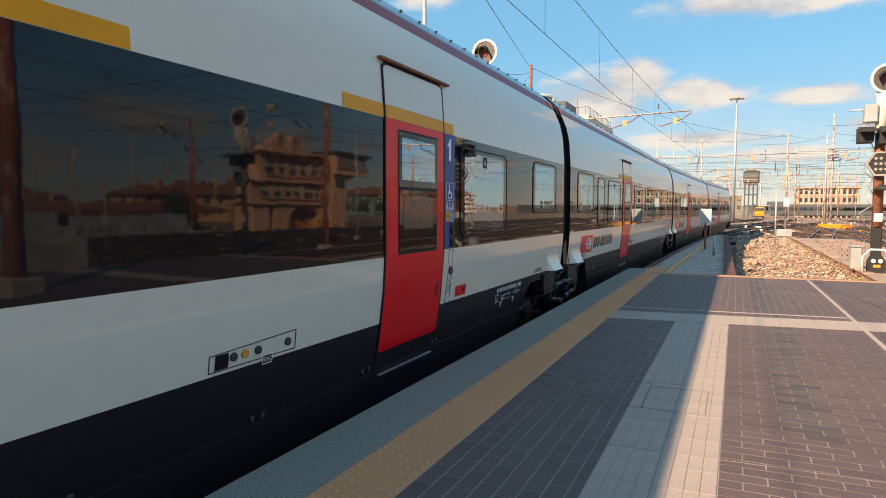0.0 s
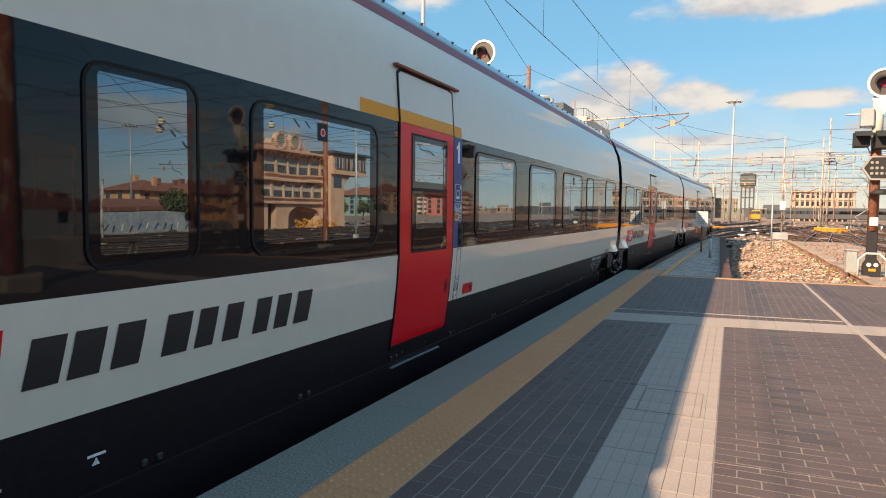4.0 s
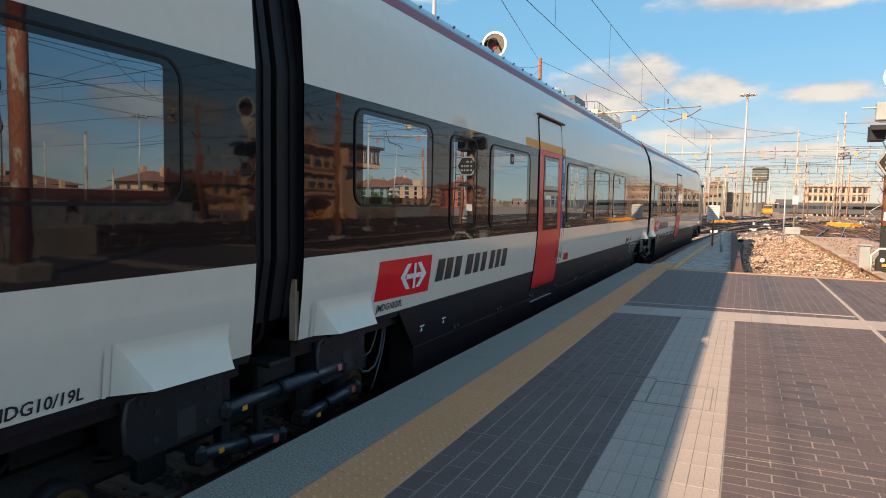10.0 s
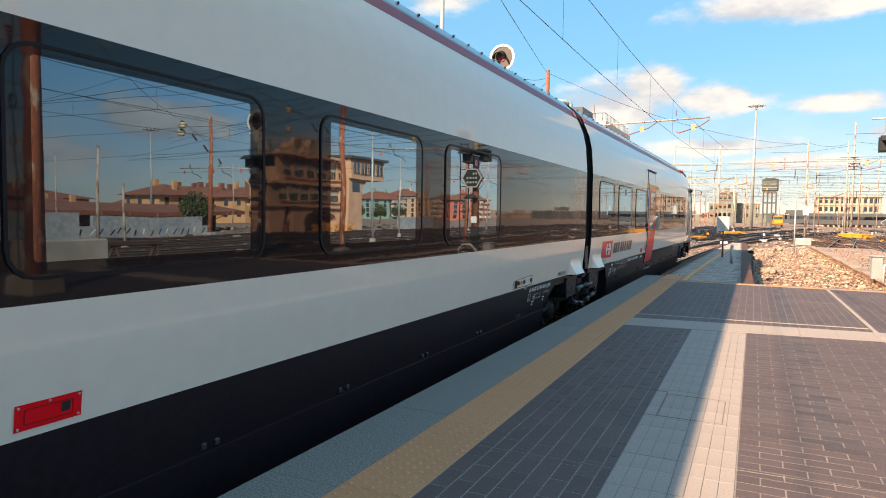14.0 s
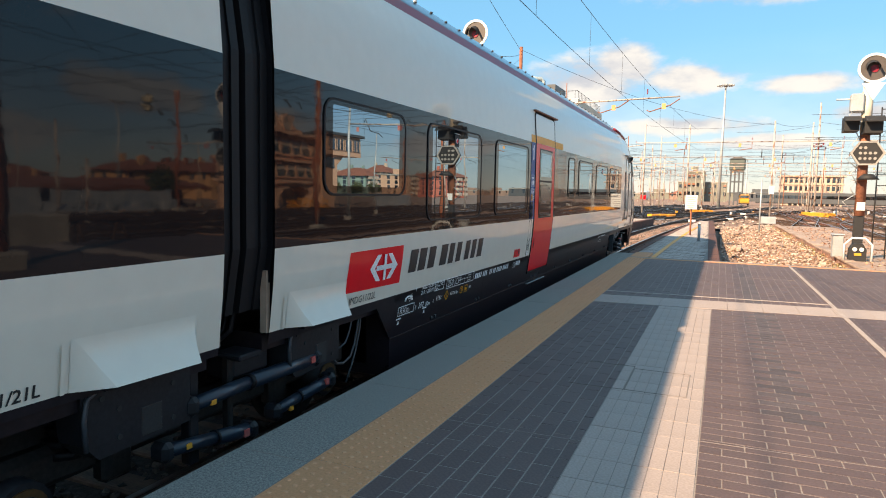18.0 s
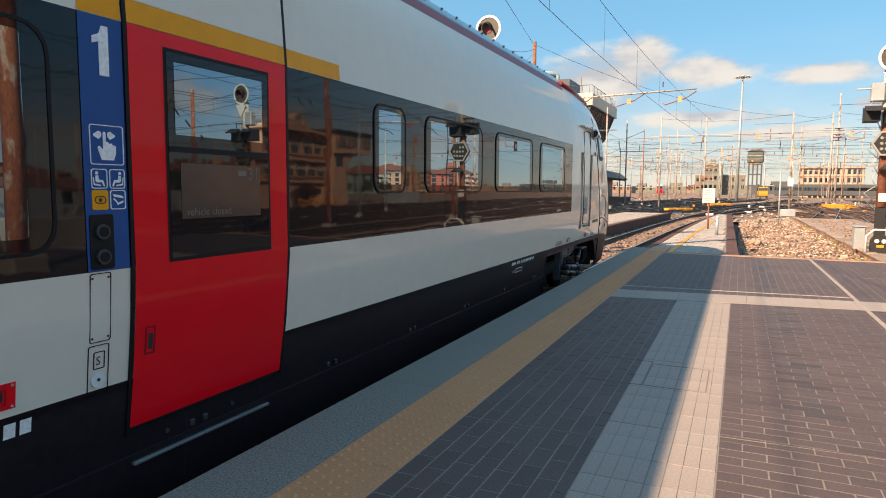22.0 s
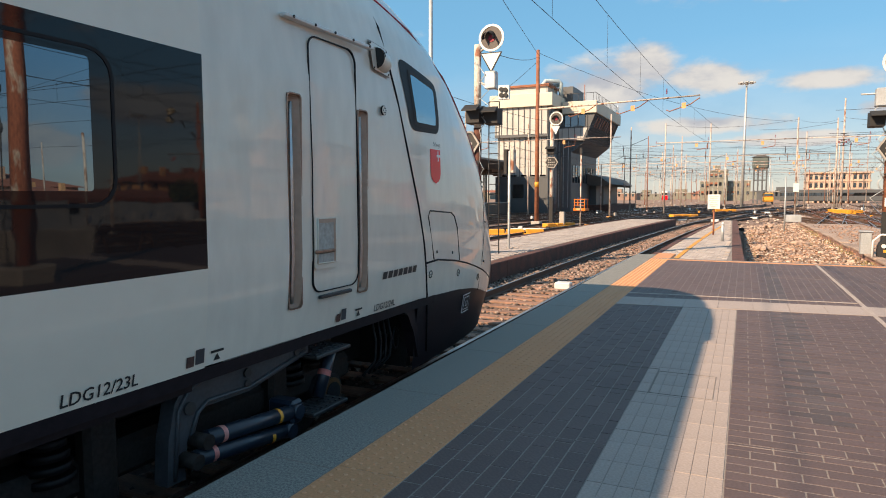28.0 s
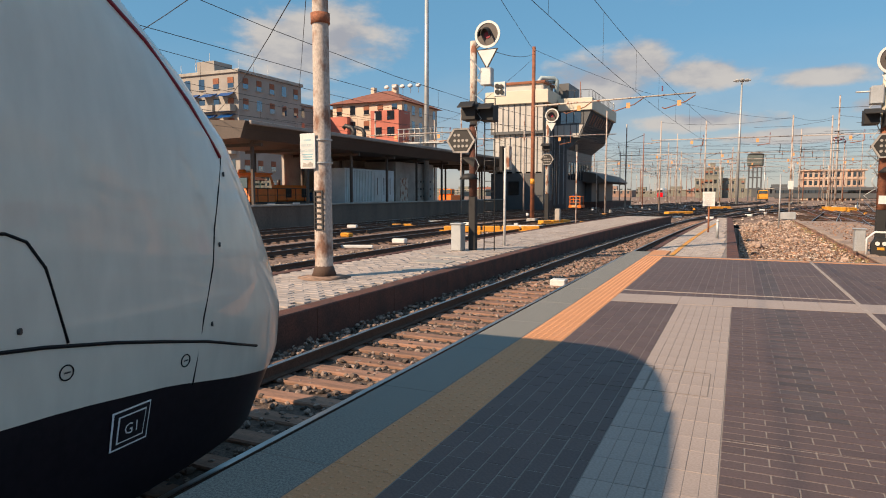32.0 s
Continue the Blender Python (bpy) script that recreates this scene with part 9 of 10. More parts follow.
M["tank_pale"] = mat("render_green", (0.20, 0.20, 0.17), 0.85, amount=0.4)
M["old_stucco"] = mat("old_stucco", (0.30, 0.20, 0.16), 0.85, scale=0.3, amount=0.6, fine=8, grain=0.1, bump=0.1)
random.seed(33)
for k in range(26):     # far roofs along the horizon
    y = random.uniform(330, 560)
    x = -0.62 * y + k / 26 * 1.1 * y
    w = random.uniform(16, 34)
    block("far_house", "distant house with tiled roof beyond the yard", x, x + w, y, y + 16, random.uniform(1.8, 4.4), M[random.choice(["old_stucco", "clad_dark", "old_stucco", "tank_pale"])], 3, 5, random.choice(["hip", "flat", "flat"]), facades=("south",), plain=True)
depot = thing("depot_building", "pale pink depot gallery raised on open columns", "building", "houses beyond the yard")
M["stucco_rose"] = mat("stucco_rose", (0.58, 0.42, 0.33), 0.85, scale=0.3, amount=0.4, fine=8, grain=0.06, bump=0.1)
part("wall", MB().box(17.5, 34.0, 232, 244, 3.4, 8.2), M["stucco_rose"], depot)
part("rear_wall", MB().box(17.5, 34.0, 243, 244, -0.8, 3.4), M["stucco_grey"], depot)
for z, e in ((3.1, 0.5), (5.7, 0.35), (8.2, 0.7)):
    part("ledge", MB().box(17.5 - e, 34.0 + e, 232 - e, 244, z, z + 0.4, 0.05), M["stucco_rose"], depot)
for k in range(12):
    x = 17.6 + 1.46 * k
    part("column", MB().box(x - 0.2, x + 0.2, 231.7, 232.1, -0.8, 8.2), M["stucco_rose"], depot)
    if k < 11:
        for z in (3.9, 6.4):
            part("window", MB().box(x + 0.35, x + 1.1, 231.93, 232.0, z, z + 1.4), M["far_glass"], depot)
block("signal_house", "long low grey-green station building", -19.0, 2.0, 322, 332, 7.8, M["tank_pale"], 2, 10, facades=("south",))
block("signal_tower", "small grey-green signal cabin tower", -15.0, -7.5, 318, 326, 12.5, M["tank_pale"], 3, 4, facades=("south",))
M["tank"] = mat("tank_green", (0.10, 0.125, 0.12), 0.7, amount=0.4)
wt = thing("water_tower", "dark green water tank on concrete columns", "water tower")
WX = 3.6
part("tank", MB().box(WX - 2.1, WX + 2.1, 202, 206, 8.9, 12.2, 0.4), M["tank"], wt)
part("tank_cap", MB().prism([(WX - 2.2, 12.2), (WX + 2.2, 12.2), (WX + 0.4, 12.8), (WX - 0.4, 12.8)], 1, 201.9, 206.1), M["clad_dark"], wt)
for a in (-1.6, -0.55, 0.55, 1.6):
    part("column", MB().box(WX + a - 0.2, WX + a + 0.2, 202.3, 202.7, -0.8, 9), M["clad_dark"], wt)
for z in (2.5, 5.6, 8.4):
    part("ring_beam", MB().box(WX - 1.8, WX + 1.8, 202.25, 202.75, z, z + 0.35), M["clad_dark"], wt)
far_train = thing("parked_train", "dark parked train far across the yard", "train")
part("body", MB().box(9.5, 45, 222, 225, -0.2, 3.2, 0.2), M["clad_dark"], far_train)
part("window_line", MB().box(9.6, 44.9, 221.95, 222, 1.4, 2.3), M["far_glass"], far_train)
red_train = thing("parked_train", "red and white parked train nose far off", "train")
part("body", MB().box(-31.9, -29.1, 285, 305, -0.3, 3.4, 0.5), M["white_enamel"], red_train)
part("front_panel", MB().box(-31.7, -29.3, 284.9, 284.98, -0.2, 1.6, 0.02), M["red"], red_train)
part("front_glass", MB().box(-31.5, -29.5, 284.9, 284.98, 1.7, 2.8), M["tar"], red_train)

random.seed(88)
span = thing("span_insulators", "brown insulators and droppers strung over the yard", "insulators")
for k in range(60):
    y = random.uniform(75, 200)
    x, z = random.uniform(-0.34, 0.22) * y, random.uniform(5.0, 9.0)
    h = random.uniform(0.5, 1.4)
    part("dropper", MB().tube((x, y, z), (x + random.uniform(-0.1, 0.1), y, z - h), 0.035, n=5), M["dark_steel"], span)
    part("insulator", MB().tube((x, y, z - h * 0.3), (x, y, z - h * 0.3 - 0.28), 0.06, 0.045, 8), M[random.choice(["rust", "dark_steel", "rust"])], span)
    part("span_wire", MB().tube((x - random.uniform(2, 6), y, z + 0.02), (x + random.uniform(2, 6), y, z - 0.02), 0.018, n=4), M["wire"], span)

tm = lattice_mast("catenary_mast", 12.6, 110, 15.4, 0.30, "old_mast", "tall weathered catenary mast hung with dark insulators")
for k in range(5):
    z = 8.6 + 0.42 * k
    part("cross_arm", MB().tube((11.6 + 0.12 * k, 109.8, z), (13.6 - 0.12 * k, 109.8, z + 0.1), 0.05, n=6), M["dark_steel"], tm)
for k in range(7):
    insulator(tm, 11.7 + 0.3 * k, 109.75, 9.0 + 0.25 * (k % 3), 4, 0.13)
for dx, dz in ((-7.0, 8.2), (8.0, 8.4), (-11.0, 11.5), (10.0, 12.0)):
    wire([(12.6, 110, dz + 0.6), (12.6 + dx * 0.5, 111, dz - 0.1), (12.6 + dx, 112, dz)], 0.02)

# ---- right: rubble strip, side platform, signal ----


def rubble_rise(x):
    """The rubble climbs towards the side platform."""
    return 0.27 * max(0.0, min(1.0, x / 3.2)) ** 1.6 if x < 3.33 else 0.0


rub = MB()
rub.grid(lambda i, j: (0.02 + 3.3 * i / 24, 15.85 + 34 * j / 60, -0.62 + rubble_rise(3.3 * i / 24) + 0.10 * noise.noise((i * 0.5, j * 0.5, 3)) + 0.06 * noise.noise((i * 1.7, j * 1.7, 8))), 25, 61)
solid("rubble_ground", rub, M["dirt"], "dusty rubble strip with dry leaves between platforms", "ground", kind="structure")
M["leaf"] = mat("dry_leaf", (0.34, 0.17, 0.10), 0.85, scale=6, amount=0.5, fine=40, grain=0.2, bump=0.1, island=0.4, second=(0.5, 0.33, 0.2))
bits = MB()
random.seed(9)
for k in range(5200):
    x, y = random.choice((random.uniform(0.1, 3.05), random.uniform(0.1, 3.05), random.uniform(3.4, 6.0))), 15.95 + 26 * random.random() ** 1.3
    z = (-0.60 + rubble_rise(x) if x < 3.2 else -0.20) + random.uniform(0, 0.08 if x < 3.2 else 0.012)
    s = random.uniform(0.02, 0.055)
    e = Euler((random.uniform(-0.7, 0.7), random.uniform(-0.7, 0.7), random.uniform(0, 6.28))).to_matrix()
    pts = [Vector(q) * s for q in ((-1, 0, 0), (-0.3, -0.55, 0.12), (0.6, -0.4, 0.05), (1, 0, 0.2), (0.5, 0.5, 0.05), (-0.4, 0.5, 0.15))]
    bits.add([e @ p + Vector((x, y, z)) for p in pts], [(0, 1, 2, 3, 4, 5)])
solid("dry_leaves", bits, M["leaf"], "scattered dry brown leaves and litter", "leaves", kind="stuff")
st3 = MB()


def on_rubble(low, high):
    x = random.uniform(0.1, 3.0)
    return x, random.uniform(15.95, 48), -0.60 + rubble_rise(x) + random.uniform(low, high)


scatter(st3, 3000, lambda: on_rubble(-0.03, 0.05), (0.018, 0.06))
scatter(st3, 110, lambda: on_rubble(-0.03, 0.05), (0.06, 0.14))
M["rubble"] = mat("rubble_stone", (0.37, 0.27, 0.215), 0.9, scale=9, amount=0.6, fine=50, grain=0.25, bump=0.3, island=0.6, second=(0.15, 0.10, 0.08))
solid("rubble", st3, M["rubble"], "broken stones and rubble on the ground", "rubble", kind="stuff")
M["shard"] = mat("pale_shard", (0.62, 0.53, 0.44), 0.85, scale=4, amount=0.5, fine=40, grain=0.2, bump=0.2, island=0.5, second=(0.40, 0.24, 0.17))
st4 = MB()
scatter(st4, 2600, lambda: on_rubble(-0.01, 0.06), (0.018, 0.05), 0.4)
scatter(st4, 700, lambda: (random.uniform(-13, -9.4), random.uniform(9, 40), -0.735 + random.uniform(0, 0.02)), (0.025, 0.06))
scatter(st4, 1500, lambda: (lambda y: (random.uniform(-0.30, 0.20) * y, y, -0.735))(40 + 120 * random.random() ** 1.2), (0.04, 0.13), 0.5)
solid("pale_shards", st4, M["shard"], "pale broken stones and litter on the yard ground", "litter", kind="stuff")
st5 = MB()
scatter(st5, 5000, lambda: (lambda y: (random.uniform(-0.32, 0.21) * y, y, -0.745))(44 + 130 * random.random() ** 1.2), (0.05, 0.16), 0.45)
scatter(st5, 220, lambda: (lambda y: (random.uniform(-0.30, 0.20) * y, y, -0.74))(60 + 130 * random.random()), (0.2, 0.55), 0.35)
solid("yard_debris", st5, M["stone"], "dark clods and debris across the yard ground", "debris", kind="stuff")
for x, y, w in ((0.7, 37.5, 0.9), (2.0, 28.0, 0.45), (0.6, 26.5, 0.35), (1.4, 44.5, 0.6)):
    heap = thing("rubble_heap", "small heap of broken stones in the rubble strip", "rubble", "rubble heaps")
    for q in range(13):
        st6 = MB()
        scatter(st6, 1, lambda: (x + random.gauss(0, w * 0.35), y + random.gauss(0, w * 0.3), -0.58 + rubble_rise(x) + random.uniform(0, 0.16)), (0.07, 0.2), 0.7)
        part("stone", st6, M["rubble"], heap)
M["side_paving"] = mat("side_paving", (0.36, 0.27, 0.215), 0.9, scale=0.8, amount=0.8, fine=20, grain=0.3, bump=0.5, second=(0.22, 0.155, 0.12))
M["kerb_rose"] = mat("kerb_rose", (0.30, 0.165, 0.125), 0.9, scale=2.5, amount=0.8, fine=40, grain=0.35, bump=0.4, second=(0.13, 0.075, 0.06))
sp_ = thing("side_platform", "low pale side platform with broken brick edge", "platform", kind="structure")
part("top", MB().box(3.34, 6.1, 16.2, 44, -0.85, -0.20), M["side_paving"], sp_)
y = 16.2
while y < 44:
    l = random.uniform(1.4, 2.8)
    z = -0.20 + random.uniform(-0.05, 0.01)
    k_ = part("kerb_stone", MB().box(3.10 + random.uniform(-0.02, 0.02), 3.335, y, y + l - 0.012, -0.85, z, 0.02), M["kerb_rose"], sp_)
    part("kerb_cap", MB().box(3.07 + random.uniform(-0.03, 0.02), 3.337, y + random.uniform(0, 0.1), y + l - random.uniform(0.02, 0.2), z - 0.02, z + 0.045, 0.015), M["side_paving"], k_)
    y += l
RX, RY = 3.55, 21.3
rs = thing("railway_signal", "rusty signal mast with white rimmed disc and black hexagon", "railway signal", "main signals")
part("lower_post", MB().box(RX - 0.12, RX + 0.12, RY - 0.1, RY + 0.1, -0.20, 1.0, 0.02), M["tar"], rs)
part("post", MB().tube((RX, RY, 1.0), (RX, RY, 4.6), 0.13, 0.12, 14), M["rust"], rs)
part("upper_post", MB().tube((RX, RY, 3.3), (RX, RY, 4.75), 0.135, 0.13, 14), M["cream"], rs)
disc_lamp(rs, RX + 0.08, RY - 0.15, 5.02, 0.40)
part("triangle_face", MB().prism([(RX - 0.2, 4.62), (RX + 0.36, 4.62), (RX + 0.08, 4.15)], 1, RY - 0.2, RY - 0.17), M["white_enamel"], rs)
part("relay_box", MB().box(RX - 0.42, RX - 0.10, RY - 0.2, RY + 0.1, 3.85, 4.35, 0.03), M["grey_steel"], rs)
hooded_box(rs, RX - 0.38, RY + 0.1, 3.30, 0.36, 0.42)
hooded_box(rs, RX + 0.1, RY - 0.1, 3.22, 0.42, 0.48)
hex_lamp(rs, RX + 0.05, RY - 0.25, 2.72, 0.42)
part("bell_hood", MB().tube((RX + 0.1, RY - 0.25, 2.0), (RX + 0.1, RY - 0.25, 2.15), 0.28, 0.12, 14), M["tar"], rs)
part("label", MB().box(RX - 0.10, RX + 0.10, RY - 0.15, RY - 0.13, 1.15, 1.38), M["white_enamel"], rs)
part("arm", MB().tube((RX - 0.75, RY, 4.22), (RX, RY, 4.22), 0.025, n=6), M["grey_steel"], rs)
for k in range(8):
    z0 = 4.4 - 0.4 * k
    part("cable", MB().path([(RX - 0.13, RY - 0.1, z0), (RX - 0.35 - 0.1 * math.sin(2 * k), RY - 0.15, z0 - 0.22), (RX - 0.14, RY - 0.12, z0 - 0.5)], 0.014, 5), M["grey_steel"], rs)
ladder(rs, RX + 0.55, RY + 0.2, -0.2, 4.0)
M["weed"] = mat("dry_weed", (0.22, 0.18, 0.085), 0.85, scale=6, amount=0.6, fine=40, grain=0.2, bump=0.1, island=0.35, second=(0.36, 0.29, 0.15))
tuft = MB()
random.seed(14)
for k in range(46):
    x, y = random.choice([random.uniform(0.1, 3.0), random.uniform(2.7, 3.05), random.uniform(2.8, 3.05)]), random.uniform(16.1, 46)
    for q in range(14):
        a, h = random.uniform(0, 6.28), random.uniform(0.04, 0.15)
        bx_, by_ = x + random.uniform(-0.1, 0.1), y + random.uniform(-0.1, 0.1)
        dx, dy = math.cos(a) * h * 0.6, math.sin(a) * h * 0.6
        tuft.add([(bx_ - 0.006, by_, -0.64 + rubble_rise(x)), (bx_ + 0.006, by_, -0.64 + rubble_rise(x)), (bx_ + dx * 0.5, by_ + dy * 0.5, -0.62 + rubble_rise(x) + h * 0.8), (bx_ + dx, by_ + dy, -0.62 + rubble_rise(x) + h)], [(0, 1, 2), (0, 2, 3)])
solid("weeds", tuft, M["weed"], "tufts of dry weeds in the rubble", "weeds", kind="stuff")
dw = thing("dwarf_signal", "low black dwarf signal under a white pipe guard", "dwarf signal")
DX, DY = 3.42, 20.3
part("body", MB().prism([(DX - 0.2, -0.2), (DX + 0.2, -0.2), (DX + 0.2, 0.12), (DX + 0.1, 0.28), (DX - 0.1, 0.28), (DX - 0.2, 0.12)], 1, DY, DY + 0.25), M["tar"], dw)
for a in (-0.08, 0.08):
    part("lens", MB().tube((DX + a, DY - 0.03, 0.12), (DX + a, DY, 0.12), 0.055, n=14), M["white_enamel"], dw)
part("plate", MB().box(DX - 0.08, DX + 0.08, DY - 0.012, DY, -0.05, 0.02), M["amber"], dw)
part("pipe_guard", MB().path([(DX - 0.32, DY, -0.2), (DX - 0.32, DY, 0.25), (DX - 0.15, DY, 0.42), (DX + 0.15, DY, 0.42), (DX + 0.32, DY, 0.25), (DX + 0.32, DY, -0.2)], 0.03, 8), M["white_enamel"], dw)
bx = thing("trackside_cabinet", "pale grey trackside cabinet near the signal", "cabinet")
part("body", MB().box(2.98, 3.25, 21.4, 21.7, -0.20, 0.42, 0.02), M["grey_steel"], bx)
part("cap", MB().box(2.95, 3.28, 21.37, 21.73, 0.421, 0.46, 0.02), M["grey_steel"], bx)
gb = thing("relay_box", "grey steel relay box on short legs in the rubble", "cabinet")
part("body", MB().box(2.55, 3.5, 50.0, 50.5, -0.35, 0.15, 0.03), M["grey_steel"], gb)
for x in (2.65, 3.35):
    part("leg", MB().box(x, x + 0.08, 50.1, 50.2, -0.8, -0.35), M["grey_steel"], gb)
mp_ = thing("marker_post", "thin white marker post in the rubble", "post")
part("pole", MB().tube((1.93, 39.0, -0.7), (1.93, 39.0, 2.45), 0.036, n=8), M["grey_steel"], mp_)
sg = thing("track_sign", "blank white sign board on a rusty post", "sign")
part("post", MB().tube((-1.12, 28.3, OLD_Z), (-1.12, 28.3, 0.98), 0.035, n=8), M["rust"], sg)
part("panel", MB().box(-1.36, -0.90, 28.2, 28.24, 0.92, 1.50, 0.01), M["white_enamel"], sg)
for k, (w, zz) in enumerate(((0.34, 1.40), (0.28, 1.32), (0.36, 1.24), (0.26, 1.16), (0.32, 1.08), (0.20, 1.00))):
    part("text_bar", MB().box(-1.14 - w / 2, -1.14 + w / 2, 28.196, 28.199, zz, zz + 0.02), M["concrete"], sg)
st = thing("pipe_stand", "short white steel pipe stand on the old platform", "stand")
part("pipe", MB().tube((-0.68, 24.7, OLD_Z), (-0.68, 24.7, 0.47), 0.05, n=12), M["grey_steel"], st)
part("cap", MB().tube((-0.68, 24.7, 0.47), (-0.67, 24.68, 0.52), 0.055, 0.03, 12), M["white_enamel"], st)
pn = thing("mast_notice", "small white plate on a distant catenary mast", "sign")
part("panel", MB().box(4.62, 5.15, 78.86, 78.92, 1.85, 2.75), M["white_enamel"], pn)

# ---- right side, seen in the train's panes ----
M["flaked"] = mat("flaked_red_mast", (0.36, 0.115, 0.06), 0.85, scale=5, amount=0.9, fine=30, grain=0.3, bump=0.3, second=(0.55, 0.42, 0.34), contrast=(0.58, 0.66), stretch=(1, 1, 0.4))
M["porcelain"] = mat("porcelain_cream", (0.62, 0.55, 0.40), 0.4, amount=0.3, bump=0.0)
rm = lattice_mast("catenary_mast", 5.7, 7.0, 9.0, 0.34, "flaked", "flaking rust-red catenary mast on the side platform", z=-0.05)
part("bracket", MB().box(5.2, 6.2, 6.95, 7.05, 5.6, 5.75), M["rust"], rm)
part("cable", MB().path([(5.95, 6.85, 5.6), (5.97, 6.85, 3.6), (6.03, 6.85, 3.1), (5.95, 6.85, 2.7), (5.97, 6.85, 1.0), (5.9, 6.85, -0.05)], 0.012, 6), M["dark_steel"], rm)
for zz in (2.6, 3.25):
    part("cable_loop", MB().path([(6.0 + 0.09 * math.cos(a * math.pi / 6), 6.85, zz + 0.11 * math.sin(a * math.pi / 6)) for a in range(13)], 0.014, 6), M["dark_steel"], rm)
insulator(rm, 6.3, 7.0, 4.6)


def string_of_discs(x, y, z, dx, dy, n, r=0.035):
    """A run of dark ribbed insulators along a wire."""
    mb = MB()
    for k in range(n):
        mb.tube((x + dx * k, y + dy * k, z - 0.012 * k), (x + dx * (k + 0.6), y + dy * (k + 0.6), z - 0.012 * k), r, r * 0.4, 8)
    part("insulator_string", mb, M["dark_steel"], wires)


def drop_arms(t, x0, x1, y, z, n):
    """A steel tube across the tracks with curved registration arms and small red tags."""
    arm_ = part("arm", MB().tube((x0, y, z), (x1, y, z + 0.25), 0.05, n=6), M["peeling"], t)
    for k in range(n):
        x = x0 + (x1 - x0) * (k + 0.5) / n
        part("drop_arm", MB().path([(x + 0.5, y, z + 0.15), (x + 0.35, y, z + 0.55), (x, y, z - 0.25), (x - 0.7, y, z - 0.45), (x - 1.0, y, z - 0.7)], 0.03, 5), M["dark_steel"], arm_)
        part("tag", MB().box(x + 0.9, x + 1.1, y - 0.04, y - 0.02, z - 0.3, z + 0.02), M["tag_red"], arm_)


for x, y, h, w, kind_, arms in ((37.0, 42.0, 9.5, 0.36, "flaked", (31.0, 40.5, 4.9, 3)), (30.8, 26.7, 5.3, 0.2, "old_mast", None), (26.0, 24.8, 2.9, 0.16, "old_mast", None), (19.0, 8.0, 9.0, 0.30, "rust", None),
                                (37.7, 84.6, 9.0, 0.32, "flaked", (33.5, 41.5, 5.9, 2)), (12.6, 41.2, 6.2, 0.28, "flaked", None), (24.0, 52.0, 6.5, 0.14, "grey_steel", None), (36.0, 20.0, 9.0, 0.2, "grey_steel", (31.0, 36.0, 5.2, 2)),
                                (33.0, 62.0, 8.4, 0.2, "grey_steel", None), (44.0, 33.0, 5.6, 0.12, "old_mast", None), (27.0, 75.0, 7.6, 0.2, "old_mast", (22.0, 30.0, 5.6, 2)), (47.0, 55.0, 6.5, 0.13, "old_mast", None)):
    m_ = lattice_mast("catenary_mast", x, y, h, w, kind_, "weathered catenary mast across the sidings")
    if arms:
        drop_arms(m_, arms[0], arms[1], y, arms[2], arms[3])
white_arm = lattice_mast("catenary_mast", 19.4, 40.0, 7.2, 0.2, "grey_steel", "grey catenary mast with long pale arm")
drop_arms(white_arm, 12.6, 19.4, 40.0, 5.8, 2)
yard_light = thing("light_mast", "slim lattice floodlight mast among the sidings", "light mast", "floodlight masts")
part("pole", MB().tube((63.0, 58.0, -0.8), (63.0, 58.0, 11.4), 0.14, 0.09, 8), M["grey_steel"], yard_light)
for q in (-0.9, -0.3, 0.3, 0.9):
    part("floodlight", MB().box(62.8, 63.2, 58 + q - 0.22, 58 + q + 0.22, 11.3, 11.65, 0.05), M["grey_steel"], yard_light)
for y in (12, 30, 48, 68):
    wire([(5, y, 6.8), (60, y + 4, 7.0)], 0.012)
    wire([(5, y + 3, 5.6), (60, y + 10, 6.0)], 0.012)
for x, y, z, q in ((9.3, 13.5, 3.66, 0.22), (9.15, 13.4, 3.86, 0.0), (7.2, 15.6, 4.5, 0.0), (7.2, 15.6, 3.95, 0.0), (4.05, 17.6, 3.75, 0.0)):
    b_ = thing("span_insulator", "cream porcelain insulator hanging on a span wire", "insulator", "porcelain insulators")
    part("bell", MB().tube((x, y, z - 0.05), (x, y, z + 0.03), 0.12, 0.09, 12), M["porcelain"], b_)
    part("cap", MB().tube((x, y, z + 0.03), (x, y, z + 0.07), 0.05, n=8), M["dark_steel"], b_)
    part("lower_bell", MB().tube((x, y, z - 0.13), (x, y, z - 0.06), 0.07, 0.11, 12), M["porcelain"], b_)
for p, q in (((5.7, 7.0, 5.7), (9.2, 13.4, 3.95)), ((9.2, 13.4, 3.95), (26, 34, 5.2)), ((5.7, 7.0, 6.2), (7.2, 15.6, 4.6)), ((7.2, 15.6, 4.55), (14, 28.3, 6.2)), ((7.2, 15.6, 4.6), (4.05, 17.6, 3.85)), ((4.05, 17.6, 3.85), (12.6, 41.2, 5.4)),
             ((14, 28.3, 7.5), (37, 42, 7.4)), ((37, 42, 8.9), (33, 62, 7.6)), ((12.6, 41.2, 5.6), (27, 75, 6.6)), ((14, 28.3, 5.0), (33, 62, 6.0))):
    p, q = Vector(p), Vector(q)
    wire([p.lerp(q, k / 8) - Vector((0, 0, 0.35 * 4 * (k / 8) * (1 - k / 8))) for k in range(9)], 0.006)
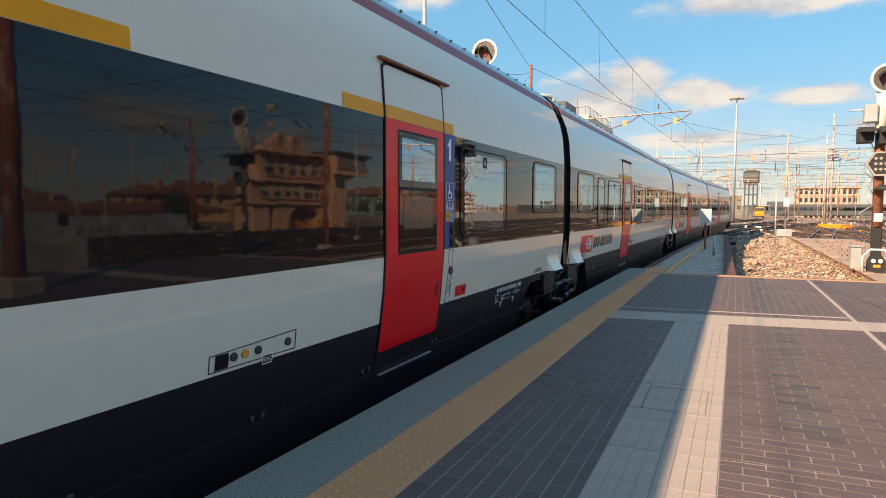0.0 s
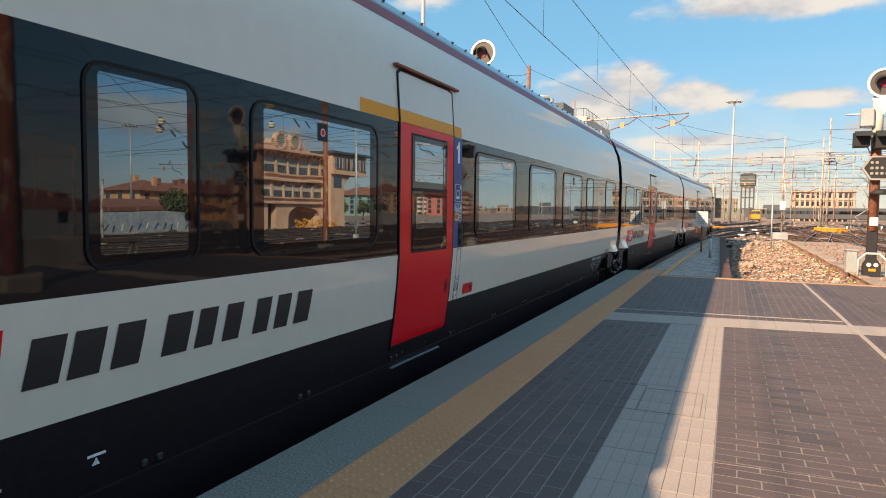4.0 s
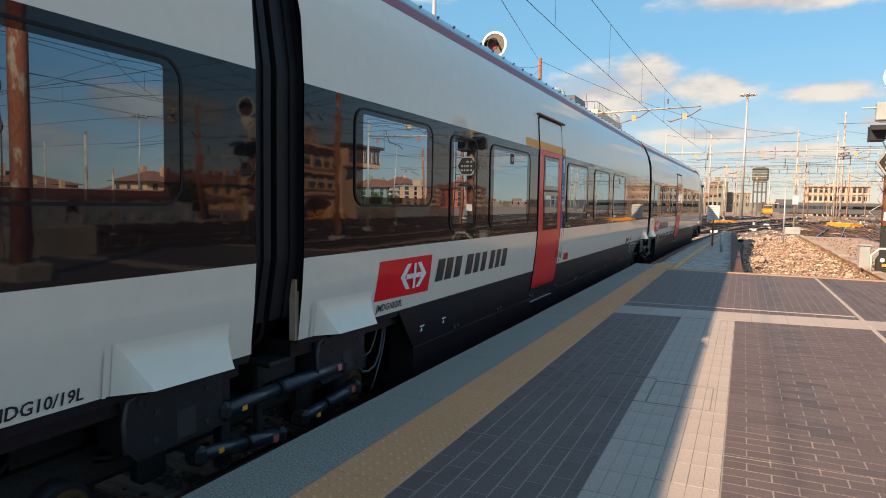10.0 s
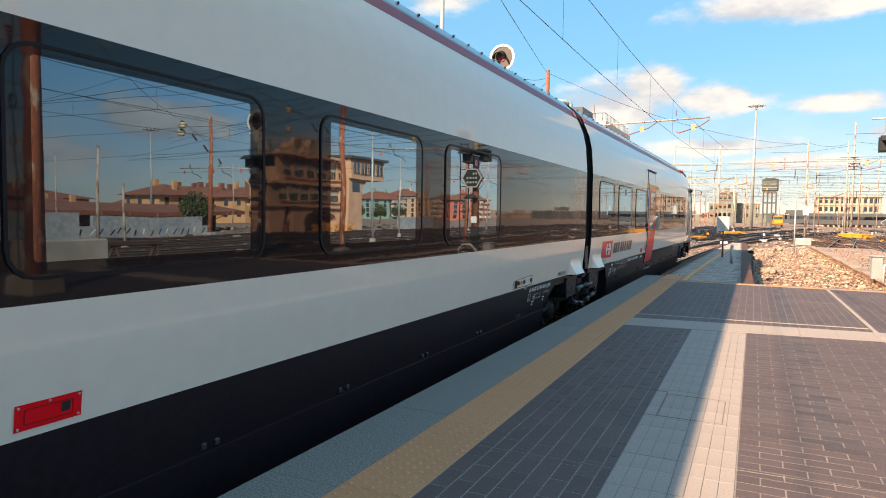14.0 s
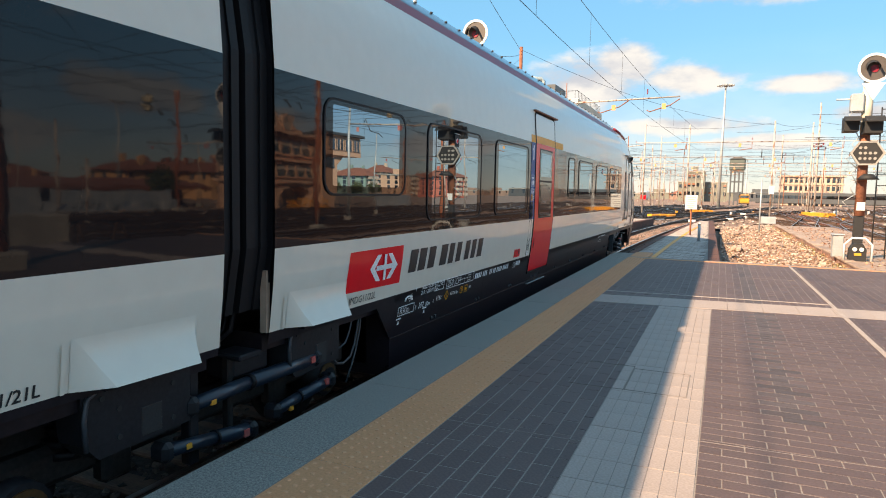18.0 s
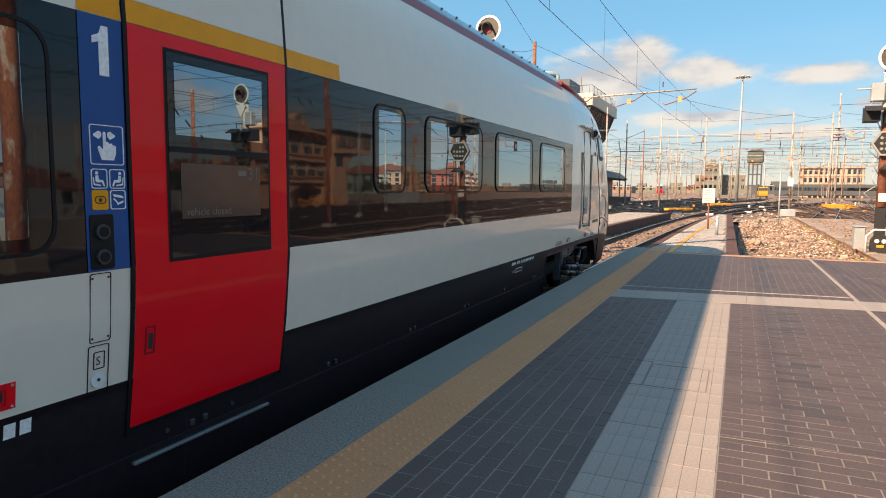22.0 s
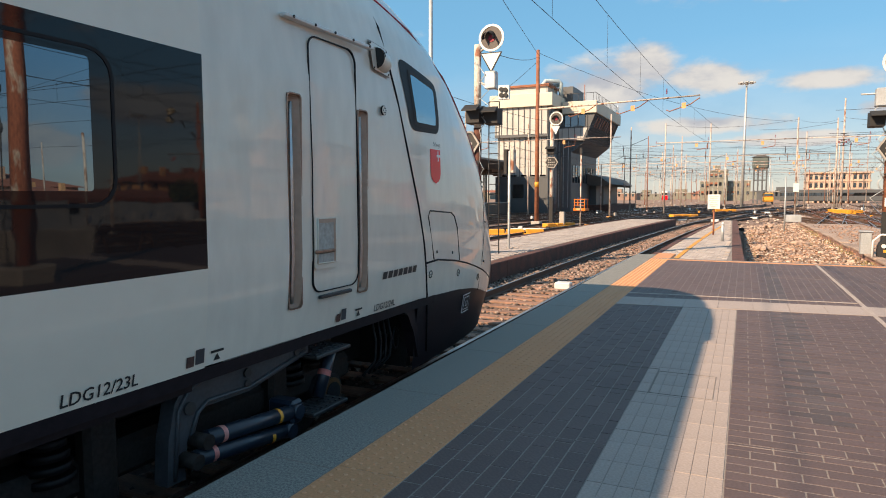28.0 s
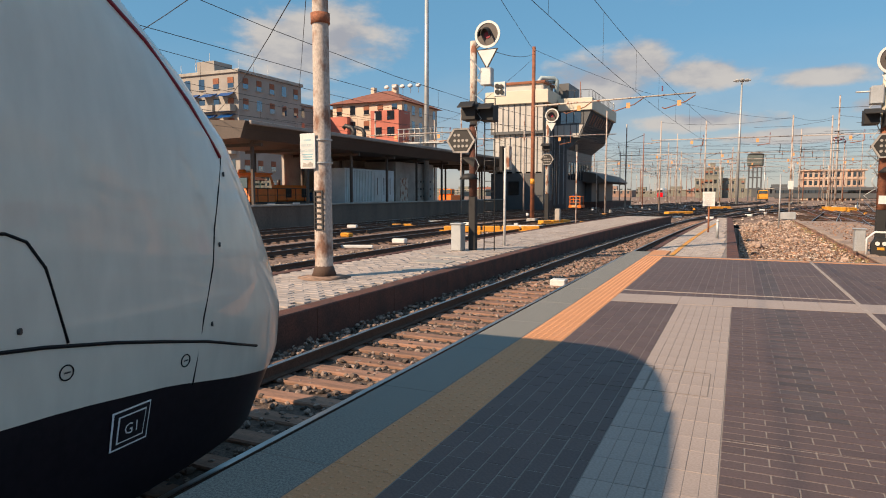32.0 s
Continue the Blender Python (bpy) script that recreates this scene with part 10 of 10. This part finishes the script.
for x, y, z, dx, dy, n in ((12.5, 17.4, 3.75, 0.09, 0.11, 9), (10.9, 15.4, 3.85, 0.09, 0.11, 7), (9.0, 19.1, 4.6, 0.07, 0.13, 10), (10.5, 21.9, 4.9, 0.07, 0.13, 8), (15.4, 21.0, 3.6, 0.09, 0.11, 8), (6.1, 9.5, 5.1, 0.05, 0.15, 6)):
    string_of_discs(x, y, z, dx, dy, n)
for x in (21, 25.4, 29.8, 34.2):
    railway(x, -60, 160, None, bend=False)
M["salmon"] = mat("salmon_stucco", (0.70, 0.44, 0.31), 0.85, scale=0.5, amount=0.5, fine=8, grain=0.08, bump=0.1, second=(0.48, 0.27, 0.18))
cab_ho = thing("signal_building", "salmon stucco signal building with ribbon windows, arch and overhanging bay", "building")
so = M["salmon"]
for y0, y1 in ((53.0, 55.6), (56.8, 59.0), (65.0, 69.0)):
    part("pier", MB().box(40.0, 42.6, y0, y1, -0.8, 2.0), so, cab_ho)
part("dark_doorway", MB().box(40.6, 42.4, 55.6, 56.8, -0.8, 2.0), M["tar"], cab_ho)
arch = [(59.0, 2.0), (65.0, 2.0)] + [(62.0 + 3.0 * math.cos(a * math.pi / 8), 0.6 + 1.1 * math.sin(a * math.pi / 8)) for a in range(9)]
part("arch", MB().prism(arch, 0, 40.0, 42.6), so, cab_ho)
part("first_floor", MB().box(40.0, 42.6, 53.0, 69.0, 2.0, 4.5), so, cab_ho)
part("top_floor", MB().box(40.3, 42.6, 54.6, 69.0, 4.5, 7.7), so, cab_ho)
for z, p, y0 in ((1.95, 0.35, 52.6), (4.4, 0.55, 52.6), (7.5, 0.7, 54.2)):
    part("cornice", MB().box(40.0 - p, 42.8, y0, 69.4, z, z + 0.28, 0.04), so, cab_ho)
M["blind"] = mat("pale_blind", (0.58, 0.50, 0.43), 0.7, amount=0.4, fine=6, grain=0.15)
for z, n, y0, d, xf in ((2.75, 7, 54.4, 1.85, 40.0), (5.3, 6, 55.4, 2.0, 40.3)):
    for k in range(n):
        y = y0 + d * k
        h = 1.25 if z < 4 else 1.5
        w = part("window", MB().box(xf - 0.03, xf + 0.02, y, y + d - 0.35, z, z + h), M["far_glass"], cab_ho)
        part("pier", MB().box(xf - 0.22, xf - 0.002, y + d - 0.35, y + d - 0.05, z - 0.15, z + h + 0.2, 0.03), so, cab_ho)
        part("blind", MB().box(xf - 0.05, xf - 0.031, y + 0.05, y + d - 0.4, z + h * 0.55, z + h - 0.02), M["blind"], w, "pale roller blind half down")
        for q in range(5):
            yy = y + 0.12 + q * (d - 0.55) / 4
            part("bar", MB().box(xf - 0.07, xf - 0.052, yy, yy + 0.05, z, z + h * 0.55), M["tank_pale"], w)
        part("sill", MB().box(xf - 0.26, xf - 0.002, y - 0.04, y + d - 0.36, z - 0.18, z - 0.02), so, w)
for k in range(15):     # brackets under the cornices
    for z, p in ((4.05, 0.42), (7.15, 0.5)):
        y = 54.8 + k
        part("bracket", MB().prism([(40.0 - p, z + 0.35), (40.02, z + 0.35), (40.02, z - 0.15)], 1, y, y + 0.22), so, cab_ho)
part("gable", MB().prism([(56.2, 8.0), (64.9, 8.0), (64.6, 8.35), (63.6, 8.5), (63.2, 9.1), (57.9, 9.1), (57.5, 8.5), (56.5, 8.35)], 0, 41.2, 42.2), so, cab_ho)
for y in (59.2, 61.9):
    rw = part("roof_disc", MB().ring(rounded(y, 8.95, 2.0, 2.0, 0.98, 6), rounded(y, 8.95, 1.5, 1.5, 0.74, 6), 0, 40.95, 41.6), so, cab_ho, "round framed dial on the roof gable")
    part("dial", MB().prism(rounded(y, 8.95, 1.5, 1.5, 0.74, 6), 0, 41.1, 41.5), M["stucco_grey"], rw)
part("inner_wall", MB().box(42.61, 43.0, 58.0, 69.0, -0.8, 2.0), M["stucco_pale"], cab_ho)
bay = part("bay", MB().box(38.6, 43.0, 66.0, 73.6, 5.6, 8.0), so, cab_ho, "overhanging bay on a slim stem")
part("bay_roof", MB().box(38.2, 43.3, 65.6, 74.1, 8.0, 8.35, 0.05), M["clad_dark"], bay)
for k in range(4):
    w = part("window", MB().box(38.5, 38.61, 66.4 + 1.8 * k, 67.9 + 1.8 * k, 6.25, 7.6), M["far_glass"], bay)
    for q in (0.0, 0.7, 1.42):
        part("bar", MB().box(38.46, 38.499, 66.4 + 1.8 * k + q, 66.48 + 1.8 * k + q, 6.25, 7.6), so, w)
shrubs = MB()
random.seed(17)
for q in range(260):
    e = Euler((random.uniform(0, 6), random.uniform(0, 6), random.uniform(0, 6))).to_matrix()
    c = Vector((38.6 + random.uniform(-0.3, 0.3), random.uniform(58.5, 66.5), -0.8 + 1.1 * random.random() ** 1.5))
    shrubs.add([c + e @ Vector(v) * 0.16 for v in ((-1, 0, 0), (0, -0.6, 0.1), (1, 0, 0), (0, 0.6, 0.1))], [(0, 1, 2, 3)])
solid("flower_bed", shrubs, M["amber"], "orange-yellow shrubs before the signal building", "shrub", kind="stuff")
part("stem", MB().prism([(66.0, -0.8), (69.0, -0.8), (69.0, 4.4), (70.5, 5.6), (66.0, 5.6)], 0, 39.0, 43.0), so, cab_ho)
part("porthole", MB().box(38.95, 39.0, 66.6, 68.4, 4.0, 5.2, 0.02), M["far_glass"], cab_ho)
lattice_mast("catenary_mast", 14.0, 28.3, 9.0, 0.32, "flaked", "rust-red catenary mast across the yard")
buf = thing("concrete_block", "weathered pale concrete block at a track end", "concrete block")
part("body", MB().box(11.0, 11.7, 10.1, 12.4, -0.8, 0.62, 0.03), M["concrete"], buf)
trestle = thing("buffer_stop", "dark steel buffer stop at the end of a siding", "buffer stop")
for y in (13.6, 15.2):
    part("leg", MB().tube((13.0, y, -0.75), (13.0, y + 0.5, 0.35), 0.06, n=6), M["rail_side"], trestle)
    part("leg", MB().tube((13.0, y + 1.0, -0.75), (13.0, y + 0.5, 0.35), 0.06, n=6), M["rail_side"], trestle)
part("beam", MB().box(12.9, 13.1, 13.8, 16.0, 0.28, 0.45, 0.02), M["rail_side"], trestle)
hut = block("brick_house", "low red brick yard house with tiled roof", 60.0, 68.0, 14.0, 30.0, 3.2, M["stucco_red"], 1, 4, "hip", facades=("west",), base=0.2)
random.seed(61)
for k in range(12):
    y, z = random.uniform(6, 40), random.uniform(5.0, 8.5)
    wire([(7.5, y, z), (40, y + random.uniform(-2, 22), z + random.uniform(-0.6, 1.6))], 0.010)
random.seed(44)
M["old_brick"] = mat("old_brick", (0.30, 0.115, 0.075), 0.88, scale=0.7, amount=0.7, fine=9, grain=0.25, bump=0.2, second=(0.17, 0.075, 0.055))
M["stucco_ochre"] = mat("stucco_ochre", (0.62, 0.36, 0.19), 0.85, scale=0.5, amount=0.5, fine=8, grain=0.08, bump=0.1)
M["stucco_green"] = mat("stucco_green", (0.24, 0.36, 0.33), 0.85, scale=0.5, amount=0.5, fine=8, grain=0.08, bump=0.1)
# flats beyond the yard, in a broken row with balconies
for k in range(6):
    az, d = radians(32.5 - 1.9 * k + random.uniform(-0.4, 0.4)), random.uniform(235, 300)
    x, y = d * math.sin(az) - 5.4, d * math.cos(az)
    w, h = random.uniform(9, 13), random.uniform(6.5, 9.5)
    paint = M[("stucco_orange", "stucco_green", "stucco_pale", "stucco_orange", "stucco_grey", "stucco_red")[k % 6]]
    fl = block("apartment_house", "block of flats with balconies beyond the yard", x, x + 14, y, y + w, h, paint, 4, 4, "hip" if k % 3 else "flat", facades=("south", "west"), base=-0.5, win=(1.3, 1.5), plain=True)
    for s_ in range(4):
        for q in range(2):
            yy, zz = y + w * (0.22 + 0.5 * q), -0.4 + s_ * (h + 0.5) / 4 + 0.5
            part("balcony", MB().box(x - 1.1, x - 0.01, yy, yy + 2.6, zz, zz + 0.95), M[("concrete", "blind")[k % 2]], fl)
# old roofs of the town above the station
for k in range(18):
    az, d = radians(random.uniform(40.5, 50.0)), random.uniform(120, 170)
    x, y = d * math.sin(az) - 5.4, d * math.cos(az)
    block("town_house", "old brick town house with tiled roof", x, x + 9, y, y + random.uniform(6, 10), random.uniform(2.4, 4.6), M[random.choice(["old_brick", "stucco_orange", "stucco_ochre", "old_brick"])], 2, 3, "hip", facades=("south", "west"), base=-0.3, win=(0.9, 1.2), plain=True)
# long station wing behind the canopy
block("station_wing", "long ochre station wing with red roof", 60.0, 69.0, -50.0, 12.0, 1.2, M["stucco_ochre"], 1, 3, "hip", facades=("west",), base=-0.3, win=(1.4, 1.7), plain=True)
block("station_wing", "long ochre station wing with red roof", 60.0, 69.0, 32.0, 61.0, 0.7, M["stucco_ochre"], 1, 3, "hip", facades=("west",), base=-0.3, win=(1.4, 1.7), plain=True)
M["graffiti"] = mat("yard_wall", (0.36, 0.39, 0.42), 0.85, scale=0.5, amount=0.7, second=(0.20, 0.26, 0.34), fine=3, grain=0.2)
yw = thing("yard_wall", "long pale blue-grey lineside wall sprayed with dark paint", "wall", kind="structure")
part("wall", MB().box(42.0, 42.4, 33, 47, -0.8, 0.08), M["graffiti"], yw)
for k in range(16):
    y0, l, z0 = 33.4 + 0.83 * k + random.uniform(-0.1, 0.1), random.uniform(0.25, 0.6), random.uniform(-0.7, -0.5)
    part("paint_stroke", MB().prism([(y0, z0), (y0 + 0.12, z0), (y0 + l, z0 + 0.5), (y0 + l - 0.14, z0 + 0.5)], 0, 41.985, 41.998), M[random.choice(["tar", "letter_white", "blue", "tar"])], yw)
rs2 = copy_thing(rs, pose(15.6, 24.0, -0.78) @ Matrix.Scale(1.236, 4) @ pose(-3.55, -21.3, 0.2))
can3 = thing("platform_canopy", "long rust-brown platform canopy on the far side of the yard", "canopy")
part("roof", MB().prism([(48.0, 1.35), (53.0, 2.15), (58.0, 1.6), (58.0, 1.3), (53.0, 1.75), (48.0, 0.95)], 1, -60, 58), M["tile_roof"], can3)
for k in range(28):
    part("column", MB().box(49.9, 50.1, -58 + 4.2 * k, -57.8 + 4.2 * k, -0.8, 1.2), M["canopy"], can3)
    part("brace", MB().tube((49.95, -57.9 + 4.2 * k, 0.5), (48.4, -57.9 + 4.2 * k, 1.05), 0.05, n=5), M["canopy"], can3)
part("back_wall", MB().box(52.6, 52.9, -60, 58, -0.8, 1.7), M["stucco_ochre"], can3)
for k in range(40):
    y0 = -59 + 2.9 * k
    part("doorway", MB().box(52.55, 52.6, y0, y0 + (1.3, 0.8, 1.0)[k % 3], -0.8 if k % 2 else -0.1, 0.85), M["tar"], can3)
for k in range(38):
    part("rafter_end", MB().box(47.9, 48.05, -59.5 + 3.1 * k, -59.3 + 3.1 * k, 0.9, 1.3), M["old_brick"], can3)

# mixed low houses, sheds and trees close the far side of the yard
random.seed(52)
M["shed_grey"] = mat("shed_grey", (0.22, 0.19, 0.165), 0.88, scale=0.6, amount=0.7, fine=9, grain=0.25, bump=0.2, second=(0.12, 0.10, 0.09))
y = 4.0
k = 0
while y < 62:
    w = random.uniform(11, 19)
    x = 78 + random.uniform(-3, 12) + max(0, y - 90) * 0.25
    h = random.uniform(2.6, 4.6)
    block("yard_house", "weathered low house beyond the sidings", x, x + 9, y, y + w, h, M[("old_brick", "shed_grey", "stucco_orange", "old_brick", "stucco_pale")[k % 5]], 2 if h > 3.9 else 1, 5, ("hip", "flat", "hip")[k % 3], facades=("west",), base=0.3, win=(1.0, 1.2), plain=True)
    y += w + random.uniform(0.5, 2.5)
    k += 1
M["foliage"] = mat("tree_foliage", (0.055, 0.075, 0.028), 0.8, scale=2, amount=0.6, fine=20, grain=0.3, bump=0.1, island=0.5, second=(0.10, 0.095, 0.04))
tree = thing("tree", "small bushy green tree beside the sidings", "tree", "trees by the sidings")
part("trunk", MB().path([(0, 0, 0), (0.1, 0.05, 1.2), (0.0, 0.1, 2.4)], 0.14, 7).path([(0.05, 0.08, 1.6), (0.7, -0.3, 2.7)], 0.06, 5).path([(0.05, 0.08, 1.5), (-0.6, 0.4, 2.6)], 0.06, 5), M["rust"], tree)
crown = MB()
for q in range(1500):
    c = random.choice(((0, 0, 3.0, 1.3), (0.8, -0.4, 2.7, 0.9), (-0.8, 0.5, 2.6, 0.9), (0.1, 0.7, 2.3, 0.8), (0.2, -0.8, 2.2, 0.7)))
    d = Vector((random.gauss(0, 1), random.gauss(0, 1), random.gauss(0, 1))).normalized() * c[3] * random.random() ** 0.4
    e = Euler((random.uniform(0, 6), random.uniform(0, 6), random.uniform(0, 6))).to_matrix()
    crown.add([Vector(c[:3]) + d + e @ Vector(v) * 0.16 for v in ((-1, 0, 0), (0, -0.6, 0.1), (1, 0, 0), (0, 0.6, 0.1))], [(0, 1, 2, 3)])
part("crown", crown, M["foliage"], tree)
tree.matrix_world = pose(47.0, 50.0, -0.8)
for x, y, z in ((49, 76, 40), (52, 82, 120), (66, 118, 75), (60, 100, 150), (74, 140, 10)):
    copy_thing(tree, pose(x, y, -0.8, 0, 0, z))
debris = MB()
scatter(debris, 900, lambda: (random.uniform(17, 60), random.uniform(0, 110), -0.74), (0.12, 0.45), 0.5)
solid("yard_rubbish", debris, M["stone"], "dark heaps and litter along the sidings", "debris", kind="stuff")
for x, y, l in ((38.5, 22, 9), (44, 36, 12), (37.5, 76, 10), (46, 12, 8)):
    solid("lineside_wall", MB().box(x, x + 0.3, y, y + l, -0.8, random.uniform(0.5, 1.2)), M["graffiti"], "low grey wall with faded paint along the sidings", "wall", "lineside walls")


motions()
